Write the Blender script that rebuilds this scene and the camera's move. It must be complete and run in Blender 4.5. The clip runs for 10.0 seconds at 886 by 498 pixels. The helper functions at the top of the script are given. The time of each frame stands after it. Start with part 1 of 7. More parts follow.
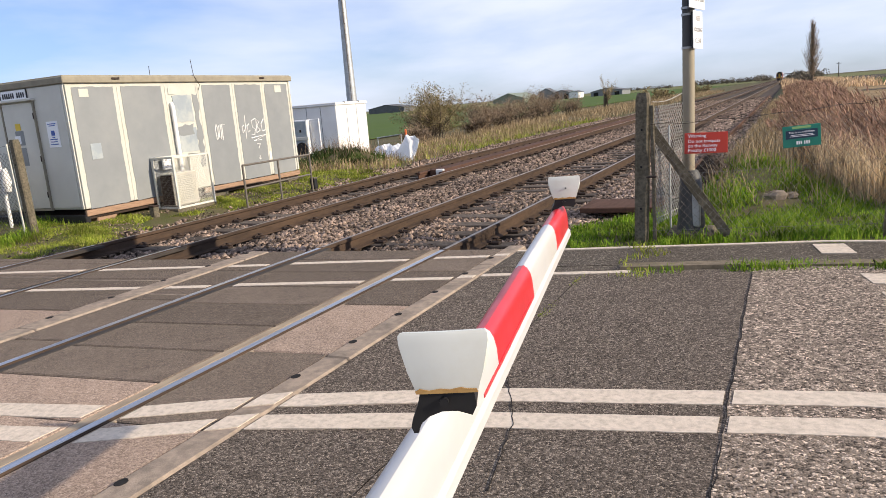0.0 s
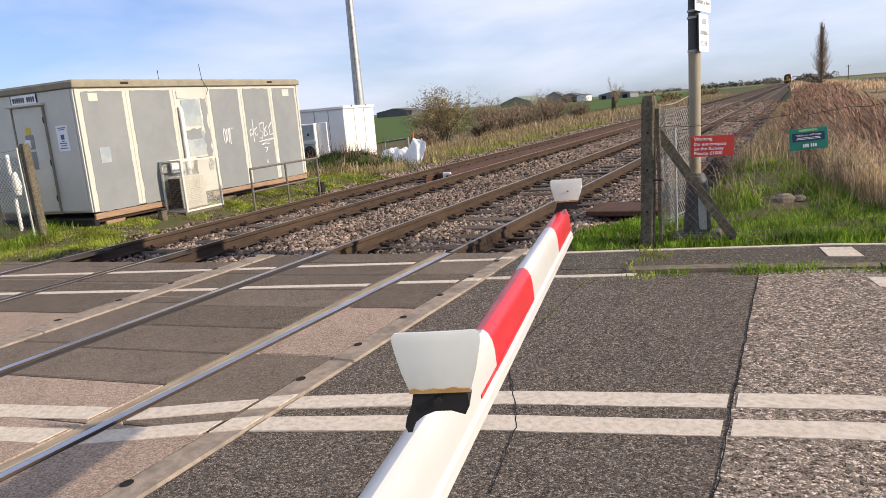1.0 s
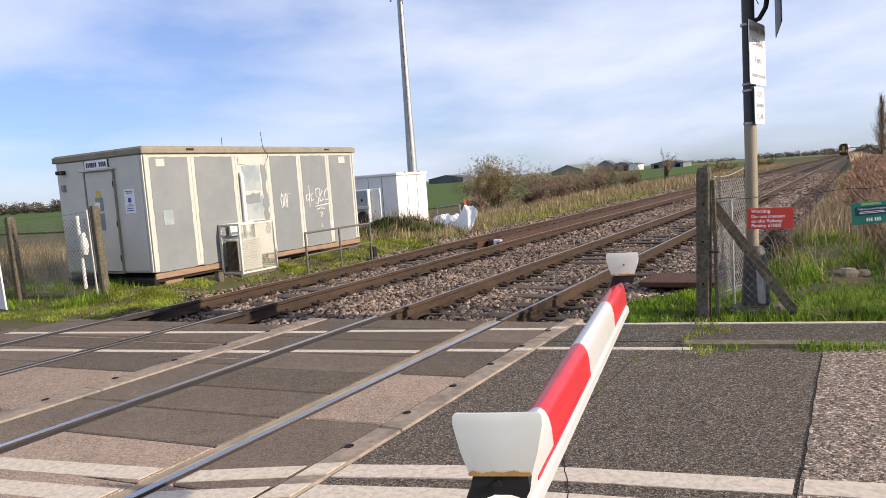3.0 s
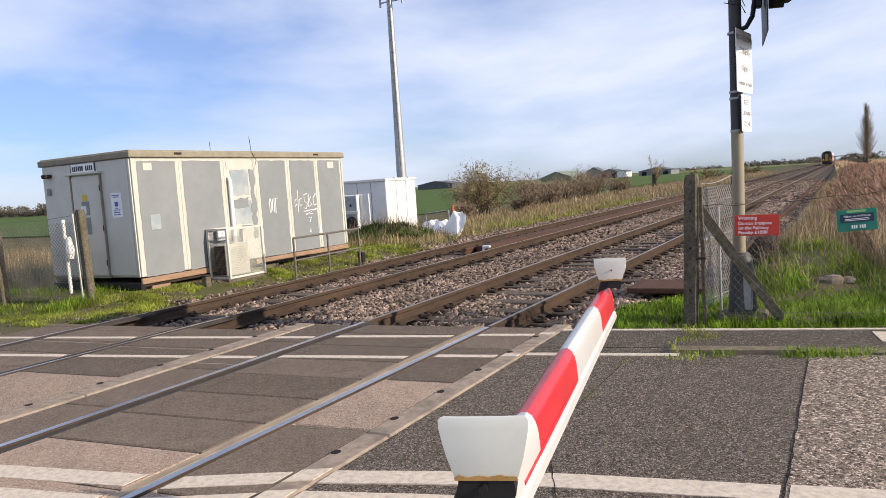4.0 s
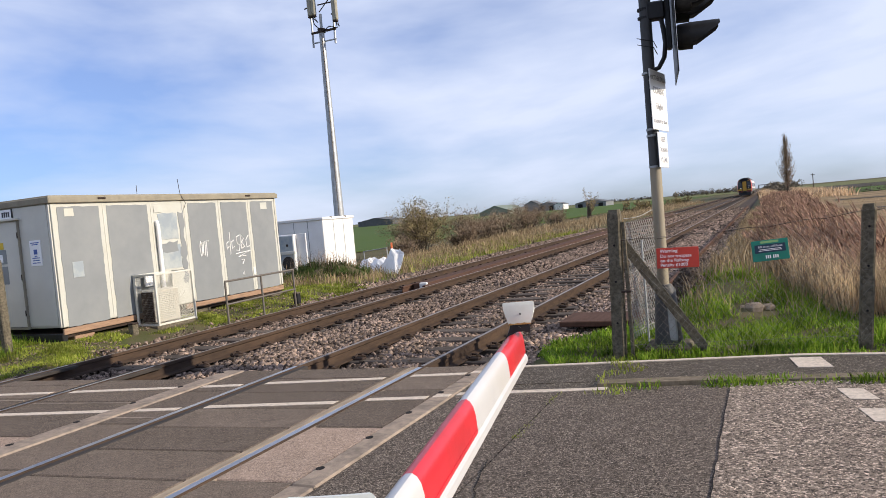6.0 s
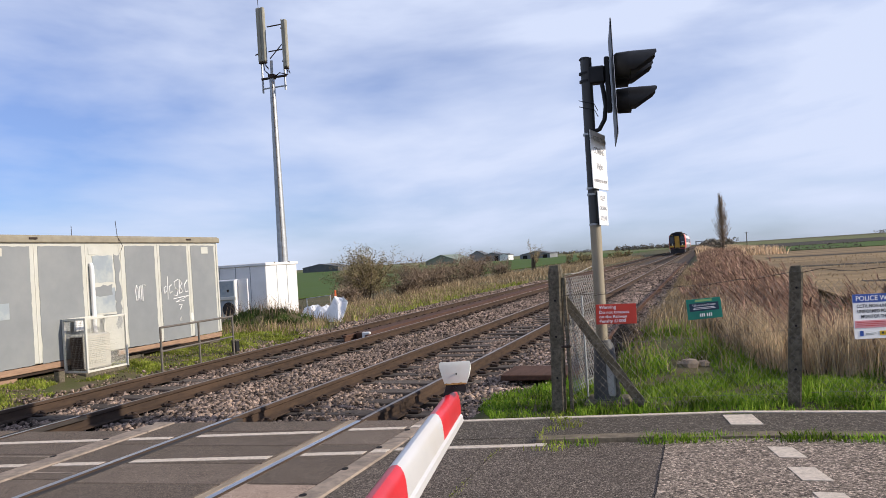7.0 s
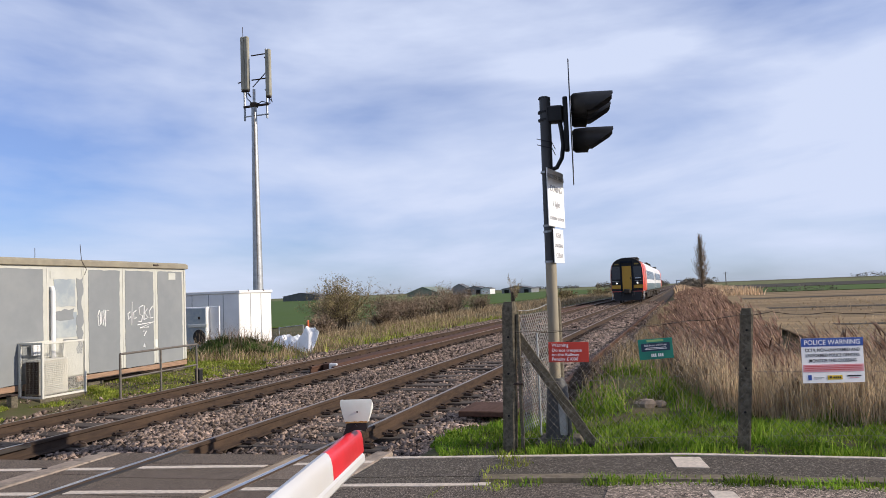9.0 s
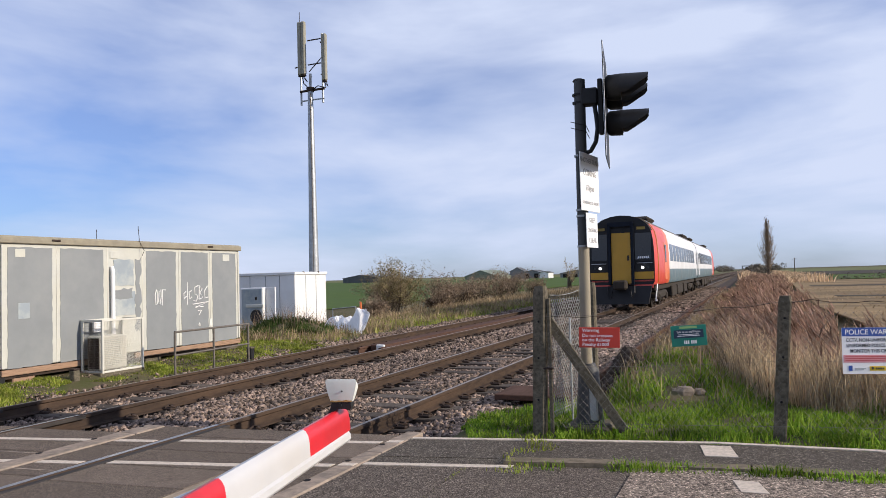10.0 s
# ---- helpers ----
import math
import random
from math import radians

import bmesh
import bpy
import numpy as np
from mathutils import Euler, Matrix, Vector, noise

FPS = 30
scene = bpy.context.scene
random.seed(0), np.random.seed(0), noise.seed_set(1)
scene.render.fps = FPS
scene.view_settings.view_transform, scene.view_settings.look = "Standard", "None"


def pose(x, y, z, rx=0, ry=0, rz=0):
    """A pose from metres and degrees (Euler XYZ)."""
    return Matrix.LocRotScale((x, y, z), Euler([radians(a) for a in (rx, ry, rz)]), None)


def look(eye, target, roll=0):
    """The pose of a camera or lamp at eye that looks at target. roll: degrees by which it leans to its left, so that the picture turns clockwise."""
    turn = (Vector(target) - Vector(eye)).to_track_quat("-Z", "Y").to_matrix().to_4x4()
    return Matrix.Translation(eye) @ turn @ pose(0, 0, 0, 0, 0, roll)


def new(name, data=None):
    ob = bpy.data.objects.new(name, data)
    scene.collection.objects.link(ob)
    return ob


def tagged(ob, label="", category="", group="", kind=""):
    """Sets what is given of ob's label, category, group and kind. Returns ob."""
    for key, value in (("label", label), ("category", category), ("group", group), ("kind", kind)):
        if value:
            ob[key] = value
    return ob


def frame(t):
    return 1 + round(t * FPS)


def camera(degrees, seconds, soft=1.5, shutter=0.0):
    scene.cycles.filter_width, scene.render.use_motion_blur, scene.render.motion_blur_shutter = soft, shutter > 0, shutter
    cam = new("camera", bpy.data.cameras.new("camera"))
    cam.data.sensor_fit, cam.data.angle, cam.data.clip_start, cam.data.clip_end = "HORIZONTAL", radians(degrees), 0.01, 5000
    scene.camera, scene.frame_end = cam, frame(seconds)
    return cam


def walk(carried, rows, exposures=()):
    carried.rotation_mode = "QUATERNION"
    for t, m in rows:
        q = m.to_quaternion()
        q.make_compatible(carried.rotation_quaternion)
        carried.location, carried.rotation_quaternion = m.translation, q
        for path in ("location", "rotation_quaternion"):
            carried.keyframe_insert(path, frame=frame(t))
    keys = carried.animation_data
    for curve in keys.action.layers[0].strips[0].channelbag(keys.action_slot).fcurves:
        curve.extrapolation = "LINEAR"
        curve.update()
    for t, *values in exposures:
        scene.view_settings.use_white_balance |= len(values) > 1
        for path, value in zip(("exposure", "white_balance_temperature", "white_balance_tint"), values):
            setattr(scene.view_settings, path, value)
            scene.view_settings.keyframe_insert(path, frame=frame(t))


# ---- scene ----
cam = camera(63.2, 10.0, soft=0.55)
PATH = [
    (0, (3.887, 0.209, 1.429), (3.024, 1.971, 1.038), -4.7),
    (0.5, (3.897, 0.211, 1.448), (3.136, 2.043, 1.195), -5.1),
    (1, (3.909, 0.205, 1.428), (3.027, 1.959, 1.048), -4.8),
    (1.5, (3.91, 0.201, 1.433), (2.977, 1.928, 1.053), -4.6),
    (2, (3.902, 0.213, 1.442), (2.932, 1.938, 1.153), -4.7),
    (2.5, (3.898, 0.191, 1.45), (2.892, 1.906, 1.234), -4.4),
    (4, (3.897, 0.198, 1.443), (2.922, 1.935, 1.267), -3.8),
    (4.5, (3.886, 0.202, 1.443), (2.94, 1.955, 1.271), -4.1),
    (5, (3.866, 0.203, 1.443), (2.946, 1.971, 1.285), -4.5),
    (5.5, (3.907, 0.239, 1.45), (3.019, 2.026, 1.321), -4.7),
    (5.7, (3.975, 0.264, 1.459), (3.109, 2.062, 1.343), -5.0),
    (7, (4.026, 0.279, 1.508), (3.346, 2.159, 1.54), -3.7),
    (7.5, (4.121, 0.344, 1.509), (3.508, 2.246, 1.596), -3.0),
    (8, (4.269, 0.422, 1.524), (3.694, 2.333, 1.642), -2.6),
    (8.5, (4.256, 0.397, 1.517), (3.669, 2.304, 1.645), -2.4),
    (9, (4.277, 0.384, 1.51), (3.647, 2.279, 1.629), -2.2),
    (9.5, (4.453, 0.447, 1.509), (3.758, 2.319, 1.609), -2.0),
    (10, (4.539, 0.445, 1.504), (3.755, 2.284, 1.582), -1.6),
]
walk(cam, [(t, look(e, g, r)) for t, e, g, r in PATH], [(0.0, 0.3, 6650, 10), (0.5, 0.18, 6600, 10), (1.0, 0.24, 6650, 10), (1.5, 0.27, 6650, 10), (2.5, 0.24, 6600, 10), (5.5, 0.18, 6450, 10), (7.5, 0.0, 6200, 11), (10.0, -0.03, 6200, 11)])

# ---- sky and sun ----
SUN_AZ, SUN_EL = 6.0, 23.0        # degrees: from +x towards +y, and above the horizon
world = bpy.data.worlds.new("sky")
scene.world = world
world.use_nodes = True
wn, wl = world.node_tree.nodes, world.node_tree.links
wn.clear()
sky = wn.new("ShaderNodeTexSky")
sky.sky_type, sky.sun_disc = "NISHITA", False
sky.sun_elevation, sky.sun_rotation = radians(SUN_EL), radians(90 - SUN_AZ)
sky.air_density, sky.dust_density, sky.ozone_density = 1.0, 0.4, 4.0
wco = wn.new("ShaderNodeTexCoord")
wmap = wn.new("ShaderNodeMapping")
wmap.inputs["Scale"].default_value = (1.0, 1.3, 4.2)
wmap.inputs["Rotation"].default_value = (0.12, 0.1, 0.5)
wnz = wn.new("ShaderNodeTexNoise")
wnz.inputs["Scale"].default_value, wnz.inputs["Detail"].default_value, wnz.inputs["Roughness"].default_value = 1.35, 6, 0.5
wnz.inputs["Distortion"].default_value = 0.25
wrp = wn.new("ShaderNodeValToRGB")
wrp.color_ramp.elements[0].position, wrp.color_ramp.elements[1].position = 0.39, 0.6
wrp.color_ramp.elements[0].color = (0.23, 0.23, 0.23, 1)
wrp.color_ramp.elements[1].color = (0.97, 0.97, 0.97, 1)
wmx = wn.new("ShaderNodeMix")
wmx.data_type = "RGBA"
wmx.inputs["B"].default_value = (7.5, 8.15, 9.9, 1)
wbg = wn.new("ShaderNodeBackground")
wbg.inputs["Strength"].default_value = 0.094
wout = wn.new("ShaderNodeOutputWorld")
wl.new(wco.outputs["Generated"], wmap.inputs["Vector"])
wl.new(wmap.outputs["Vector"], wnz.inputs["Vector"])
wl.new(wnz.outputs["Fac"], wrp.inputs["Fac"])
wl.new(wrp.outputs["Color"], wmx.inputs["Factor"])
wtn = wn.new("ShaderNodeMix")
wtn.data_type, wtn.blend_type = "RGBA", "MULTIPLY"
wtn.inputs["Factor"].default_value = 1.0
wtn.inputs["B"].default_value = (0.82, 0.98, 1.4, 1)
wl.new(sky.outputs["Color"], wtn.inputs["A"])
wl.new(wtn.outputs["Result"], wmx.inputs["A"])
wl.new(wmx.outputs["Result"], wbg.inputs["Color"])
wl.new(wbg.outputs["Background"], wout.inputs["Surface"])

sun = new("sun", bpy.data.lights.new("sun", "SUN"))
sun.data.energy, sun.data.angle, sun.data.color = 5.0, radians(0.6), (1.0, 0.865, 0.69)
SUN_DIR = Vector((math.cos(radians(SUN_EL)) * math.cos(radians(SUN_AZ)), math.cos(radians(SUN_EL)) * math.sin(radians(SUN_AZ)), math.sin(radians(SUN_EL))))
sun.matrix_world = look(SUN_DIR * 50, (0, 0, 0))


# ---- materials ----
def mat(name, a, b=None, scale=8.0, rough=0.7, bump=0.0, bscale=60.0, metal=0.0, stain=None, sscale=1.2, samount=0.5, vary=0.0, island=0.0, spec=0.5, stretch=(1, 1, 1), rvar=0.12, emit=0.0):
    """A node material: two tones mixed by fine noise, a stain by coarse noise, bump, and a random shade per object or island."""
    m = bpy.data.materials.new(name)
    m.use_nodes = True
    nd, ln = m.node_tree.nodes, m.node_tree.links
    bs = nd["Principled BSDF"]
    bs.inputs["Metallic"].default_value = metal
    bs.inputs["Specular IOR Level"].default_value = spec if rough < 0.7 else min(spec, 0.12)
    b = b or tuple(c * 0.75 for c in a)
    co = nd.new("ShaderNodeTexCoord")
    mp = nd.new("ShaderNodeMapping")
    mp.inputs["Scale"].default_value = stretch
    ln.new(co.outputs["Object"], mp.inputs["Vector"])

    def nz(sc, det=5.0, rgh=0.6):
        n = nd.new("ShaderNodeTexNoise")
        n.inputs["Scale"].default_value, n.inputs["Detail"].default_value, n.inputs["Roughness"].default_value = sc, det, rgh
        ln.new(mp.outputs["Vector"], n.inputs["Vector"])
        return n

    def ramp(src, lo, hi):
        r = nd.new("ShaderNodeMapRange")
        r.inputs["From Min"].default_value, r.inputs["From Max"].default_value = lo, hi
        ln.new(src, r.inputs["Value"])
        return r.outputs["Result"]

    def mix(fac, x, y, blend="MIX"):
        k = nd.new("ShaderNodeMix")
        k.data_type, k.blend_type = "RGBA", blend
        for sock, v in (("Factor", fac), ("A", x), ("B", y)):
            if isinstance(v, (int, float)):
                k.inputs[sock].default_value = v
            elif isinstance(v, tuple):
                k.inputs[sock].default_value = (*v, 1)
            else:
                ln.new(v, k.inputs[sock])
        return k.outputs["Result"]

    fine = nz(scale)
    col = mix(ramp(fine.outputs["Fac"], 0.35, 0.65), a, b)
    if stain:
        coarse = nz(sscale, 6.0)
        f = nd.new("ShaderNodeMath")
        f.operation, f.inputs[1].default_value = "MULTIPLY", samount
        ln.new(ramp(coarse.outputs["Fac"], 0.45, 0.68), f.inputs[0])
        col = mix(f.outputs[0], col, stain)
    if vary or island:
        src = nd.new("ShaderNodeObjectInfo").outputs["Random"] if vary else nd.new("ShaderNodeNewGeometry").outputs["Random Per Island"]
        amt = vary or island
        r = nd.new("ShaderNodeMapRange")
        r.inputs["To Min"].default_value, r.inputs["To Max"].default_value = 1 - amt, 1 + amt
        ln.new(src, r.inputs["Value"])
        cmb = nd.new("ShaderNodeCombineColor")
        for ch in ("Red", "Green", "Blue"):
            ln.new(r.outputs["Result"], cmb.inputs[ch])
        col = mix(1.0, col, cmb.outputs["Color"], "MULTIPLY")
    ln.new(col, bs.inputs["Base Color"])
    rr = nd.new("ShaderNodeMapRange")
    rr.inputs["To Min"].default_value, rr.inputs["To Max"].default_value = max(0.03, rough - rvar), min(1.0, rough + rvar)
    ln.new(fine.outputs["Fac"], rr.inputs["Value"])
    ln.new(rr.outputs["Result"], bs.inputs["Roughness"])
    if bump:
        bp = nd.new("ShaderNodeBump")
        bp.inputs["Strength"].default_value, bp.inputs["Distance"].default_value = min(1.0, bump), 0.01
        ln.new(nz(bscale, 4.0).outputs["Fac"], bp.inputs["Height"])
        ln.new(bp.outputs["Normal"], bs.inputs["Normal"])
    if emit:
        bs.inputs["Emission Color"].default_value, bs.inputs["Emission Strength"].default_value = (*a, 1), emit
    return m


def speckle(name, base, light, dark, scale, rough=0.9, bump=0.8, stain=None, sscale=0.8, samount=0.5, vary=0.0):
    """Chippings in a binder: cells of light, middle and dark stone."""
    m = mat(name, base, tuple(c * 0.7 for c in base), 5.0, rough, stain=stain, sscale=sscale, samount=samount, vary=vary)
    nd, ln = m.node_tree.nodes, m.node_tree.links
    bs = nd["Principled BSDF"]
    co = [n for n in nd if n.bl_idname == "ShaderNodeMapping"][0]
    vo = nd.new("ShaderNodeTexVoronoi")
    vo.inputs["Scale"].default_value = scale
    wn = nd.new("ShaderNodeTexNoise")
    wn.inputs["Scale"].default_value, wn.inputs["Detail"].default_value = scale * 0.45, 3.0
    ln.new(co.outputs["Vector"], wn.inputs["Vector"])
    wv = nd.new("ShaderNodeVectorMath")
    wv.operation, wv.inputs[1].default_value = "MULTIPLY_ADD", (2.2 / scale,) * 3
    ln.new(wn.outputs["Color"], wv.inputs[0])
    ln.new(co.outputs["Vector"], wv.inputs[2])
    ln.new(wv.outputs["Vector"], vo.inputs["Vector"])
    v2 = nd.new("ShaderNodeTexVoronoi")
    v2.inputs["Scale"].default_value = scale * 2.3
    ln.new(wv.outputs["Vector"], v2.inputs["Vector"])
    both = nd.new("ShaderNodeMix")
    both.data_type = "RGBA"
    both.inputs["Factor"].default_value = 0.4
    ln.new(vo.outputs["Color"], both.inputs["A"])
    ln.new(v2.outputs["Color"], both.inputs["B"])
    sp = nd.new("ShaderNodeSeparateColor")
    ln.new(both.outputs["Result"], sp.inputs["Color"])
    rp = nd.new("ShaderNodeValToRGB")
    e = rp.color_ramp.elements
    e[0].position, e[0].color = 0.2, (*dark, 1)
    e[1].position, e[1].color = 0.88, (*light, 1)
    k = e.new(0.45)
    k.color = (*base, 1)
    k = e.new(0.68)
    k.color = (*[c * 1.25 for c in base], 1)
    ln.new(sp.outputs["Red"], rp.inputs["Fac"])
    old = bs.inputs["Base Color"].links[0].from_socket
    mx = nd.new("ShaderNodeMix")
    mx.data_type = "RGBA"
    mx.inputs["Factor"].default_value = 0.84 if not vary else 0.55
    ln.new(old, mx.inputs["A"])
    ln.new(rp.outputs["Color"], mx.inputs["B"])
    ln.new(mx.outputs["Result"], bs.inputs["Base Color"])
    bp = nd.new("ShaderNodeBump")
    bp.inputs["Strength"].default_value, bp.inputs["Distance"].default_value = bump, 0.006
    bp.invert = True
    ln.new(vo.outputs["Distance"], bp.inputs["Height"])
    ln.new(bp.outputs["Normal"], bs.inputs["Normal"])
    return m


M_ASPH = speckle("worn_asphalt", (0.112, 0.09, 0.072), (0.46, 0.38, 0.3), (0.018, 0.015, 0.012), 115, bump=0.6, stain=(0.18, 0.147, 0.117), sscale=0.9)
M_ASPH2 = speckle("coarse_asphalt", (0.215, 0.171, 0.134), (0.88, 0.71, 0.56), (0.016, 0.013, 0.011), 72, bump=0.8, stain=(0.21, 0.172, 0.138), sscale=0.7)
M_FOOT = speckle("footway_asphalt", (0.088, 0.073, 0.058), (0.34, 0.29, 0.23), (0.045, 0.04, 0.034), 90, bump=0.6, stain=(0.18, 0.15, 0.11), sscale=1.3)
M_PANEL = speckle("crossing_panel", (0.152, 0.119, 0.092), (0.36, 0.28, 0.21), (0.045, 0.036, 0.028), 130, bump=0.5, stain=(0.19, 0.15, 0.118), sscale=1.6, samount=0.7, vary=0.4)
M_PANEL2 = speckle("pinkish_panel", (0.36, 0.265, 0.2), (0.7, 0.55, 0.44), (0.13, 0.095, 0.075), 120, bump=0.5, stain=(0.17, 0.132, 0.104), sscale=1.3, samount=0.75, vary=0.15)
M_BEAM = mat("concrete_beam", (0.36, 0.285, 0.22), (0.26, 0.21, 0.165), 14, 0.9, 0.4, 90, stain=(0.16, 0.132, 0.108), sscale=3.5, samount=0.7)
M_PAINT = mat("road_paint", (0.67, 0.57, 0.465), (0.57, 0.485, 0.39), 22, 0.75, 0.3, 130, stain=(0.24, 0.2, 0.16), sscale=30.0, samount=0.45)
M_KERB = mat("concrete_kerb", (0.24, 0.195, 0.14), (0.14, 0.115, 0.082), 16, 0.95, 0.7, 70, stain=(0.09, 0.085, 0.045), sscale=3.0)
M_CONC = mat("mossy_concrete", (0.19, 0.163, 0.118), (0.085, 0.073, 0.053), 30, 0.95, 0.9, 80, stain=(0.09, 0.08, 0.055), sscale=7.0, samount=0.75)
M_GROUND = mat("soil_and_turf", (0.07, 0.082, 0.025), (0.11, 0.088, 0.052), 2.5, 0.95, 0.9, 30, stain=(0.15, 0.115, 0.08), sscale=0.4)
M_BED = mat("ballast_bed", (0.05, 0.038, 0.03), (0.095, 0.074, 0.06), 25, 0.95, 1.0, 40, stain=(0.075, 0.06, 0.05), sscale=0.9)
M_STONE = mat("ballast_stone", (0.3, 0.222, 0.175), (0.135, 0.102, 0.08), 30, 0.9, 0.0, island=0.9, stain=(0.08, 0.063, 0.05), sscale=0.9, samount=0.7)
M_STONE2 = mat("pale_ballast_stone", (0.46, 0.355, 0.295), (0.24, 0.185, 0.152), 30, 0.9, 0.0, island=0.8, stain=(0.14, 0.11, 0.09), sscale=0.7, samount=0.4)
M_RUST = mat("rusty_rail", (0.068, 0.046, 0.032), (0.045, 0.032, 0.025), 18, 0.8, 0.3, 70, stain=(0.1, 0.064, 0.042), sscale=3.0, stretch=(1, 0.25, 1))
M_RUST2 = mat("red_rust", (0.105, 0.058, 0.04), (0.075, 0.043, 0.031), 14, 0.85, 0.3, 60, stretch=(1, 0.2, 1))
M_SHINE = mat("polished_rail_head", (0.6, 0.6, 0.61), (0.42, 0.42, 0.43), 30, 0.3, metal=1.0, stretch=(1, 0.05, 1))
M_DULL = mat("dull_rail_head", (0.33, 0.28, 0.235), (0.22, 0.185, 0.155), 30, 0.45, metal=0.7, stretch=(1, 0.05, 1))
M_TAN = mat("dusty_rubber", (0.38, 0.3, 0.21), (0.25, 0.2, 0.15), 18, 0.8, 0.2, 80, stretch=(1, 0.2, 1))
M_SEAL = mat("dark_rubber", (0.06, 0.052, 0.046), (0.04, 0.036, 0.033), 18, 0.8, 0.2, 80, stretch=(1, 0.2, 1))
M_SLEEP = mat("stained_sleeper", (0.12, 0.098, 0.08), (0.075, 0.062, 0.052), 12, 0.9, 0.4, 60, vary=0.25)
M_IRON = mat("rusty_iron", (0.06, 0.042, 0.032), (0.04, 0.03, 0.026), 40, 0.75, 0.3, 90)
# near-black stands in for the shade inside gaps, holes, cracks and openings
M_DARK = mat("recess_shade", (0.025, 0.023, 0.022), (0.018, 0.017, 0.017), 20, 0.9, spec=0.15)
M_GREY = mat("grey_overpaint", (0.225, 0.238, 0.24), (0.205, 0.218, 0.222), 3, 0.55, 0.05, 60, stain=(0.28, 0.29, 0.283), sscale=1.1, samount=0.5)
M_CREAM = mat("cream_panel", (0.53, 0.53, 0.47), (0.475, 0.475, 0.425), 4, 0.5, 0.03, 60, stain=(0.5, 0.48, 0.38), sscale=1.6, samount=0.5)
M_OFFW = mat("off_white_steel", (0.62, 0.605, 0.53), (0.57, 0.555, 0.49), 2.5, 0.5, stain=(0.52, 0.5, 0.43), sscale=1.0, samount=0.5)
M_ROOFTRIM = mat("roof_trim", (0.3, 0.27, 0.2), (0.24, 0.215, 0.165), 6, 0.7, 0.1, 40)
M_WOOD = mat("weathered_plank", (0.36, 0.235, 0.155), (0.26, 0.17, 0.115), 9, 0.8, 0.3, 60, stretch=(4, 0.6, 4))
M_BLACK = mat("black_paint", (0.017, 0.017, 0.018), (0.012, 0.012, 0.013), 12, 0.5, 0.05, spec=0.3)
M_WHITE = mat("white_cladding", (0.78, 0.77, 0.75), (0.72, 0.71, 0.69), 2, 0.45, stain=(0.62, 0.6, 0.56), sscale=0.9, samount=0.4)
M_GALV = mat("galvanised_steel", (0.42, 0.44, 0.45), (0.33, 0.345, 0.355), 7, 0.5, 0.05, metal=0.6, stain=(0.27, 0.28, 0.28), sscale=2.0)
M_MESHW = mat("weathered_wire", (0.24, 0.22, 0.19), (0.12, 0.105, 0.09), 30, 0.6, metal=0.4)
M_BOOMW = mat("boom_white", (0.55, 0.545, 0.54), (0.5, 0.495, 0.49), 3, 0.3, stain=(0.52, 0.47, 0.4), sscale=3.5, samount=0.35)
M_BOOMR = mat("boom_red", (0.62, 0.022, 0.035), (0.5, 0.018, 0.028), 4, 0.32, stain=(0.42, 0.025, 0.03), sscale=4.0, samount=0.5)
M_TUBE = mat("dull_tube", (0.17, 0.15, 0.125), (0.12, 0.105, 0.09), 9, 0.6, metal=0.3)
M_HOOD = mat("white_hood", (0.68, 0.7, 0.655), (0.63, 0.65, 0.61), 6, 0.5, stain=(0.5, 0.47, 0.38), sscale=9, samount=0.35)
M_BRONZE = mat("rust_stain", (0.42, 0.26, 0.1), (0.3, 0.17, 0.06), 40, 0.8)
M_SIGNW = mat("sign_white", (0.88, 0.88, 0.87), (0.85, 0.85, 0.84), 3, 0.4)
M_SIGNR = mat("sign_red", (0.55, 0.045, 0.025), (0.48, 0.04, 0.025), 3, 0.4)
M_SIGNG = mat("sign_green", (0.01, 0.22, 0.15), (0.012, 0.18, 0.125), 3, 0.4)
M_SIGNN = mat("sign_navy", (0.012, 0.04, 0.075), (0.012, 0.035, 0.065), 3, 0.4)
M_SIGNB = mat("sign_blue", (0.035, 0.09, 0.36), (0.03, 0.08, 0.32), 3, 0.4)
M_SIGNY = mat("sign_yellow", (0.75, 0.52, 0.02), (0.68, 0.46, 0.02), 3, 0.4)
M_SIGNP = mat("sign_pink", (0.72, 0.34, 0.36), (0.66, 0.3, 0.33), 3, 0.4)
M_INK = mat("sign_ink", (0.03, 0.03, 0.035), (0.02, 0.02, 0.025), 8, 0.5)
M_LEAFG = mat("pale_green_print", (0.3, 0.55, 0.2), None, 8, 0.5)


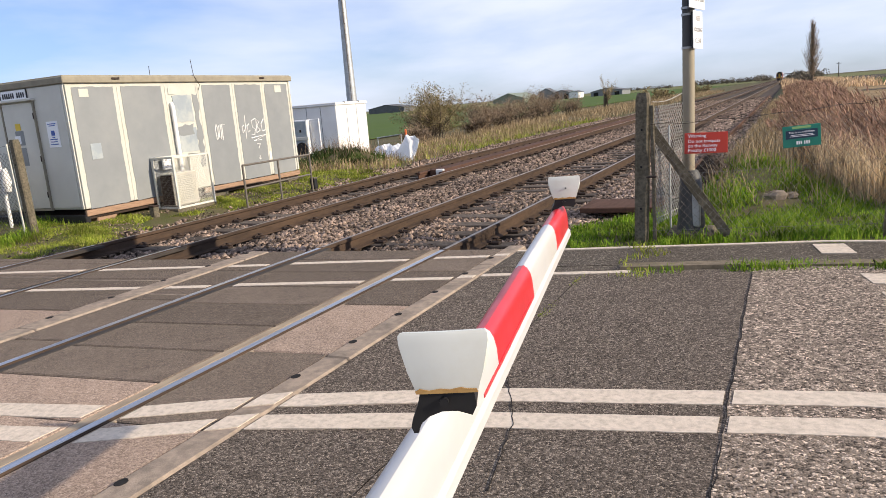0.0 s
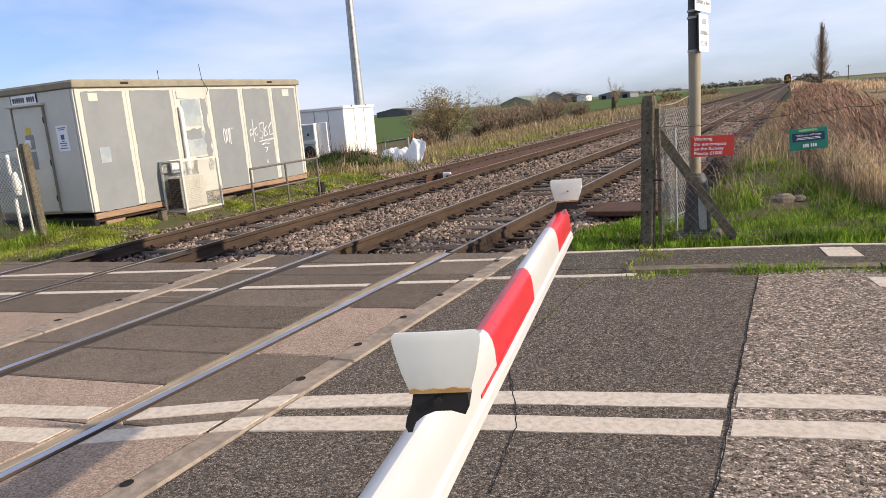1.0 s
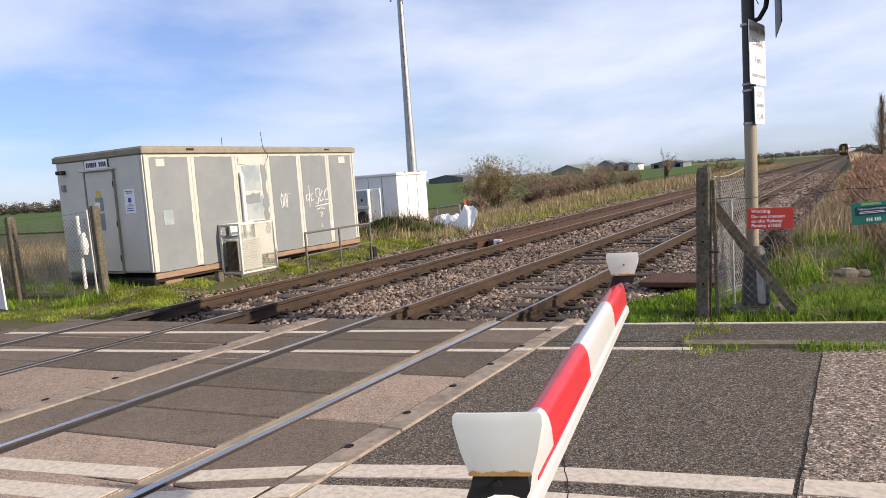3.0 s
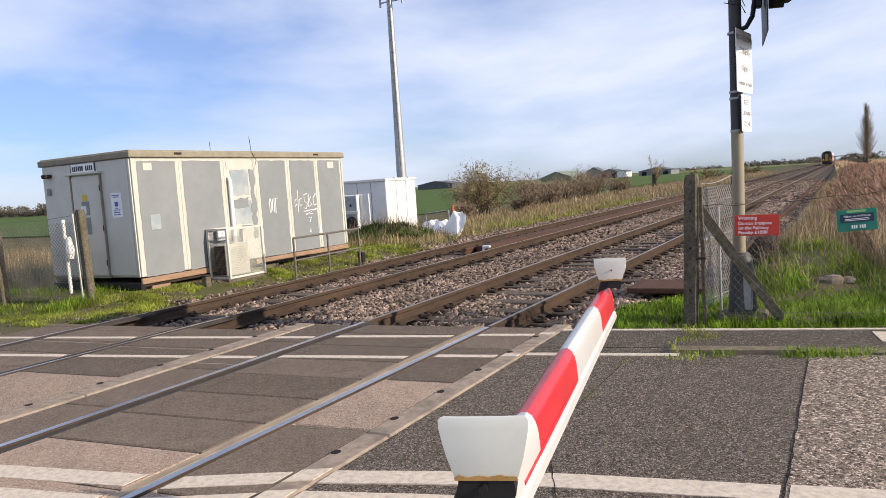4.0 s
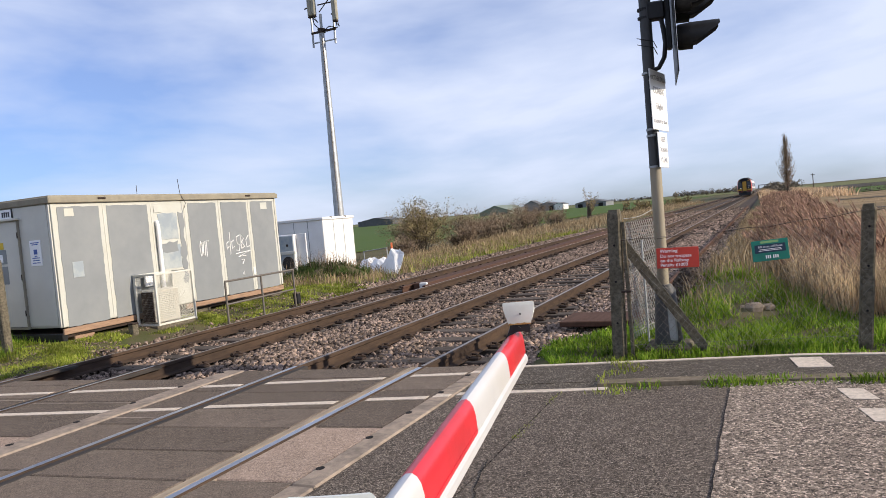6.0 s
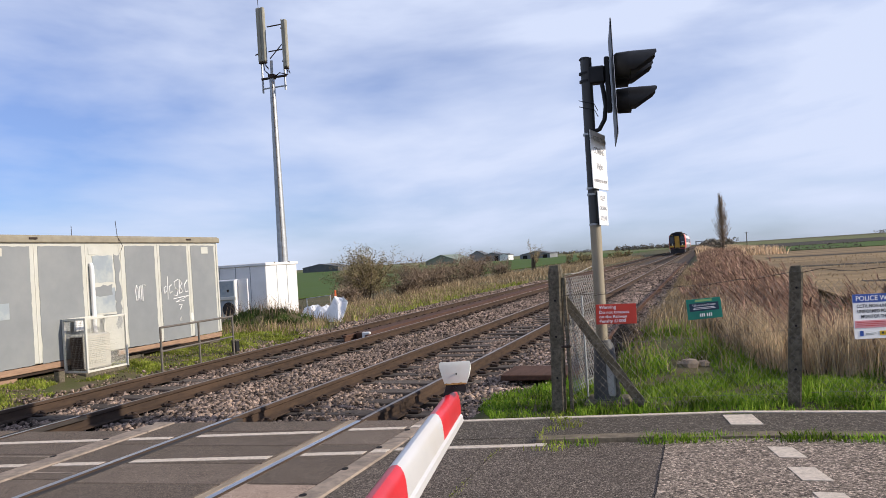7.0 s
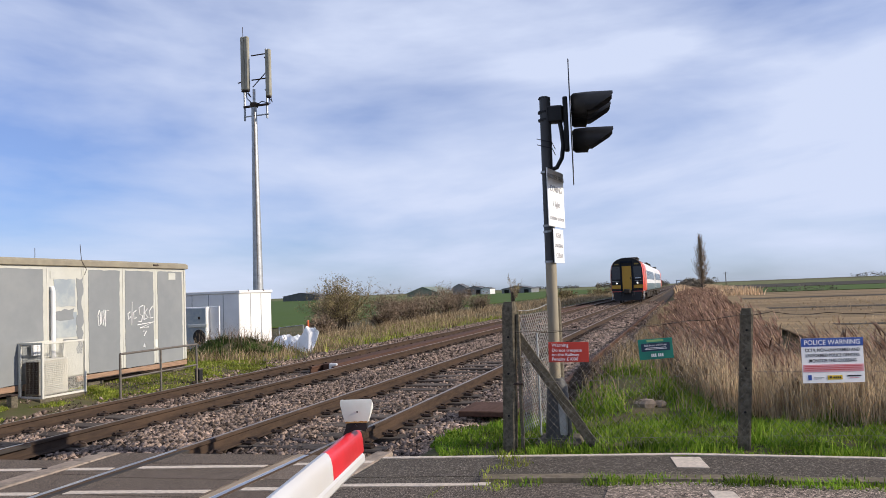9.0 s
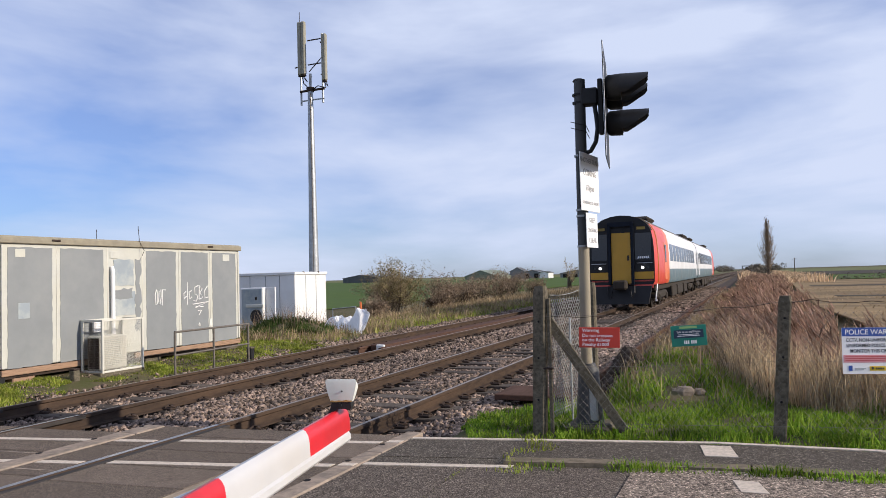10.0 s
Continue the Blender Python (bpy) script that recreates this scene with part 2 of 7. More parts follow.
# ---- builders ----
class B:
    """Collects faces of one mesh."""

    def __init__(self, off=(0, 0, 0)):
        self.v, self.f, self.off = [], [], Vector(off)

    def add(self, vs, fs, m=None):
        n = len(self.v)
        for p in vs:
            p = Vector(p)
            self.v.append(m @ p if m else p)
        self.f += [tuple(i + n for i in f) for f in fs]
        return self

    def box(self, c, s, m=None, ch=0.0):
        x, y, z = s[0] / 2, s[1] / 2, s[2] / 2
        c = Vector(c)
        if not ch:
            vs = [c + Vector((a * x, b * y, d * z)) for a in (-1, 1) for b in (-1, 1) for d in (-1, 1)]
            fs = [(0, 1, 3, 2), (4, 6, 7, 5), (0, 4, 5, 1), (2, 3, 7, 6), (0, 2, 6, 4), (1, 5, 7, 3)]
            return self.add(vs, fs, m)
        ch = min(ch, x * 0.9, y * 0.9, z * 0.9)
        vs, idx = [], {}
        for a in (-1, 1):
            for b in (-1, 1):
                for d in (-1, 1):
                    for k in range(3):
                        e = [x - ch, y - ch, z - ch]
                        e[k] = (x, y, z)[k]
                        idx[a, b, d, k] = len(vs)
                        vs.append(c + Vector((a * e[0], b * e[1], d * e[2])))
        fs = []
        for s1 in (-1, 1):
            fs.append([idx[s1, b, d, 0] for b, d in ((-1, -1), (1, -1), (1, 1), (-1, 1))][::s1])
            fs.append([idx[a, s1, d, 1] for a, d in ((-1, -1), (1, -1), (1, 1), (-1, 1))][::-s1])
            fs.append([idx[a, b, s1, 2] for a, b in ((-1, -1), (1, -1), (1, 1), (-1, 1))][::s1])
            for s2 in (-1, 1):
                fs.append([idx[s1, s2, -1, 0], idx[s1, s2, -1, 1], idx[s1, s2, 1, 1], idx[s1, s2, 1, 0]][::s1 * s2])
                fs.append([idx[s1, -1, s2, 0], idx[s1, 1, s2, 0], idx[s1, 1, s2, 2], idx[s1, -1, s2, 2]][::s1 * s2])
                fs.append([idx[-1, s1, s2, 1], idx[-1, s1, s2, 2], idx[1, s1, s2, 2], idx[1, s1, s2, 1]][::s1 * s2])
                for s3 in (-1, 1):
                    fs.append([idx[s1, s2, s3, k] for k in range(3)][::s1 * s2 * s3])
        return self.add(vs, [tuple(f) for f in fs], m)

    def cyl(self, p, q, r, r2=None, n=10, caps=True):
        return self.tube([p, q], [r, r if r2 is None else r2], n, caps)

    def tube(self, pts, r, n=8, caps=True):
        pts = [Vector(p) for p in pts]
        rs = r if isinstance(r, (list, tuple)) else [r] * len(pts)
        rings, up = [], None
        for i, p in enumerate(pts):
            d = (pts[min(i + 1, len(pts) - 1)] - pts[max(i - 1, 0)]).normalized()
            if up is None:
                up = d.orthogonal().normalized()
            up = (up - d * up.dot(d)).normalized()
            w = d.cross(up)
            rings.append([p + (up * math.cos(2 * math.pi * k / n) + w * math.sin(2 * math.pi * k / n)) * rs[i] for k in range(n)])
        return self.loft(rings, caps)

    def loft(self, rings, caps=True, closed=True, m=None):
        n = len(rings[0])
        vs = [p for r in rings for p in r]
        fs = []
        for i in range(len(rings) - 1):
            for k in range(n if closed else n - 1):
                a, b = i * n + k, i * n + (k + 1) % n
                fs.append((a, b, b + n, a + n))
        if caps:
            fs += [tuple(range(n))[::-1], tuple(range((len(rings) - 1) * n, len(rings) * n))]
        return self.add(vs, fs, m)

    def prism(self, poly, z0, z1, m=None):
        return self.loft([[Vector((x, y, z)) for x, y in poly] for z in (z0, z1)], True, True, m)

    def mesh(self, name, material, smooth=False):
        me = bpy.data.meshes.new(name)
        me.from_pydata([tuple(p - self.off) for p in self.v], [], self.f)
        if isinstance(material, (list, tuple)):
            for q in material:
                me.materials.append(q)
        else:
            me.materials.append(material)
        if smooth:
            me.polygons.foreach_set("use_smooth", [True] * len(me.polygons))
            me.set_sharp_from_angle(angle=radians(40))
        me.update()
        return me


def thing(name, at, label, category, group="", kind="", rz=0.0):
    ob = new(name)
    ob.empty_display_size = 0.1
    ob.matrix_basis = pose(*at, 0, 0, rz)
    return tagged(ob, label, category, group, kind)


def part(name, b, material, parent, label="", smooth=False):
    ob = new(name, b.mesh(name, material, smooth))
    ob.parent = parent
    return tagged(ob, label) if label else ob


def single(name, b, material, label, category, kind="", group="", at=(0, 0, 0), smooth=False):
    b.off = Vector(at)
    ob = new(name, b.mesh(name, material, smooth))
    ob.location = at
    return tagged(ob, label, category, group, kind)


def big_mesh(name, verts, faces, material, smooth=False):
    """verts (n,3) and faces (m,k) arrays into one mesh, fast."""
    me = bpy.data.meshes.new(name)
    k = faces.shape[1]
    me.vertices.add(len(verts))
    me.vertices.foreach_set("co", np.ascontiguousarray(verts, dtype=np.float32).ravel())
    me.loops.add(faces.size)
    me.loops.foreach_set("vertex_index", np.ascontiguousarray(faces, dtype=np.int32).ravel())
    me.polygons.add(len(faces))
    me.polygons.foreach_set("loop_start", np.arange(0, faces.size, k, dtype=np.int32))
    me.polygons.foreach_set("loop_total", np.full(len(faces), k, dtype=np.int32))
    if smooth:
        me.polygons.foreach_set("use_smooth", np.ones(len(faces), dtype=bool))
    me.materials.append(material)
    me.update(calc_edges=True)
    return me


def stuff(name, verts, faces, material, label, category, parent=None):
    ob = new(name, big_mesh(name, verts, faces, material))
    if parent:
        ob.parent = parent
        tagged(ob, label, kind="stuff")
        return ob
    return tagged(ob, label, category, kind="stuff")


RNG = np.random.default_rng(7)
ROAD = radians(12.0)
CU, SU = math.cos(ROAD), math.sin(ROAD)


def road(u, v, z=0.0):
    """A place from metres along and across the road."""
    return Vector((u * CU - v * SU, u * SU + v * CU, z))


def edge_y(x, v):
    """y of the line at v metres across the road, at x; the road bends a little past x = 4.5."""
    return (v + x * SU) / CU - max(0.0, x - 4.2) * 0.16


# ---- ground ----
def sstep(a, b, x):
    t = np.clip((x - a) / (b - a), 0, 1)
    return t * t * (3 - 2 * t)


def ground_z(x, y):
    """Height of the bare ground."""
    x, y = np.asarray(x, float), np.asarray(y, float)
    past = sstep(8.2, 12.0, y - 0.21 * x)
    ditch = -0.75 * sstep(4.2, 6.5, x) + 0.3 * sstep(9.0, 12.0, x)
    right = -0.05 + past * ditch + 0.1 * np.exp(-((x - 3.1) / 0.6) ** 2) * sstep(8.6, 10.5, y) * (x > 2.2) + 0.36 * np.exp(-((x - 3.6) / 0.62) ** 2) * sstep(8.7, 10.2, y) * sstep(14.5, 11.5, y) * (x > 2.2)
    left = -0.14 + 0.13 * sstep(-5.5, -6.4, x) * sstep(7.0, 8.0, y) * sstep(19, 15, y) - 0.4 * sstep(-9.0, -16.0, x) * sstep(12, 20, y)
    bed = -0.34
    edge = 3.05 - 1.25 * sstep(9.3, 8.3, y)
    z = np.where(x > 0, right + (bed - right) * sstep(edge, edge - 0.5, x), left + (bed - left) * sstep(-5.5, -4.9, x))
    off_road = sstep(6.2, 6.5, (y - 0.21 * x) * 0.98)
    return np.where(y > -20, -0.09 + (z + 0.09) * off_road, z * 0 - 0.12)


def axis(lo, a, b, hi, step):
    mid = np.arange(a, b + 1e-6, step)
    g = np.geomspace(step, hi - b, 42)
    h = np.geomspace(step, a - lo, 34)
    return np.concatenate([(a - h)[::-1], mid, b + g])


gx, gy = axis(-3500, -14, 13, 3500, 0.3), axis(-600, -8, 30, 4200, 0.3)
GX, GY = np.meshgrid(gx, gy, indexing="xy")
GZ = ground_z(GX, GY)
nx, ny = len(gx), len(gy)
ii = np.arange(nx * ny).reshape(ny, nx)
gf = np.stack([ii[:-1, :-1], ii[:-1, 1:], ii[1:, 1:], ii[1:, :-1]], -1).reshape(-1, 4)
tagged(new("ground", big_mesh("ground", np.stack([GX, GY, GZ], -1).reshape(-1, 3), gf, M_GROUND, True)), "rough turf and bare soil reaching to the horizon", "ground", kind="structure")


def sheet(name, pts, z, material, label, category="field"):
    b = B()
    b.prism(pts, z - 0.05, z)
    return single(name, b, material, label, category, "structure")


M_FGREEN = mat("winter_wheat", (0.06, 0.1, 0.018), (0.075, 0.115, 0.024), 0.3, 0.95, 0.3, 8, stain=(0.075, 0.11, 0.04), sscale=0.02)
M_STUB = mat("stubble", (0.33, 0.235, 0.125), (0.21, 0.152, 0.083), 1.6, 0.95, 0.8, 5, stain=(0.12, 0.086, 0.05), sscale=0.16, samount=0.85, stretch=(0.12, 1, 1))
M_PLOUGH = mat("dark_ploughed_soil", (0.05, 0.042, 0.034), (0.07, 0.06, 0.045), 0.3, 0.95)
M_PASTURE = mat("dry_pasture", (0.16, 0.155, 0.07), (0.13, 0.14, 0.055), 0.1, 0.95, stain=(0.1, 0.13, 0.045), sscale=0.02, samount=0.8)
sheet("field", [(-420, 34), (-22, 34), (-22, 420), (-420, 420)], -0.42, M_FGREEN, "green winter wheat field behind the hedge")
sheet("field", [(-900, 425), (-14, 425), (-14, 1500), (-900, 1500)], -0.40, M_PASTURE, "far pasture with dry grass")
sheet("field", [(8.5, 13.6), (190, 13.6), (190, 118), (9.5, 118), (7.5, 40)], -0.42, M_STUB, "pale stubble field beside the reeds")
sheet("field", [(15, 122), (320, 122), (320, 190), (15, 190)], -0.40, M_FGREEN, "green crop strip beyond the stubble")
sheet("field", [(16, 194), (560, 194), (560, 330), (16, 330)], -0.38, M_PLOUGH, "dark ploughed strip of fen soil")
sheet("field", [(16, 334), (1400, 334), (1400, 900), (16, 900)], -0.36, M_PASTURE, "far pasture beyond the ploughed land")

for fx0, fx1, fy, fw in ((14, 120, 24.0, 1.0), (10, 160, 33.0, 0.9), (9.5, 180, 52.0, 2.5), (10, 185, 80.0, 4.0)):
    sheet("furrow", [(fx0, fy), (fx1, fy + 4), (fx1, fy + 4 + fw), (fx0, fy + fw)], -0.405, M_PLOUGH, "dark furrow line across the stubble")

# ---- carriageway, footway, kerb ----
XR0, XR1, XR2 = 1.56, 2.40, 3.65


def slab(name, x0, x1, v0, v1, z, material, label, cat="road", step=0.6):
    n = max(1, int((x1 - x0) / step))
    xs = [x0 + (x1 - x0) * i / n for i in range(n + 1)]
    poly = [(x, edge_y(x, v0)) for x in xs] + [(x, edge_y(x, v1)) for x in xs[::-1]]
    return single(name, B().prism(poly, z - 0.14, z), material, label, cat, "structure")


slab("road", XR0, XR1 - 0.004, -6.0, 5.22, -0.004, M_ASPH, "worn grey asphalt beside the crossing edge beam")
slab("road", XR1 + 0.005, XR2 - 0.0008, -6.0, 5.22, 0.0, M_ASPH, "smooth worn asphalt bay with fine chippings")
slab("road", XR2 + 0.0008, 40.0, -6.0, 5.22, 0.004, M_ASPH2, "coarse chipped asphalt carriageway")
slab("road", -40.0, -5.12, -6.0, 5.3, -0.01, M_ASPH, "asphalt carriageway past the far track")
slab("pavement", 1.57, 40.0, 5.42, 6.06, 0.008, M_FOOT, "narrow asphalt footway with weeds")
slab("footway_apron", 1.57, 2.655, 5.235, 5.42, 0.004, M_FOOT, "asphalt between the crossing line and the kerb end", "pavement")
slab("footway_ramp", -6.5, -5.14, 5.3, 6.1, 0.0, M_FOOT, "asphalt footway end past the far track", "pavement")
kerb_set = thing("kerb", (0, 0, 0), "low worn concrete kerb with weeds along it", "kerb", kind="structure")
kx = 2.66
while kx < 9.0:
    b = B()
    poly = [(kx, edge_y(kx, 5.27)), (kx + 0.9, edge_y(kx + 0.9, 5.27)), (kx + 0.9, edge_y(kx + 0.9, 5.41)), (kx, edge_y(kx, 5.41))]
    b.prism(poly, -0.1, 0.02 + 0.006 * math.sin(kx * 5))
    part("kerbstone", b, M_KERB, kerb_set)
    kx += 0.915

# ---- crossing panels and edge beams ----
TRACK = (0.0, -3.56)               # centre lines of the near and the far track
GAUGE = 0.7525
crossing = thing("level_crossing", (0, 0, 0), "level crossing deck of worn grey-brown rubber panels", "level crossing", kind="structure")


def end_y(x):
    """Far edge of the deck; the far track's half stops shorter."""
    return np.where(np.asarray(x) > -1.6, 6.55 + 0.11 * np.asarray(x), 6.12 + 0.07 * np.asarray(x))


DECK_SKEW = 0.11                   # the panel joints run slightly aslant


def deck(x0, x1, first, pitch, pale=()):
    y = first
    while y > -6:
        y -= pitch
    while y < 7.2:
        xc = (x0 + x1) / 2
        y0, y1 = y + 0.009, min(y + pitch - 0.009, float(end_y(xc)))
        if y1 - y0 > 0.12:
            g = DECK_SKEW * (x1 - x0) / 2
            b = B()
            b.loft([[Vector((xa, ya, z)) for xa, ya in ((x0 + i, y0 - g + i), (x1 - i, y0 + g + i), (x1 - i, y1 + g - i), (x0 + i, y1 - g - i))] for z, i in ((-0.125, 0), (-0.013, 0), (-0.005, 0.008))])
            b.off = Vector((xc, (y0 + y1) / 2, 0))
            ob = part("panel", b, M_PANEL2 if any(y0 < p < y1 for p in pale) else M_PANEL, crossing)
            ob.location = b.off
        y += pitch


for cx in TRACK:
    deck(cx - 0.62, cx + 0.62, 2.95, 0.533, (2.7, 2.1))
deck(0.80, 1.365, 3.63, 1.066, (4.1, 2.1))
deck(-1.27, -0.80, 3.44, 1.066)
deck(-2.755, -1.52, 4.03, 1.066, (3.8, 1.8))
deck(-5.0, -4.36, 3.5, 1.066)


def beam(x0, x1, y1, label):
    ob = None
    y = -6.0
    while y < y1 - 0.2:
        yb = min(y + 2.4, y1)
        b = B().box(((x0 + x1) / 2, (y + yb) / 2, -0.06), (x1 - x0, yb - y - 0.008, 0.13), ch=0.012)
        ob = part("edge_beam", b, M_BEAM, crossing, label)
        h = y + 0.27
        while h < yb - 0.1:
            hb = B()
            hb.prism([(x0 + 0.03 + 0.026 * math.cos(a), h + 0.032 * math.sin(a)) for a in np.linspace(0, 2 * math.pi, 10)[:-1]], 0.0, 0.008)
            # raised dark disc paints the shade of the socket's hole
            part("lifting_socket", hb, M_DARK, ob)
            h += 0.6
        y = yb


beam(1.375, 1.55, 6.85, "pale concrete edge beam with lifting sockets")
beam(-1.515, -1.275, 6.4, "cracked concrete beam between the tracks")
# solid near-black box paints the shade seen between the panels
part("bedding", B().box((0.0, 0.2, -0.2), (3.2, 12.6, 0.12)).box((-3.36, -0.25, -0.2), (3.5, 11.9, 0.12)), M_DARK, crossing, "near-black box for the shade under the deck panels")


for jx0, jx1, jy in ((-4.14, -2.98, 4.98), (-2.72, -1.54, 5.02), (-1.25, -0.84, 4.66), (-4.14, -2.98, 4.42)):
    g = DECK_SKEW * (jx1 - jx0) / 2
    part("joint_strip", B().prism([(jx0, jy - g), (jx1, jy + g), (jx1, jy + g + 0.022), (jx0, jy - g + 0.022)], -0.012, -0.002), M_BEAM, crossing, "pale dusty joint strip")

# ---- painted lines ----
LINE_RG = random.Random(21)


def paint(name, x0, x1, va, vb, w, z, label):
    """A painted line from x0 to x1 whose place across the road goes from va to vb."""
    n = max(2, int((x1 - x0) / 0.06))
    pts = []
    for i in range(n + 1):
        x = x0 + (x1 - x0) * i / n
        v = va + (vb - va) * i / n
        wob = LINE_RG.uniform(-0.0035, 0.0035)
        pts.append((x, edge_y(x, v - w / 2) + wob, edge_y(x, v + w / 2) + LINE_RG.uniform(-0.002, 0.002)))
    b = B()
    b.prism([(x, a) for x, a, _ in pts] + [(x, c) for x, _, c in pts[::-1]], z - 0.003, z + 0.004)
    return single(name, b, M_PAINT, label, "road marking", "structure")


GAPS = [(-5.0, -4.37), (-4.17, -2.95), (-2.75, -1.28), (-1.26, -0.81), (-0.61, 0.61), (0.81, 1.36), (1.38, 1.55)]
for x0, x1 in GAPS:
    for v, w in ((5.13, 0.085), (5.95, 0.085)):
        v = v - (0.1 if x0 < -0.8 else 0.06 if x0 < 0 else 0.0)
        paint("road_line", x0 + 0.02, x1 - 0.02, v, v, w, 0.006 if x0 in (1.38, ) else -0.005, "thin worn white line across the crossing deck")
for x0, x1 in GAPS[2:]:
    for v in (2.14, 2.41):
        f0, f1 = (max(0.0, x - 0.8) * 0.26 for x in (x0, x1))
        paint("road_line", x0 + 0.015, x1 - 0.015, v + f0, v + f1, 0.155, 0.006 if x0 in (1.38, ) else -0.005, "worn white centre line on the crossing deck")
for v, bow in ((2.42, 0.09), (2.71, 0.12)):
    paint("road_line", 1.57, 2.1, v - bow, v - bow * 0.45, 0.16, 0.0, "worn white double centre line by the edge beam")
    paint("road_line", 2.1, 2.66, v - bow * 0.45, v, 0.16, 0.0, "worn white double centre line")
    paint("road_line", 2.66, XR2 - 0.02, v, v + 0.005, 0.16, 0.0, "cracked white double centre line")
    paint("road_line", XR2 + 0.02, 12.0, v + 0.005, v, 0.16, 0.004, "white double centre line on coarse asphalt")
paint("road_line", 1.57, 2.75, 5.2, 5.2, 0.085, 0.0, "thin white line along the carriageway edge")
paint("road_line", 1.57, 9.0, 6.09, 6.09, 0.06, 0.011, "thin white line along the footway edge")


def mark(x, v, w, d, z):
    c = [(x, edge_y(x, v)), (x + w, edge_y(x + w, v)), (x + w + 0.07, edge_y(x + w + 0.07, v - d)), (x + 0.06, edge_y(x + 0.06, v - d))]
    single("road_marking", B().prism(c, z - 0.003, z + 0.004), M_PAINT, "short white stop line dash on the road", "road marking", "structure")


mark(4.08, 5.98, 0.24, 0.36, 0.010)
for i in range(14):
    if i != 5:
        mark(4.36 + 0.085 * i, 4.98 - 0.49 * i, 0.165, 0.27, 0.0085 if i == 4 else 0.004)




def crack(pts, z, w=0.009):
    """A thin dark crack along a wandering line."""
    rg = random.Random(len(pts))
    line = []
    for (x0, y0), (x1, y1) in zip(pts, pts[1:]):
        for k in range(7):
            line.append((x0 + (x1 - x0) * k / 7 + rg.gauss(0, 0.0035), y0 + (y1 - y0) * k / 7 + rg.gauss(0, 0.006)))
    half = [w * (0.25 + 0.4 * rg.random()) for _ in line]
    b = B()
    b.prism([(x - h, y - h * 0.4) for (x, y), h in zip(line, half)] + [(x + h, y + h * 0.4) for (x, y), h in list(zip(line, half))[::-1]], z - 0.002, z)
    single("crack", b, M_DARK, "dark crack in the worn asphalt", "crack", "structure")


crack([(2.38, 4.2), (2.47, 3.75), (2.62, 3.42), (2.78, 3.05), (2.82, 2.8), (2.9, 2.4)], 0.0052, 0.0045)
crack([(3.65, 5.9), (3.648, 5.0), (3.655, 4.2), (3.65, 3.55), (3.658, 2.9), (3.65, 2.2), (3.652, 1.2), (3.648, 0.2)], 0.0055, 0.005)

# ---- tracks ----
def rail_profile(x, z, s=1.0):
    pr = [(-0.07, -0.159), (0.07, -0.159), (0.07, -0.148), (0.012, -0.128), (0.010, -0.05), (0.036, -0.036), (0.036, -0.008), (0.026, 0.0), (-0.026, 0.0), (-0.036, -0.008), (-0.036, -0.036), (-0.010, -0.05), (-0.012, -0.128), (-0.07, -0.148)]
    return [(x + a * s, z + b * s) for a, b in pr]


def rail(parent, x, y0, y1, z=0.0, name="rail", material=None, head=True):
    b = B()
    b.loft([[Vector((px, y, pz)) for px, pz in rail_profile(x, z)] for y in (y0, y1)])
    r = part(name, b, material or M_RUST, parent)
    if head:
        part("rail_head", B().box((x, (y0 + y1) / 2, z + 0.001), (0.05, y1 - y0, 0.004), ch=0.0015), M_SHINE, r, "bright polished running surface")
    return r


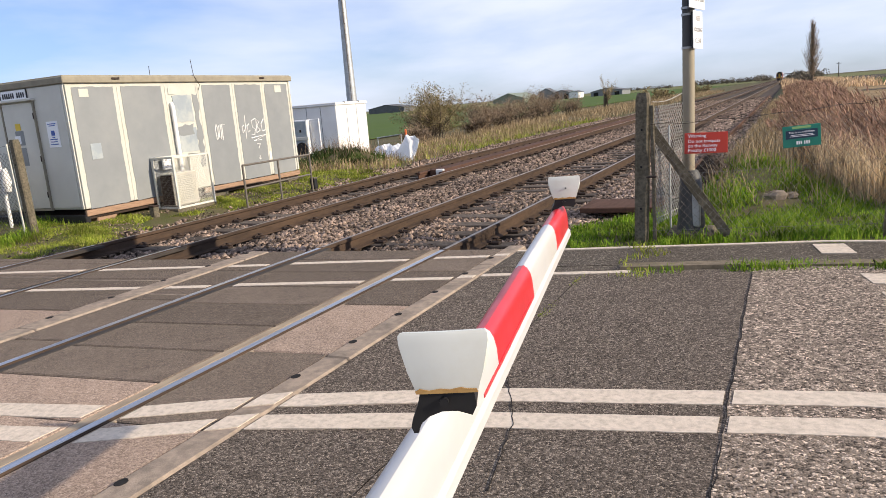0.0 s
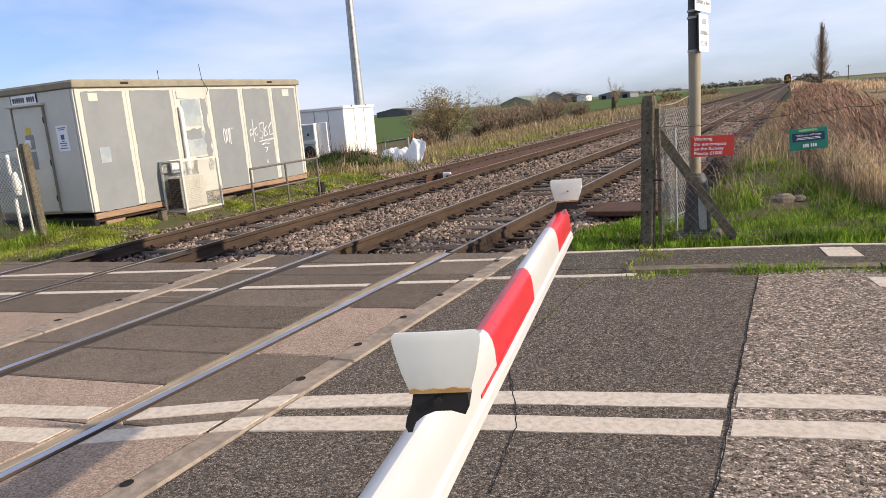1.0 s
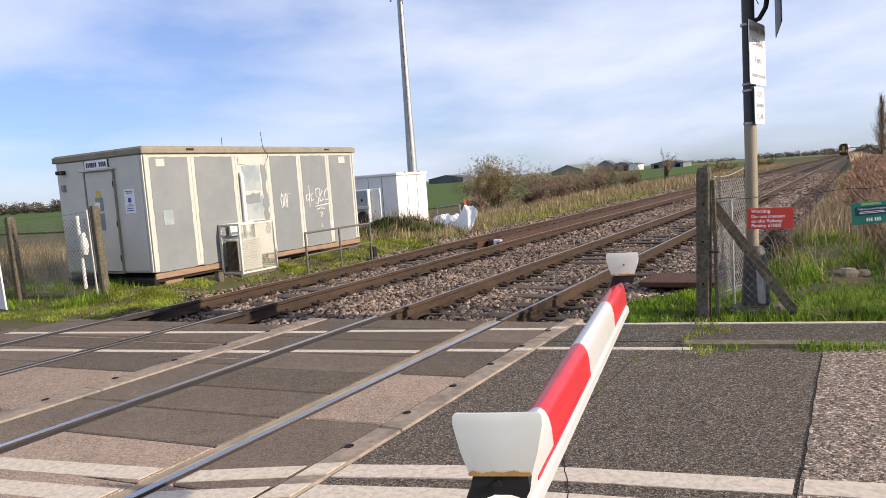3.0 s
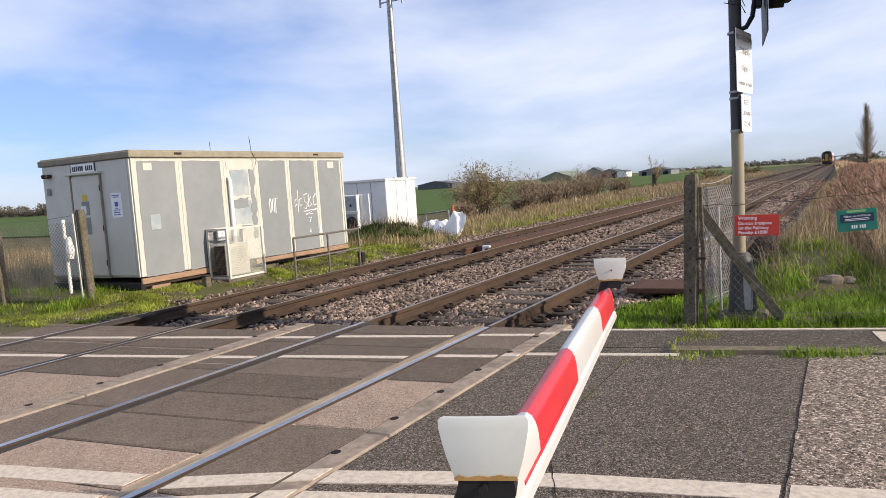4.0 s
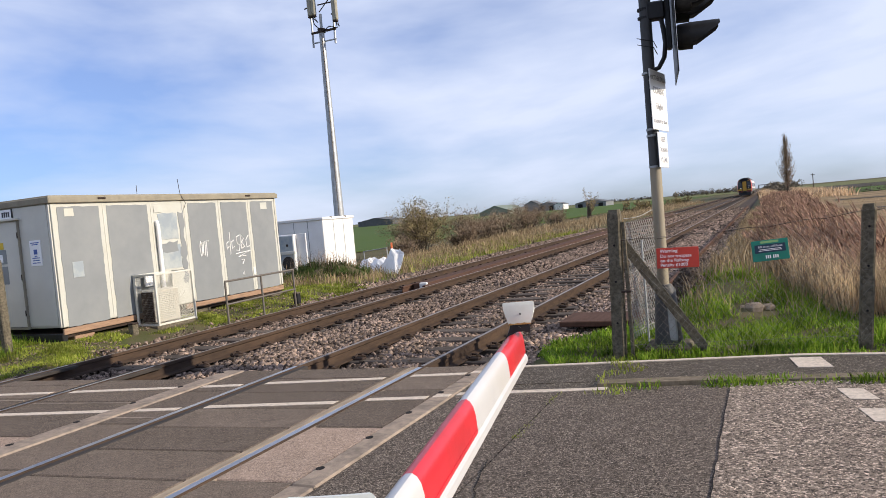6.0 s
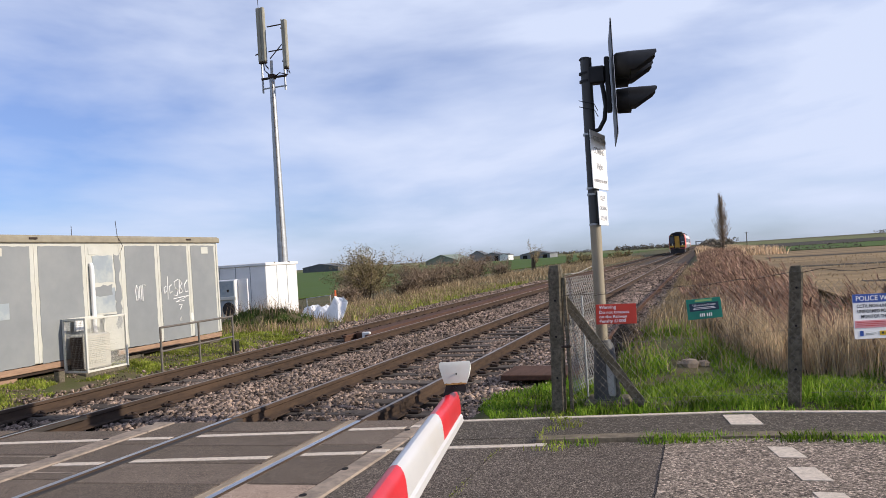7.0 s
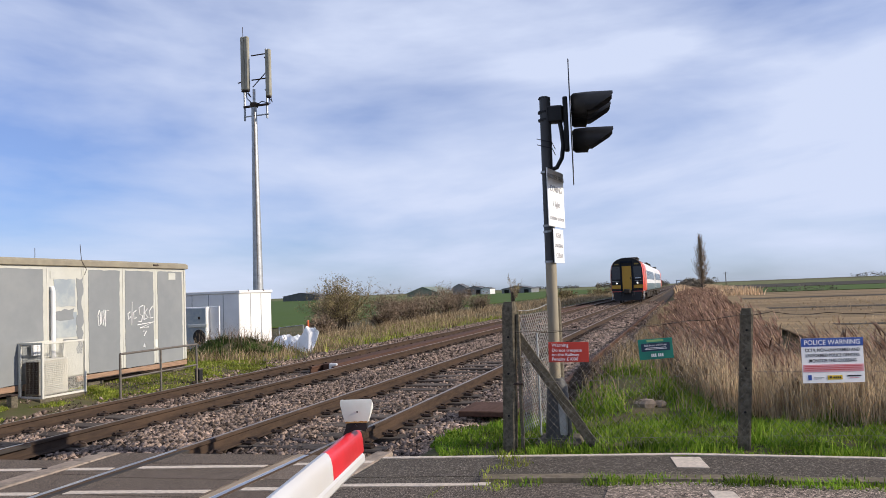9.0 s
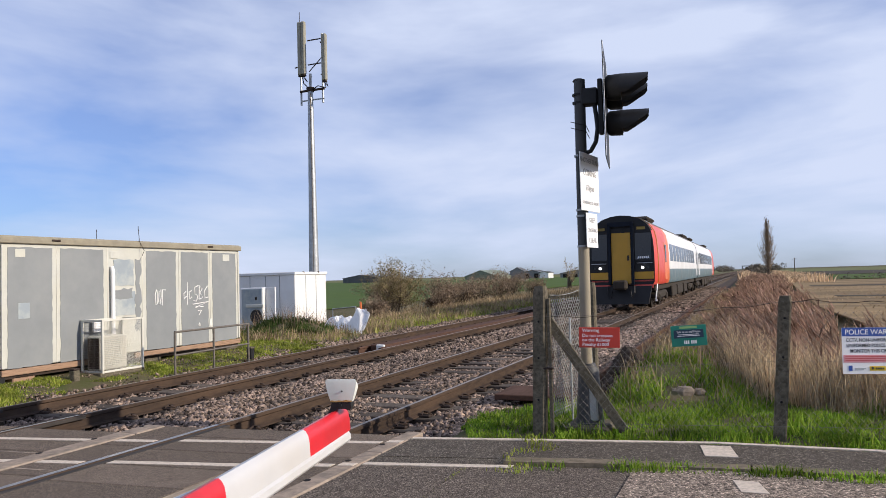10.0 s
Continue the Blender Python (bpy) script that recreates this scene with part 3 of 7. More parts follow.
clip_b = B()
clip_b.box((0, 0, 0.012), (0.15, 0.11, 0.03), ch=0.008)
clip_b.tube([(-0.03, -0.05, 0.03), (-0.05, 0.05, 0.05), (0.02, 0.06, 0.045), (0.05, -0.02, 0.05), (0.07, 0.03, 0.03)], 0.013, 5)
CLIP = clip_b.mesh("rail_clip", M_IRON)
SLEEPER = B().box((0, 0, -0.06), (2.5, 0.25, 0.12), ch=0.012).mesh("sleeper", M_SLEEP)
for k, cx in enumerate(TRACK):
    tr = thing("railway_track", (cx, 7, 0), "rusty flat-bottomed rails on stained sleepers in ballast" if k else "running line with bright rail heads on stained sleepers", "railway track", "railway tracks", "structure")
    for sgn in (-1, 1):
        b = B((cx, 7, 0))
        x = cx + sgn * GAUGE
        b.loft([[Vector((px, y, pz)) for px, pz in rail_profile(x, 0)] for y in (-60, 1400)])
        r = part("rail", b, M_RUST, tr)
        h = B((cx, 7, 0)).box((x, -26.7, 0.001), (0.052 if not k else 0.034, 66.6, 0.004), ch=0.0015)
        part("rail_head", h, M_SHINE, r, "bright polished running surface")
        h = B((cx, 7, 0)).box((x, 703.3, 0.001), (0.04 if not k else 0.03, 1393.3, 0.004), ch=0.0015)
        part("rail_head", h, M_DULL, r, "dull brownish running surface")
        for side in (-1, 1):
            s = B((cx, 7, 0)).box((x + side * (0.089 if side * sgn < 0 else 0.0565), 0.3, -0.026), (0.078 if side * sgn < 0 else 0.023, 12.7, 0.04), ch=0.006)
            tan = not k and sgn > 0
            part("flangeway_strip", s, M_TAN if tan else M_SEAL, tr, "dusty tan rubber seal beside the rail" if tan else "dark rubber seal beside the rail")
    y, far_v, far_f = 7.05 + 0.2 * k, [], []
    while y < 330:
        if y < 52:
            so = new("sleeper", SLEEPER)
            so.parent, so.location = tr, (0, y - 7, -0.165)
            if y < 30:
                for cxx in (-GAUGE, GAUGE):
                    for d in (-0.125, 0.125):
                        co = new("rail_clip", CLIP)
                        co.parent, co.matrix_basis = tr, pose(cxx + d, y - 7, -0.162, 0, 0, 0 if d > 0 else 180)
        else:
            n0 = len(far_v)
            for a in (-1.25, 1.25):
                for b_ in (-0.12, 0.12):
                    for c in (-0.28, -0.165):
                        far_v.append((a, y - 7 + b_, c))
            far_f += [[n0 + i for i in f] for f in ((0, 1, 3, 2), (4, 6, 7, 5), (0, 4, 5, 1), (2, 3, 7, 6), (1, 5, 7, 3))]
        y += 0.65
    stuff("far_sleepers", np.array(far_v), np.array(far_f), M_SLEEP, "sleepers in the distance", "sleepers", tr)

spare = thing("spare_rail", (-3.3, 14.5, -0.17), "rust-red spare rails lying in the four-foot with a white end", "rail")
for dx in (-0.27, 0.27):
    b = B()
    b.loft([[Vector((px, y, pz)) for px, pz in rail_profile(dx, 0.159)] for y in (0, 46)])
    part("rail", b, M_RUST2, spare)
part("plank", B().box((0.0, 23.3, 0.09), (0.36, 45.8, 0.18), ch=0.012), M_RUST2, spare)
part("painted_end", B().box((0.1, 0.36, 0.1), (0.2, 0.08, 0.19), ch=0.02), M_WHITE, spare, "white painted end block")


# ---- ballast ----
def bed_z(x, y):
    """Top of the ballast."""
    near = np.minimum(np.abs(x - TRACK[0]), np.abs(x - TRACK[1]))
    z = np.where(near < 1.15, -0.222, -0.175)
    z = z - 0.24 * sstep(2.0, 3.05, x) - 0.22 * sstep(-4.95, -5.7, x)
    return z + 0.03 * np.sin(x * 3.1 + y * 0.7) * np.sin(y * 1.3)


bx = np.linspace(-5.9, 3.15, 62)
by = np.concatenate([np.arange(5.6, 40, 0.25), np.geomspace(40, 1400, 60)])
BX, BY = np.meshgrid(bx, by)
BZ = bed_z(BX, BY) - 0.03
ii = np.arange(BX.size).reshape(BX.shape)
bf = np.stack([ii[:-1, :-1], ii[:-1, 1:], ii[1:, 1:], ii[1:, :-1]], -1).reshape(-1, 4)
tagged(new("ballast_bed", big_mesh("ballast_bed", np.stack([BX, BY, BZ], -1).reshape(-1, 3), bf, M_BED, True)), "grey-brown stone ballast bed under both tracks", "ballast", kind="structure")

CUBE = np.array([(a, b, c) for a in (-1, 1) for b in (-1, 1) for c in (-1, 1)], float)
CUBEF = np.array([(0, 1, 3, 2), (4, 6, 7, 5), (0, 4, 5, 1), (2, 3, 7, 6), (0, 2, 6, 4), (1, 5, 7, 3)])


def stones(n, xr, yr, r0, r1, zfun, keep=None, lift=0.45):
    """Angular stones, each a jittered and turned block."""
    x, y = RNG.uniform(*xr, n), RNG.uniform(*yr, n)
    if keep is not None:
        k = keep(x, y)
        x, y = x[k], y[k]
    n = len(x)
    z = zfun(x, y)
    r = RNG.uniform(r0, r1, n)
    q = RNG.normal(size=(n, 4))
    q /= np.linalg.norm(q, axis=1)[:, None]
    w, a, b, c = q.T
    R = np.stack([1 - 2 * (b * b + c * c), 2 * (a * b - c * w), 2 * (a * c + b * w), 2 * (a * b + c * w), 1 - 2 * (a * a + c * c), 2 * (b * c - a * w), 2 * (a * c - b * w), 2 * (b * c + a * w), 1 - 2 * (a * a + b * b)], -1).reshape(n, 3, 3)
    sh = RNG.uniform(0.55, 1.15, (n, 1, 3)) * (CUBE[None] * RNG.uniform(0.6, 1.0, (n, 8, 1)) + RNG.normal(0, 0.2, (n, 8, 3)))
    v = np.einsum("nij,nkj->nki", R, sh) * r[:, None, None] + np.stack([x, y, z + lift * r], -1)[:, None]
    f = (CUBEF[None] + (np.arange(n) * 8)[:, None, None]).reshape(-1, 4)
    return v.reshape(-1, 3), f


def off_rails(x, y):
    k = (y > end_y(x) + 0.03) & ((y > 8.4 + 0.3 * np.sin(x * 5)) | (x < 1.85 + 0.12 * np.sin(y * 6)))
    for cx in TRACK:
        for s in (-1, 1):
            k &= np.abs(x - cx - s * GAUGE) > 0.075
        k &= ~((np.abs(x - cx) < 1.25) & (np.abs((y - 7.05 + 0.325 - (0.2 if cx else 0)) % 0.65 - 0.325) < 0.1) & (np.sin(x * 9 + y * 4) > 0.25) & (np.abs(np.abs(x - cx) - GAUGE) < 0.24))
    return k


for nm, n, yr, r0, r1 in (("ballast", 78000, (5.75, 15), 0.017, 0.037), ("ballast", 42000, (15, 30), 0.02, 0.04), ("ballast", 16000, (30, 70), 0.035, 0.07)):
    v, f = stones(n, (-5.65, 3.0), yr, r0, r1, bed_z, off_rails)
    stuff(nm, v, f, M_STONE, "loose angular grey and pinkish ballast stones", "ballast")
verge_z = lambda x, y: ground_z(x, y)
v, f = stones(2600, (-6.5, -5.15), (5.9, 16.0), 0.006, 0.016, verge_z, lambda x, y: (y > end_y(x)) & (np.sin(x * 3 + y * 1.7) * np.sin(y * 2.3 - x) > -0.35))
stuff("loose_stones", v, f, M_STONE, "stones scattered in the soil beside the far track", "stones")
shoulder_z = lambda x, y: np.maximum(bed_z(x, y), ground_z(x, y)) - 0.005
v, f = stones(15000, (-6.15, -5.1), (8.0, 45.0), 0.018, 0.036, shoulder_z, lambda x, y: x > -5.7 + 0.42 * (y < 16) + 0.2 * np.sin(y * 1.7) * np.sin(y * 0.6) - 0.1 * RNG.normal(size=len(x)))
stuff("shoulder_ballast", v, f, M_STONE, "ballast spilling from the far track onto the grass", "ballast")
v, f = stones(16000, (1.25, 3.3), (8.6, 45.0), 0.018, 0.04, shoulder_z, lambda x, y: x < 2.75 + 0.2 * np.sin(y * 1.3))
stuff("shoulder_ballast", v, f, M_STONE2, "ballast on the shoulder beside the reeds", "ballast")


v, f = stones(2600, (2.4, 3.5), (10.0, 11.3), 0.02, 0.05, lambda x, y: ground_z(x, y) * 0.2 - 0.2 + 0.6 * np.exp(-((x - 2.93) / 0.33) ** 2 - ((y - 10.6) / 0.35) ** 2), lambda x, y: np.hypot((x - 2.93) / 0.5, (y - 10.6) / 0.55) < 1)
stuff("rubble_heap", v, f, M_BED, "dark heap of spent ballast behind the fence", "rubble")
# rail section added for the brown band between ballast and reeds
cess = thing("ballast_edge_strip", (2.3, 11.5, -0.2), "rust-brown strip of rail section added along the ballast edge", "rail")
b = B()
b.loft([[Vector((px, y, pz)) for px, pz in rail_profile(0, 0.159)] for y in (0, 62)])
part("rail", b, M_RUST2, cess)


# ---- equipment hut ----
def wobbly(y0, y1, z0, z1, seed, amp=0.02):
    """A rectangle in y and z with uneven hand-painted edges."""
    rg = random.Random(seed)
    pts = []
    for a, b in (((y0, z0), (y1, z0)), ((y1, z0), (y1, z1)), ((y1, z1), (y0, z1)), ((y0, z1), (y0, z0))):
        n = max(3, int((abs(b[0] - a[0]) + abs(b[1] - a[1])) / 0.09))
        for i in range(n):
            t = i / n
            pts.append((a[0] + (b[0] - a[0]) * t + rg.uniform(-amp, amp), a[1] + (b[1] - a[1]) * t + rg.uniform(-amp, amp)))
    return pts


YZX = Matrix(((0, 0, 1, 0), (1, 0, 0, 0), (0, 1, 0, 0), (0, 0, 0, 1)))      # a drawing in (y, z), raised along x
XZY = Matrix(((1, 0, 0, 0), (0, 0, -1, 0), (0, 1, 0, 0), (0, 0, 0, 1)))     # a drawing in (x, z), raised towards -y


def hut():
    X0, X1, Y0, Y1, Z0, Z1 = -8.95, -6.52, 8.28, 14.12, 0.22, 2.36
    o = (-7.7, 11.2, -0.1)
    h = thing("equipment_hut", (o[0], o[1], o[2] - 0.11), "cream railway equipment hut patched with grey paint, standing on blocks", "hut")
    body = part("body", B(o).box(((X0 + X1) / 2, (Y0 + Y1) / 2, (Z0 + Z1) / 2 + 0.06), (X1 - X0, Y1 - Y0, Z1 - Z0 - 0.1), ch=0.015), M_CREAM, h)
    part("end_panel", B(o).box(((X0 + X1) / 2 - 0.02, Y0 - 0.012, 1.36), (X1 - X0 - 0.1, 0.02, 1.98), ch=0.004), M_OFFW, h, "off-white steel end wall")
    b = B(o)
    b.box(((X0 + X1) / 2, (Y0 + Y1) / 2, 2.415), (X1 - X0 + 0.1, Y1 - Y0 + 0.1, 0.11), ch=0.012)
    b.box(((X0 + X1) / 2, (Y0 + Y1) / 2, 2.475), (X1 - X0 + 0.04, Y1 - Y0 + 0.04, 0.03), ch=0.01)
    roof = part("roof", b, M_ROOFTRIM, h, "flat roof with a tan edge trim")
    for y in (9.25, 13.1):
        part("roof_bracket", B(o).box((X1 + 0.058, y, 2.43), (0.02, 0.16, 0.035), ch=0.006), M_IRON, roof)
    part("skirt", B(o).box(((X0 + X1) / 2, Y0 + 0.02, 0.17), (X1 - X0, 0.1, 0.13), ch=0.01), M_BLACK, h, "dark base rail")
    for y0, y1 in ((Y0, 10.05), (11.0, Y1)):
        part("base_plank", B(o).box((X1 - 0.005, (y0 + y1) / 2, 0.262), (0.05, y1 - y0, 0.1), ch=0.008), M_WOOD, h, "weathered orange-brown base plank")
    for y in (8.7, 10.1, 11.5, 12.8, 13.9):
        for x in (X0 + 0.3, X1 - 0.25):
            part("block", B(o).box((x, y, 0.04), (0.44, 0.4, 0.3), ch=0.015), M_CONC if y > 8.8 else M_WOOD, h)
    part("floor_frame", B(o).box(((X0 + X1) / 2, (Y0 + Y1) / 2, 0.2), (X1 - X0 - 0.06, Y1 - Y0 - 0.06, 0.08)), M_IRON, h)
    # grey overpaint between the cream seams
    spans = ((8.39, 9.2), (9.36, 10.27), (11.3, 12.1), (12.25, 13.07), (13.21, 14.0))
    for i, (a, c) in enumerate(spans):
        w = B(o).prism(wobbly(a, c, 0.325, 2.3, i + 3, 0.008), X1 + 0.001, X1 + 0.006, YZX)
        part("wall_panel", w, M_GREY, body, "grey overpainted wall panel with rough cream borders")
    for i, (a, c, d, e) in enumerate(((10.5, 10.98, 1.62, 2.12), (10.52, 11.0, 1.05, 1.52))):
        part("wall_patch", B(o).prism(wobbly(a, c, d, e, i + 31, 0.012), X1 + 0.001, X1 + 0.008, YZX), M_SKYG, body, "pale blue-grey painted patch")
    part("wall_patch", B(o).prism(wobbly(10.47, 10.95, 1.36, 1.56, 77, 0.03), X1 + 0.002, X1 + 0.01, YZX), M_GREY, body)
    part("wall_patch", B(o).prism(wobbly(11.02, 11.15, 0.75, 2.15, 78, 0.035), X1 + 0.001, X1 + 0.006, YZX), M_GREY, body)
    for a, c, d, e in ((8.52, 8.7, 2.14, 2.27), (8.57, 8.78, 1.12, 1.38), (13.55, 13.78, 2.12, 2.27), (10.42, 10.6, 2.14, 2.27), (13.1, 13.18, 0.68, 0.84)):
        part("patch", B(o).box((X1 + 0.008, (a + c) / 2, (d + e) / 2), (0.008, c - a, e - d), ch=0.002), M_CREAM if e > 2 else M_SKYG if e > 1 else M_HOOD, body, "pale square patch")
    for y in (9.29, 10.36, 11.2, 12.19, 13.14):
        part("seam", B(o).box((X1 + 0.004, y, 1.33), (0.008, 0.014, 2.0), ch=0.002), M_OFFW, body, "vertical panel joint strip")
    for y in (Y0 + 0.03, Y1 - 0.03):
        part("corner_trim", B(o).box((X1 + 0.006, y, 1.34), (0.02, 0.055, 2.0), ch=0.004), M_CREAM, body)
    part("corner_trim", B(o).box((X1 - 0.03, Y0 - 0.016, 1.34), (0.05, 0.02, 2.0), ch=0.004), M_OFFW, body)
    # vertical pipe and wire aerials
    part("pipe", B(o).tube([(X1 + 0.05, 10.44, 0.7), (X1 + 0.05, 10.44, 1.9), (X1 + 0.02, 10.44, 1.98)], 0.04, 10), M_WHITE, h, "white vertical pipe", True)
    part("aerial", B(o).tube([(X1 + 0.06, 11.15, 2.2), (X1 + 0.1, 11.16, 2.3), (X1 + 0.04, 11.1, 2.48), (X1 + 0.03, 11.08, 2.78)], 0.006, 5), M_IRON, h)
    part("aerial", B(o).tube([(-7.4, 10.9, 2.48), (-7.4, 10.9, 2.75)], 0.006, 5), M_IRON, h)
    # spray-painted squiggles
    def spray(pts, y, z, s, sy=1.0):
        b = B(o)
        b.tube([(X1 + 0.009, y + a * s * sy, z + c * s) for a, c in pts], 0.011, 5)
        part("spray_mark", b, M_WHITE, body, "white spray-painted squiggle")
    spray([(0.06, 0.2), (0, 0.1), (0.03, -0.1), (0.1, -0.08), (0.12, 0.12), (0.06, 0.2)], 11.52, 1.32, 1.0, 0.58)
    spray([(0.18, 0.18), (0.15, -0.05), (0.22, -0.1), (0.27, 0.05), (0.26, 0.2)], 11.52, 1.32, 1.0, 0.58)
    spray([(0.32, -0.12), (0.33, 0.2), (0.48, 0.19)], 11.52, 1.32, 1.0, 0.58)
    spray([(0.1, 0.1), (0.02, 0.06), (0.03, -0.06), (0.12, 0.0)], 12.3, 1.36, 1.0, 0.78)
    spray([(0.17, 0.3), (0.15, -0.18)], 12.3, 1.36, 1.0, 0.78)
    spray([(0.32, 0.12), (0.22, 0.08), (0.24, -0.06), (0.33, -0.02)], 12.3, 1.36, 1.0, 0.78)
    spray([(0.62, 0.2), (0.48, 0.16), (0.5, 0.02), (0.6, -0.02), (0.55, -0.14), (0.44, -0.12)], 12.22, 1.38, 1.0, 0.857)
    spray([(0.64, -0.1), (0.66, 0.2), (0.76, 0.12), (0.67, 0.04), (0.78, -0.06), (0.65, -0.1)], 12.22, 1.38, 1.0, 0.857)
    spray([(0.95, 0.18), (0.84, 0.08), (0.86, -0.08), (0.97, -0.06)], 12.22, 1.38, 1.0, 0.857)
    spray([(0.42, -0.2), (0.98, -0.16), (0.5, -0.27), (0.8, -0.26)], 12.22, 1.38, 1.0, 0.857)
    spray([(0.6, -0.34), (0.72, -0.34), (0.64, -0.44)], 12.22, 1.38, 1.0, 0.857)
    spray([(0.62, -0.66), (0.66, -0.6), (0.68, -0.67), (0.62, -0.66)], 12.22, 1.38, 1.0, 0.857)
    # door in the end wall
    d = part("door", B(o).box((-7.69, Y0 - 0.03, 1.25), (0.76, 0.035, 1.76), ch=0.006), M_OFFW, h, "off-white steel door with notices")
    b = B(o)
    for x in (-8.095, -7.285):
        b.box((x, Y0 - 0.03, 1.25), (0.035, 0.05, 1.82), ch=0.004)
    b.box((-7.69, Y0 - 0.03, 0.345), (0.85, 0.06, 0.035), ch=0.004)
    part("door_frame", b, M_ROOFTRIM, d)
    part("rain_hood", B(o).box((-7.69, Y0 - 0.06, 2.17), (0.92, 0.1, 0.045), ch=0.01), M_OFFW, d)
    for z in (0.6, 1.2, 1.9):
        part("hinge", B(o).box((-7.3, Y0 - 0.055, z), (0.02, 0.02, 0.1), ch=0.004), M_IRON, d)
    part("handle", B(o).box((-8.0, Y0 - 0.06, 1.15), (0.03, 0.03, 0.14), ch=0.006), M_IRON, d)
    for nm, x0, x1, z0, z1, m in (("yellow_notice", -7.81, -7.68, 1.69, 1.8, M_SIGNY), ("grey_plate", -7.84, -7.63, 1.44, 1.68, M_GREY), ("torn_notice", -7.86, -7.72, 1.47, 1.6, M_SIGNW), ("grey_plate", -7.83, -7.63, 1.1, 1.4, M_GREY)):
        part(nm, B(o).box(((x0 + x1) / 2, Y0 - (0.056 if nm == "torn_notice" else 0.051), (z0 + z1) / 2), (x1 - x0, 0.006, z1 - z0), ch=0.001), m, d)
    nb = part("name_board", B(o).box((-7.73, Y0 - 0.03, 2.26), (0.66, 0.02, 0.16), ch=0.003), M_SIGNW, h, "white name board with a dark border")
    for x in (-8.06, -7.40):
        part("border", B(o).box((x, Y0 - 0.035, 2.26), (0.012, 0.02, 0.17)), M_INK, nb)
    for i, x in enumerate(np.linspace(-7.99, -7.47, 11)):
        if i != 6:
            part("lettering_bar", B(o).box((x, Y0 - 0.043, 2.26), (0.03, 0.006, 0.085)), M_INK, nb)
    nt = part("notice", B(o).box((-6.93, Y0 - 0.026, 1.58), (0.27, 0.012, 0.42), ch=0.002), M_SIGNW, h, "white and blue safety notice")
    for z, w in ((1.75, 0.2), (1.72, 0.14), (1.6, 0.08), (1.5, 0.17), (1.46, 0.15), (1.42, 0.18), (1.53, 0.06)):
        part("print_bar", B(o).box((-6.93, Y0 - 0.034, z), (w, 0.005, 0.014 if z != 1.6 else 0.08)), M_SIGNB, nt)
    part("lamp", B(o).box((-8.72, Y0 - 0.08, 2.18), (0.16, 0.12, 0.07), ch=0.015), M_IRON, h)
    part("vent", B(o).box((-8.75, Y0 - 0.04, 1.9), (0.1, 0.03, 0.12), ch=0.006), M_GREY, h)


M_SKYG = mat("blue_grey_patch", (0.3, 0.34, 0.36), (0.27, 0.31, 0.335), 4, 0.5, stain=(0.55, 0.55, 0.48), sscale=3)
M_LOUV = mat("cream_louvre", (0.62, 0.59, 0.5), (0.56, 0.53, 0.45), 8, 0.5)
hut()


def ac_cage():
    X0, X1, Y0, Y1, Z0, Z1 = -6.47, -5.98, 9.76, 10.66, -0.03, 0.92
    o = (-6.24, 10.15, 0.0)
    c = thing("air_conditioner", o, "cream air-conditioning unit inside a wire mesh cage by the hut", "air conditioner")
    b = B(o)
    for x in (X0, X1):
        for y in (Y0, Y1):
            b.box((x, y, (Z0 + Z1) / 2), (0.04, 0.04, Z1 - Z0), ch=0.004)
    for z in (Z0 + 0.03, Z1 - 0.02):
        for x in (X0, X1):
            b.box((x, (Y0 + Y1) / 2, z), (0.035, Y1 - Y0 - 0.04, 0.035), ch=0.004)
        for y in (Y0, Y1):
            b.box(((X0 + X1) / 2, y, z), (X1 - X0 - 0.04, 0.035, 0.035), ch=0.004)
    part("cage_frame", b, M_OFFW, c)
    b = B(o)
    for y in np.arange(Y0 + 0.03, Y1, 0.014):
        b.box((X1 + 0.004, y, (Z0 + Z1) / 2), (0.0016, 0.0022, Z1 - Z0 - 0.05))
    for z in np.arange(Z0 + 0.05, Z1, 0.014):
        b.box((X1 + 0.007, (Y0 + Y1) / 2, z), (0.0016, Y1 - Y0 - 0.03, 0.0022))
    part("front_mesh", b, M_OFFW, c, "cream wire mesh front")
    b = B(o)
    for x in np.arange(X0 + 0.03, X1, 0.03):
        b.box((x, Y0 - 0.004, (Z0 + Z1) / 2), (0.002, 0.002, Z1 - Z0 - 0.05))
    for z in np.arange(Z0 + 0.05, Z1, 0.03):
        b.box(((X0 + X1) / 2, Y0 - 0.007, z), (X1 - X0 - 0.03, 0.002, 0.002))
    # darker wire than the front mesh, for the cage's shaded side
    part("side_mesh", b, M_MESHW, c)
    u = part("unit", B(o).box((-6.24, 10.1, 0.32), (0.32, 0.6, 0.6), ch=0.02), M_LOUV, c, "cream outdoor unit with louvres")
    for z in np.arange(0.1, 0.56, 0.032):
        part("louvre", B(o).box((-6.074, 10.05, z), (0.014, 0.42, 0.016), ch=0.003), M_CREAM, u)
    # plain dark sheet paints the shade on the unit's -y side
    part("coil_side", B(o).box((-6.24, 9.795, 0.32), (0.27, 0.012, 0.54)), M_IRON, u, "plain side panel with its shade painted dark")
    part("control_box", B(o).box((-6.42, 10.05, 0.78), (0.06, 0.2, 0.2), ch=0.01), M_WHITE, c)
    part("plinth", B(o).box((-6.24, 10.2, -0.06), (0.56, 1.0, 0.1), ch=0.01), M_CONC, c)


ac_cage()


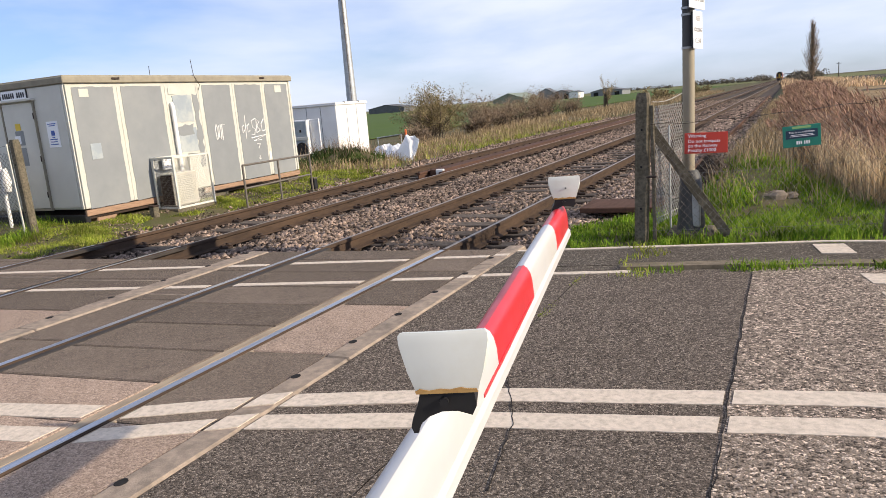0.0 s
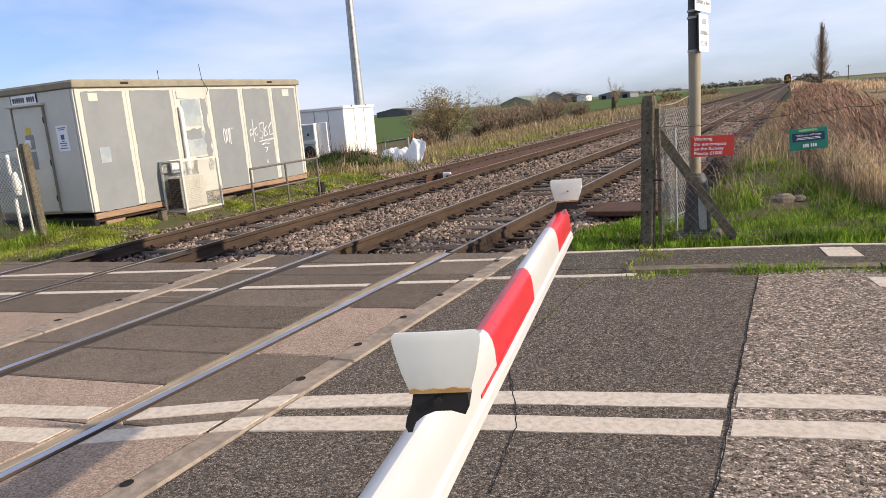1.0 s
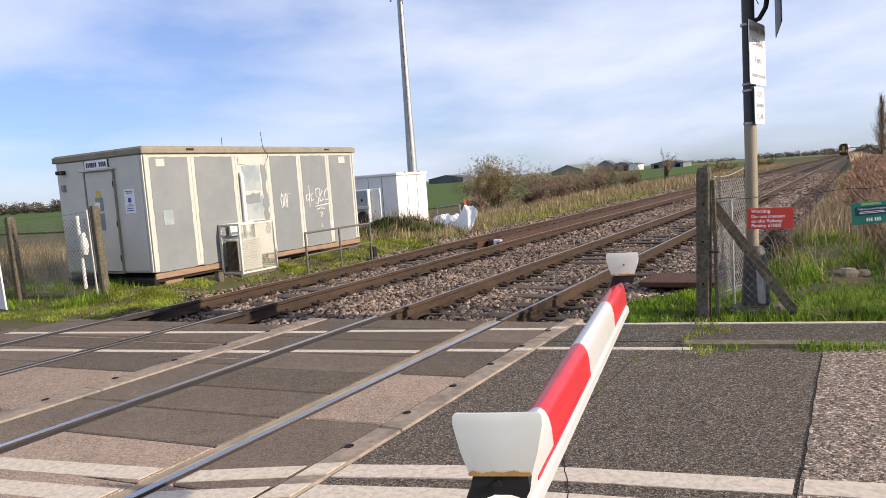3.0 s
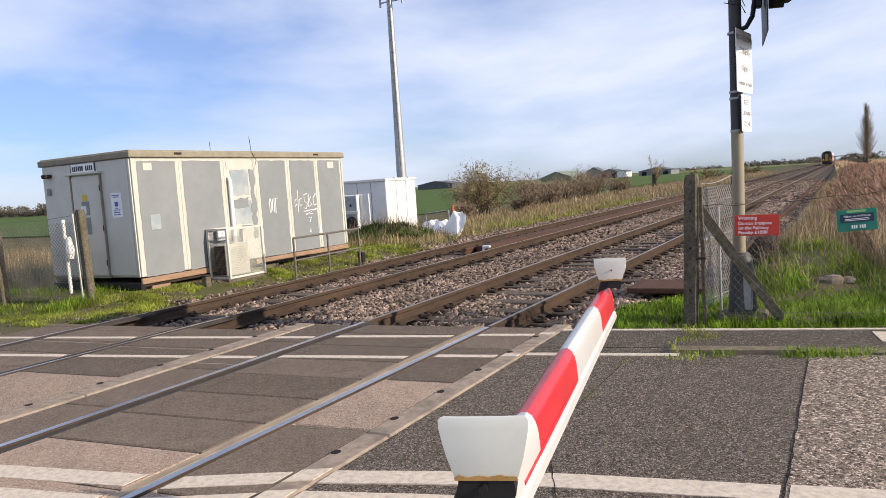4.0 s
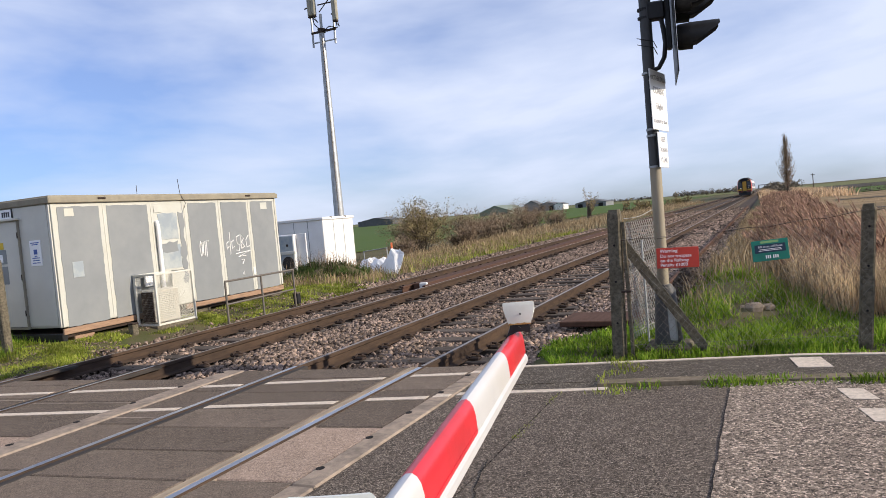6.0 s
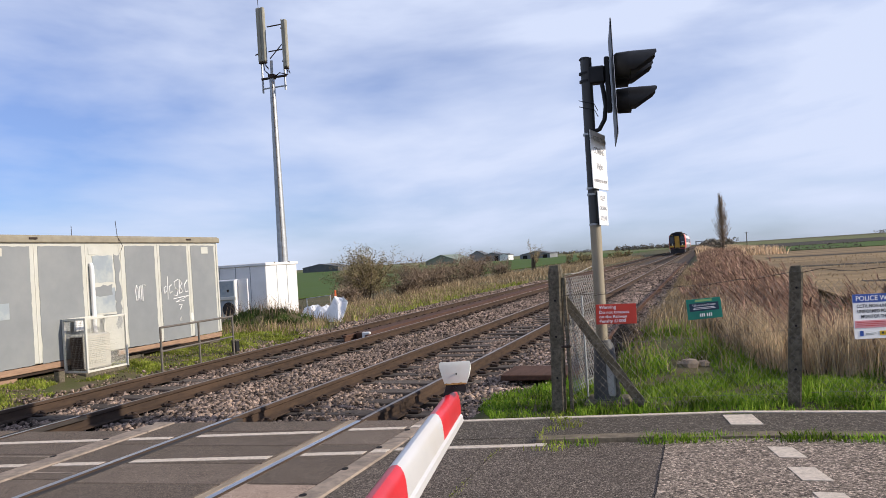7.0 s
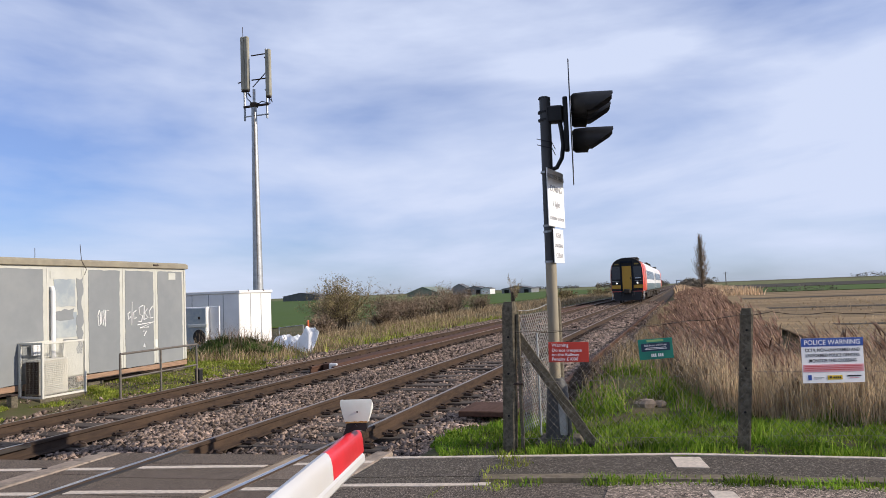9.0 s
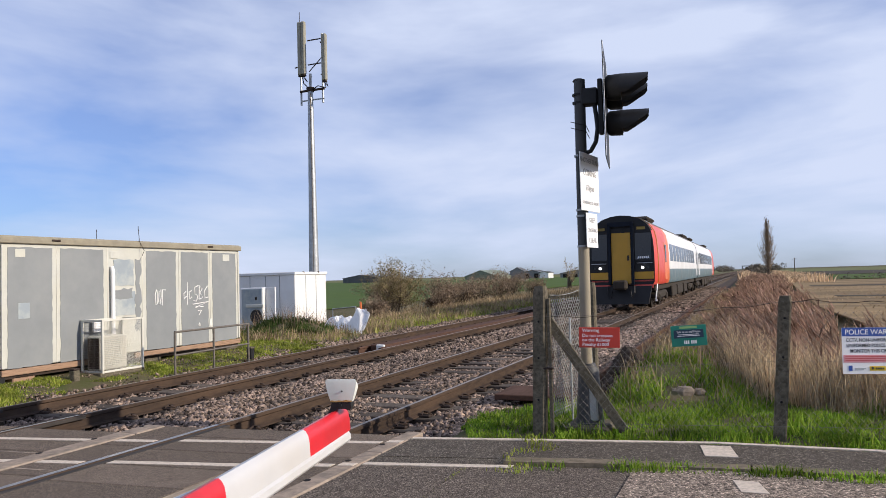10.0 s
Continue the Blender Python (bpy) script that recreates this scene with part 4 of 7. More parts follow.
def handrail():
    o = (-5.25, 11.7, -0.1)
    h = thing("handrail", o, "galvanised two-rail handrail on three posts beside the track", "handrail")
    for y in (10.72, 11.76, 12.82):
        part("post", B(o).cyl((-5.25, y, -0.3), (-5.25, y, 0.63), 0.021, n=10), M_TUBE, h, smooth=True)
    part("top_rail", B(o).tube([(-5.25, 10.72, 0.63), (-5.25, 12.84, 0.635)], 0.021, 10), M_TUBE, h, smooth=True)
    part("mid_rail", B(o).tube([(-5.25, 10.72, 0.2), (-5.25, 12.84, 0.22)], 0.018, 10), M_TUBE, h, smooth=True)


handrail()
for x, y in ((-6.02, 9.22), (-5.3, 12.95)):
    o = (x, y, -0.1)
    p = thing("cable_post", o, "short stub post with a dark collar in the grass", "marker post")
    part("stub", B(o).box((x, y, 0.0), (0.12, 0.12, 0.22), ch=0.012), M_CONC if x < -6 else M_BLACK, p)
    part("cap", B(o).box((x, y, 0.12), (0.135, 0.135, 0.03), ch=0.008), M_IRON if x < -6 else M_CONC, p)


# ---- white kiosk, cabinet, mast ----
def kiosk():
    X0, X1, Y0, Y1, Z0, Z1 = -15.7, -12.65, 25.2, 27.55, -0.5, 1.78
    o = (-14.2, 26.3, -0.5)
    k = thing("equipment_kiosk", o, "white ribbed equipment kiosk below the mast", "kiosk")
    w = part("wall", B(o).box(((X0 + X1) / 2, (Y0 + Y1) / 2, (Z0 + Z1) / 2), (X1 - X0, Y1 - Y0, Z1 - Z0), ch=0.02), M_WHITE, k)
    for y in (Y0 + 0.78, Y0 + 1.55):
        part("seam", B(o).box((X1 + 0.006, y, (Z0 + Z1) / 2), (0.012, 0.025, Z1 - Z0 - 0.05), ch=0.003), M_GREY, w)
    for x in (X0 + 0.8, X0 + 1.6, X0 + 2.3):
        part("seam", B(o).box((x, Y0 - 0.006, (Z0 + Z1) / 2), (0.025, 0.012, Z1 - Z0 - 0.05), ch=0.003), M_GREY, w)
    part("roof", B(o).box(((X0 + X1) / 2, (Y0 + Y1) / 2, Z1 + 0.05), (X1 - X0 + 0.1, Y1 - Y0 + 0.1, 0.12), ch=0.02), M_WHITE, k)
    for y in (Y0 + 0.6, Y0 + 1.7):
        part("roof_eye", B(o).box((X1 + 0.02, y, Z1 + 0.09), (0.08, 0.08, 0.07), ch=0.015), M_IRON, k)


kiosk()


def cabinet():
    o = (-12.55, 22.6, -0.35)
    k = thing("cabinet", o, "pale equipment cabinet with a shade-grey front, a white lit-side slab and a dark fan", "cabinet")
    part("body", B(o).box((-12.75, 22.9, 0.5), (1.0, 0.7, 1.6), ch=0.02), M_WHITE, k)
    # blue-grey sheet puts the shade of the -y face into the colour
    part("front_panel", B(o).box((-12.75, 22.545, 0.5), (0.92, 0.02, 1.5), ch=0.004), M_SKYG, k)
    # white slab added for the sunlit +x side; no open door there
    part("door", B(o).box((-12.02, 22.75, 0.5), (0.4, 0.06, 1.62), ch=0.012), M_WHITE, k)
    f = part("fan_guard", B(o).tube([(-12.55 + 0.24 * math.cos(a), 22.53, 0.22 + 0.24 * math.sin(a)) for a in np.linspace(0, 2 * math.pi, 20)], 0.03, 6), M_BLACK, k)
    part("fan", B(o).cyl((-12.55, 22.545, 0.22), (-12.55, 22.5, 0.22), 0.22, n=20), M_BLACK, f)
    part("shelf", B(o).box((-12.6, 22.52, 0.62), (0.8, 0.06, 0.12), ch=0.01), M_OFFW, k)
    part("lock", B(o).box((-12.55, 22.53, 0.9), (0.08, 0.04, 0.1), ch=0.01), M_IRON, k)


cabinet()


def mast():
    o = (-14.86, 30.0, -0.45)
    m = thing("radio_mast", o, "tall tapered galvanised radio mast with panel antennas", "radio mast")
    x, y = o[0], o[1]
    part("pole", B(o).tube([(x, y, -0.45), (x, y, 2.2), (x, y, 6), (x, y, 10.75)], [0.27, 0.24, 0.185, 0.13], 16), M_GALV, m, smooth=True)
    for k in range(17):
        z = 2.6 + k * 0.48
        r = 0.245 - 0.0115 * (z - 2.2)
        part("step_bolt", B(o).cyl((x + r * 0.6, y - r * 0.7, z), (x + r * 0.6 + 0.04, y - r * 0.7 - 0.1, z), 0.014, n=6), M_IRON, m)
    part("cable_run", B(o).tube([(x + 0.12, y - 0.21, 0.2), (x + 0.1, y - 0.16, 6), (x + 0.07, y - 0.12, 10.6)], 0.022, 6), M_TUBE, m, smooth=True)
    part("collar", B(o).cyl((x, y, 10.72), (x, y, 10.92), 0.19, n=14), M_IRON, m, smooth=True)
    part("headframe", B(o).box((x + 0.12, y, 10.78), (1.4, 0.09, 0.1), ch=0.015), M_IRON, m, "dark steel head frame")
    part("lower_frame", B(o).box((x + 0.12, y, 10.3), (1.36, 0.06, 0.06), ch=0.01), M_GALV, m)
    for dx, dy, z0, z1, w in ((-0.26, -0.12, 11.5, 14.12, 0.42), (0.9, 0.05, 11.12, 13.4, 0.26)):
        side = -1 if dx < 0 else 1
        pipe = x + (-0.56 if dx < 0 else 0.68)
        for k in ((-0.25, 0.25) if w > 0.3 else (0.0,)):
            a = part("antenna", B(o).box((x + dx + k * w, y + dy - 0.16, (z0 + z1) / 2), (w * (0.52 if w > 0.3 else 1.0), 0.2, z1 - z0), None, 0.045), M_ANT, m, "long cream panel antenna")
            part("end_cap", B(o).box((x + dx + k * w, y + dy - 0.16, z0 - 0.035), (w * (0.46 if w > 0.3 else 0.86), 0.17, 0.08), ch=0.02), M_IRON, a)
        part("mount_pipe", B(o).cyl((pipe, y + 0.06, 10.12), (pipe, y + 0.06, z1 + (0.1 if side > 0 else -0.3)), 0.05, n=8), M_GALV, m, smooth=True)
        for z in (z0 + 0.35, z1 - 0.35):
            part("bracket", B(o).box(((pipe + x + dx) / 2, y - 0.02, z), (abs(pipe - x - dx) + 0.06, 0.12, 0.06), ch=0.01), M_IRON, m)
        part("cable", B(o).tube([(x + dx, y + dy - 0.14, z0 - 0.05), (x + dx + 0.05 * side, y - 0.1, z0 - 0.35), (x + dx * 0.5, y - 0.02, 10.95), (x + 0.04 * side, y - 0.06, 10.7)], 0.026, 6), M_BLACK, m)
        part("cable", B(o).tube([(x + dx + 0.08, y + dy - 0.14, z0 - 0.05), (x + dx + 0.16, y - 0.08, z0 - 0.3), (pipe + 0.05, y, z0 + 0.1)], 0.018, 6), M_BLACK, m)
    for z in (12.05, 13.25):
        part("tie_bar", B(o).cyl((x - 0.1, y, z), (x + 0.68, y + 0.06, z + 0.02), 0.03, n=6), M_IRON, m)
    part("brace", B(o).cyl((x - 0.05, y, 11.7), (x + 0.66, y + 0.06, 12.35), 0.024, n=6), M_IRON, m)
    part("upper_pole", B(o).cyl((x, y, 10.7), (x + 0.02, y, 11.6), 0.07, n=8), M_GALV, m, smooth=True)
    part("lightning_rod", B(o).cyl((x - 0.52, y, 13.5), (x - 0.55, y, 14.75), 0.014, n=5), M_IRON, m)
    part("spur", B(o).cyl((x - 0.85, y, 12.0), (x - 0.4, y, 12.08), 0.03, n=6), M_IRON, m)


M_ANT = mat("antenna_cream", (0.34, 0.32, 0.24), (0.28, 0.265, 0.2), 3, 0.5, stain=(0.2, 0.19, 0.15), sscale=1.2)
mast()


# ---- barrier boom ----
AX = Vector((3.431, 0.985, 0.984))
ADIR = Vector((-0.167, 0.986, 0.0289)).normalized()


def boom():
    o = (3.95, -1.5, 0)
    bm_ = thing("barrier_boom", o, "lowered red and white crossing barrier boom", "crossing barrier")
    right = Vector((ADIR.y, -ADIR.x, 0)).normalized()
    prof = [(-0.042, -0.064), (-0.042, -0.034), (-0.038, -0.018), (-0.028, -0.007), (-0.012, -0.001), (0.006, 0.0), (0.022, -0.005), (0.034, -0.015), (0.041, -0.03), (0.043, -0.045), (0.045, -0.06), (0.045, -0.064)]
    lip = [(-0.042, -0.064), (0.045, -0.064), (0.056, -0.07), (0.06, -0.083), (0.052, -0.089), (-0.042, -0.089)]

    def ring(s, p, t):
        c = AX + ADIR * s
        k = 1.0 if not t else t
        return [c + right * a * (0.72 if a < 0 else 0.6) * k + Vector((0, 0, 1.34 * (b if t == 0 else (b + 0.05) * k - 0.05))) for a, b in p]

    s_tip = 1.8
    bands = [(-2.5, 0.47, M_BOOMW), (0.47, 0.94, M_BOOMR), (0.94, 1.45, M_BOOMW), (1.45, s_tip, M_BOOMR)]
    for a, c, m in bands:
        rs = [ring(a, prof, 0), ring(c, prof, 0)]
        if c == s_tip:
            rs += [ring(c + 0.012, prof, 0.93), ring(c + 0.02, prof, 0.8)]
        part("boom_band", B(o).loft(rs), m, bm_, "glossy red band" if m is M_BOOMR else "glossy white band", True)
    part("lip", B(o).loft([ring(-2.5, lip, 0), ring(s_tip - 0.01, lip, 0)]), M_BOOMW, bm_, "white lower lip")
    part("red_stripe", B(o).loft([ring(s, [(0.0445, -0.055), (0.0475, -0.055), (0.048, -0.06), (0.0445, -0.06)], 0) for s in (0.33, 0.93)]), M_BOOMR, bm_)
    # boom lamp hoods
    for s, yaw, hx, hy, hz in ((0.0, 20.0, 3.497, 0.989, 1.046), (1.785, 18.0, 3.163, 2.71, 1.036)):
        m = pose(hx, hy, hz, 0, 0, yaw)
        rel = Matrix.Translation(-Vector(o)) @ m
        UP = rel @ Matrix(((1, 0, 0, 0), (0, 0, 1, 0), (0, 1, 0, 0), (0, 0, 0, 1)))
        br = B()
        br.prism([(-0.046, -0.022), (-0.049, -0.014), (-0.046, -0.002), (-0.038, 0.016), (-0.034, 0.034), (0.034, 0.034), (0.036, 0.012), (0.03, 0.0), (0.012, 0.006), (-0.008, 0.006), (-0.024, 0.0), (-0.034, -0.008), (-0.039, -0.016), (-0.04, -0.022)], -0.024, 0.022, UP)
        br.cyl(rel @ Vector((-0.004, -0.024, 0.02)), rel @ Vector((-0.004, -0.03, 0.02)), 0.006, n=8)
        bk = part("lamp_bracket", br, M_BLACK, bm_, "black clamp bracket")
        hb = B()
        zt, zb, d = 0.112, 0.032, 0.028
        shell = []
        for z, w, y in ((zt, 0.0525, -0.026), (zt - 0.004, 0.0555, -0.027), (zt - 0.014, 0.0555, -0.027), (0.085, 0.053, -0.027), (0.06, 0.0475, -0.026), (zb, 0.039, -0.023)):
            outer = [Vector((w * k, y - 0.002 * (1 - k * k), z)) for k in (-1, -0.5, 0, 0.5, 1)]
            outer = [Vector((-w * 0.99, y + d, z - 0.02 * (z - zb) / (zt - zb)))] + outer + [Vector((w * 1.02, y + d, z - 0.02 * (z - zb) / (zt - zb)))]
            inner = [Vector((p.x * 0.93, p.y + (0.004 if abs(p.y - y) < 0.02 else 0.0), p.z)) for p in outer[::-1]]
            shell.append(outer + inner)
        hb.loft(shell, True, True, rel)
        hb.box((0, 0.0, zb + 0.003), (0.07, 0.044, 0.005), rel)
        hd = part("lamp_hood", hb, M_HOOD, bk, "off-white flared lamp hood", True)
        part("rust_line", B().prism([(-0.039, 0.0315), (0.039, 0.0315), (0.038, 0.036), (0.026, 0.0365), (0.018, 0.0385), (0.004, 0.036), (-0.008, 0.0375), (-0.022, 0.0352), (-0.034, 0.038), (-0.0395, 0.035)], -0.0275, -0.0255, UP), M_BRONZE, hd, "rusty lower edge")
        if s > 1:
            part("screw", B().cyl(rel @ Vector((0.004, -0.028, 0.07)), rel @ Vector((0.004, -0.0325, 0.07)), 0.003, n=8), M_INK, hd)
    part("pedestal", B(o).box((AX.x + ADIR.x * -2.6, AX.y + ADIR.y * -2.6, 0.45), (0.5, 0.5, 0.9), ch=0.03), M_OFFW, bm_, "barrier machine cabinet")
    part("boom_clamp", B(o).box((AX.x + ADIR.x * -2.5, AX.y + ADIR.y * -2.5, 0.86), (0.16, 0.4, 0.24), ch=0.02), M_GALV, bm_)


boom()


# ---- train ----
M_TRED = mat("train_red", (0.62, 0.07, 0.045), (0.56, 0.06, 0.04), 2, 0.35)
M_TORANGE = mat("train_orange", (0.72, 0.17, 0.05), (0.66, 0.15, 0.045), 2, 0.35)
M_TWHITE = mat("train_white", (0.74, 0.73, 0.72), (0.68, 0.67, 0.66), 2, 0.35, stain=(0.5, 0.48, 0.45), sscale=0.8, samount=0.4)
M_TGREY = mat("train_grey", (0.13, 0.2, 0.235), (0.11, 0.17, 0.2), 2, 0.45, stain=(0.14, 0.13, 0.12), sscale=0.8)
M_TROOF = mat("train_roof", (0.22, 0.21, 0.2), (0.15, 0.145, 0.14), 3, 0.7, stain=(0.09, 0.085, 0.08), sscale=0.7)
M_TYEL = mat("train_yellow", (0.5, 0.27, 0.012), (0.44, 0.24, 0.012), 2, 0.4)
M_GANG = mat("gangway_rubber", (0.012, 0.016, 0.026), (0.01, 0.013, 0.02), 4, 0.7)
M_TOLIVE = mat("dirty_yellow", (0.3, 0.2, 0.03), (0.2, 0.14, 0.025), 3, 0.6)
M_TGLASS = mat("train_glass", (0.012, 0.014, 0.017), (0.01, 0.012, 0.014), 4, 0.08, rvar=0.02)
M_TDARK = mat("underframe", (0.04, 0.035, 0.03), (0.055, 0.045, 0.035), 8, 0.85, 0.3, 30)
M_LAMP = mat("headlight", (1.0, 0.95, 0.85), (1.0, 0.95, 0.85), 2, 0.3, emit=2.2)
M_CAB = mat("cab_black", (0.014, 0.014, 0.015), (0.011, 0.011, 0.012), 3, 0.55, spec=0.3)

HALF = [(1.28, 0.98), (1.345, 1.12), (1.36, 1.6), (1.36, 2.2), (1.32, 2.75), (1.25, 3.1), (1.08, 3.38), (0.8, 3.58), (0.42, 3.7), (0.0, 3.74)]


def side_strip(i0, i1, y0, y1, sgn, lift=0.0):
    """A strip of the body skin between profile points, with thickness."""
    b = B()
    rings = []
    for y in (y0, y1):
        o_ = [Vector((sgn * (x + lift), y, z)) for x, z in HALF[i0:i1 + 1]]
        n_ = [Vector((sgn * (x + lift - 0.04), y, z)) for x, z in HALF[i0:i1 + 1]]
        rings.append(o_ + n_[::-1])
    return b.loft(rings)


train = thing("diesel_train", (-0.12, 358, 0), "two-car red and white diesel train with a yellow end door", "train")
NOSE = 0.55
for car in range(2):
    y0, y1 = (NOSE, 23.0) if car == 0 else (23.45, 46.2)
    shell = B()
    ring = [Vector((x - 0.03 if x > 0.03 else 0, 0, z)) for x, z in HALF] + [Vector((-(x - 0.03), 0, z)) for x, z in HALF[-2::-1]]
    shell.loft([[Vector((p.x, y, p.z - 0.01)) for p in ring] for y in (y0, y1)])
    body = part("car_body", shell, M_TGREY, train)
    for sgn in (-1, 1):
        ys = 4.6 if car == 0 else y0
        ye = y1 if car == 0 else y1 - 2.6
        part("lower_side", side_strip(0, 2, ys, ye, sgn), M_TGREY, body, "grey lower body side", True)
        part("upper_side", side_strip(2, 5, ys, ye, sgn), M_TWHITE, body, "white upper body side", True)
        part("cantrail", side_strip(5, 7, ys, ye, sgn), M_TWHITE, body, smooth=True)
        if car == 0:
            part("cab_side", side_strip(0, 5, y0 - 0.02, ys - 0.9, sgn, 0.002), M_TRED, body, "red cab side", True)
            part("cab_side", side_strip(0, 7, ys - 0.9, ys, sgn, 0.001), M_TORANGE, body, "orange band behind the cab", True)
            part("cab_roof_edge", side_strip(5, 7, y0 - 0.02, ys - 0.9, sgn, 0.002), M_TRED, body, smooth=True)
            part("corner_edge", side_strip(0, 7, y0 - 0.06, y0 + 0.06, sgn, 0.006), M_TYEL, body, "yellow front corner edge", True)
        else:
            part("cab_side", side_strip(0, 7, ye, y1, sgn, 0.001), M_TRED, body, "red cab side", True)
        n = 11
        for w in range(n):
            ya = ys + (0.5 if car == 0 else 1.9) + w * 1.52
            if ya + 1.2 > ye - 1.6:
                break
            b = B()
            r = [(1.365, 1.95), (1.36, 2.3), (1.328, 2.72)]
            b.loft([[Vector((sgn * (x + 0.004), y, z)) for x, z in r] + [Vector((sgn * (x - 0.03), y, z)) for x, z in r[::-1]] for y in (ya, ya + 1.28)])
            part("window", b, M_TGLASS, body, "dark side window", True)
        for yd in (ys - 1.9 if car == 0 else ys + 0.5, ye - 1.4):
            b = B()
            r = [(1.362, 1.15), (1.365, 1.9), (1.33, 2.72)]
            b.loft([[Vector((sgn * (x + 0.007), y, z)) for x, z in r] + [Vector((sgn * (x - 0.03), y, z)) for x, z in r[::-1]] for y in (yd, yd + 0.86)])
            dr = part("passenger_door", b, M_TORANGE if car == 0 and yd < 8 else M_TWHITE, body, smooth=True)
            b = B().box((sgn * 1.372, yd + 0.43, 2.25), (0.01, 0.4, 0.75), ch=0.004)
            part("door_window", b, M_TGLASS, dr)
    rb = B()
    top = HALF[6:]
    rr = [(x + 0.004, z + 0.004) for x, z in top] + [(-x - 0.004, z + 0.004) for x, z in top[-2::-1]]
    rb.loft([[Vector((x, y, z)) for x, z in rr] + [Vector((x * 0.97, y, z - 0.03)) for x, z in rr[::-1]] for y in (y0, y1)])
    part("roof", rb, M_TROOF, body, "sooty grey roof", True)
    for yy in ((1.6, 3.6), (18.6, 21.4)):
        part("roof_pod", B().box((0.25, y0 + sum(yy) / 2, 3.72), (1.2, yy[1] - yy[0], 0.2), ch=0.09), M_TDARK, body, "dark roof ventilation pod")
    part("underframe", B().box((0, (y0 + y1) / 2, 0.86), (2.3, y1 - y0 - 0.8, 0.26), ch=0.03), M_TDARK, train)
    for yy, l in ((7.2, 2.2), (10.4, 2.8), (13.6, 1.8)):
        for sgn in (-1, 1):
            part("equipment_box", B().box((sgn * 0.95, y0 + yy, 0.56), (0.6, l, 0.5), ch=0.04), M_TDARK, train)
    for yb in (3.2, 19.0):
        bg = part("bogie", B().box((0, y0 + yb, 0.5), (2.1, 3.4, 0.22), ch=0.05), M_TDARK, train)
        for sgn in (-1, 1):
            part("bogie_side", B().box((sgn * 1.05, y0 + yb, 0.52), (0.16, 3.3, 0.3), ch=0.05), M_TDARK, bg)
            for dy in (-1.3, 1.3):
                part("wheel", B().cyl((sgn * 0.69, y0 + yb + dy, 0.42), (sgn * 0.82, y0 + yb + dy, 0.42), 0.42, n=24), M_TDARK, bg)
                part("axle_box", B().box((sgn * 1.12, y0 + yb + dy, 0.42), (0.14, 0.36, 0.3), ch=0.05), M_TDARK, bg)
part("gangway", B().box((0, 23.22, 2.2), (1.6, 0.5, 2.5), ch=0.05), M_TDARK, train, "dark bellows between the cars")

# front end: raked cab shell with window panes, centre door and lamps
front = B()
fr0 = [Vector((x * 0.93, 0.0 + 0.06 * z * 0.9 - 0.05, z if z > 1 else 1.0)) for x, z in HALF] + [Vector((-x * 0.93, 0.06 * z * 0.9 - 0.05, z if z > 1 else 1.0)) for x, z in HALF[-2::-1]]
fr1 = [Vector((x, NOSE, z)) for x, z in HALF] + [Vector((-x, NOSE, z)) for x, z in HALF[-2::-1]]
front.loft([fr0, [v + Vector((0, 0.03, 0)) for v in fr0]])
cab = part("cab_front", front, M_CAB, train, "black cab front")
part("cab_nose", B().loft([[v + Vector((0, 0.02, 0)) for v in fr0], fr1], False), M_TRED, train, "red cab nose sides", True)
nose = [v for v in fr0 if v.z > 3.0]
part("nose_top", B().loft([[v + Vector((0, 0.01, 0.012)) for v in nose], [Vector((v.x * 1.06, NOSE + 0.02, v.z + 0.02)) for v in nose]], False, False), M_TDARK, train, "dark cab roof edge", True)


def fpanel(name, x0, x1, z0, z1, m, out=0.012, th=0.05, ch=0.01, label="", parent=None):
    """A panel on the raked front; y follows the rake."""
    b = B()
    pts = []
    for z in (z0, z1):
        y = 0.054 * z - 0.05
        pts.append([Vector((x0, y - out, z)), Vector((x1, y - out, z)), Vector((x1, y + th, z)), Vector((x0, y + th, z))])
    b.loft(pts)
    return part(name, b, m, parent or cab, label)


for sgn in (-1, 1):
    a = lambda p, q: (min(sgn * p, sgn * q), max(sgn * p, sgn * q))
    fpanel("windscreen", *a(0.54, 1.16), 1.98, 3.02, M_TGLASS, 0.02, label="dark windscreen")
    fpanel("screen_frame", *a(0.50, 1.22), 1.9, 1.97, M_CAB, 0.03)
    fpanel("wiper", *a(0.6, 1.18), 1.83, 1.855, M_GALV, 0.05)
    fpanel("lamp_panel", *a(0.52, 1.2), 1.52, 1.82, M_CAB, 0.02)
    fpanel("yellow_band", *a(0.5, 1.22), 1.22, 1.5, M_TYEL, 0.022, label="yellow warning panel")
    fpanel("red_valance", *a(0.46, 1.2), 0.86, 1.18, M_TRED, 0.0, label="dirty dark red valance")
    fpanel("yellow_corner", *a(0.62, 0.95), 3.16, 3.27, M_TOLIVE, 0.012)
    fpanel("gangway_edge", *a(0.40, 0.5), 1.0, 3.42, M_GANG, 0.14, label="dark blue gangway surround")
    hl = B().cyl((sgn * 0.82, -0.06, 1.66), (sgn * 0.82, 0.06, 1.66), 0.055, n=16)
    part("headlight", hl, M_LAMP, cab, "lit white headlight")
    tl = B().cyl((sgn * 1.03, -0.045, 1.66), (sgn * 1.03, 0.06, 1.66), 0.06, n=14)
    part("tail_lamp", tl, M_TGLASS, cab)
fpanel("gangway_top", -0.5, 0.5, 3.3, 3.48, M_GANG, 0.14)
fpanel("gangway_door", -0.37, 0.37, 1.05, 3.05, M_TYEL, 0.03, label="yellow end gangway door")
fpanel("door_shadow_gap", -0.395, 0.395, 3.06, 3.3, M_CAB, 0.02)
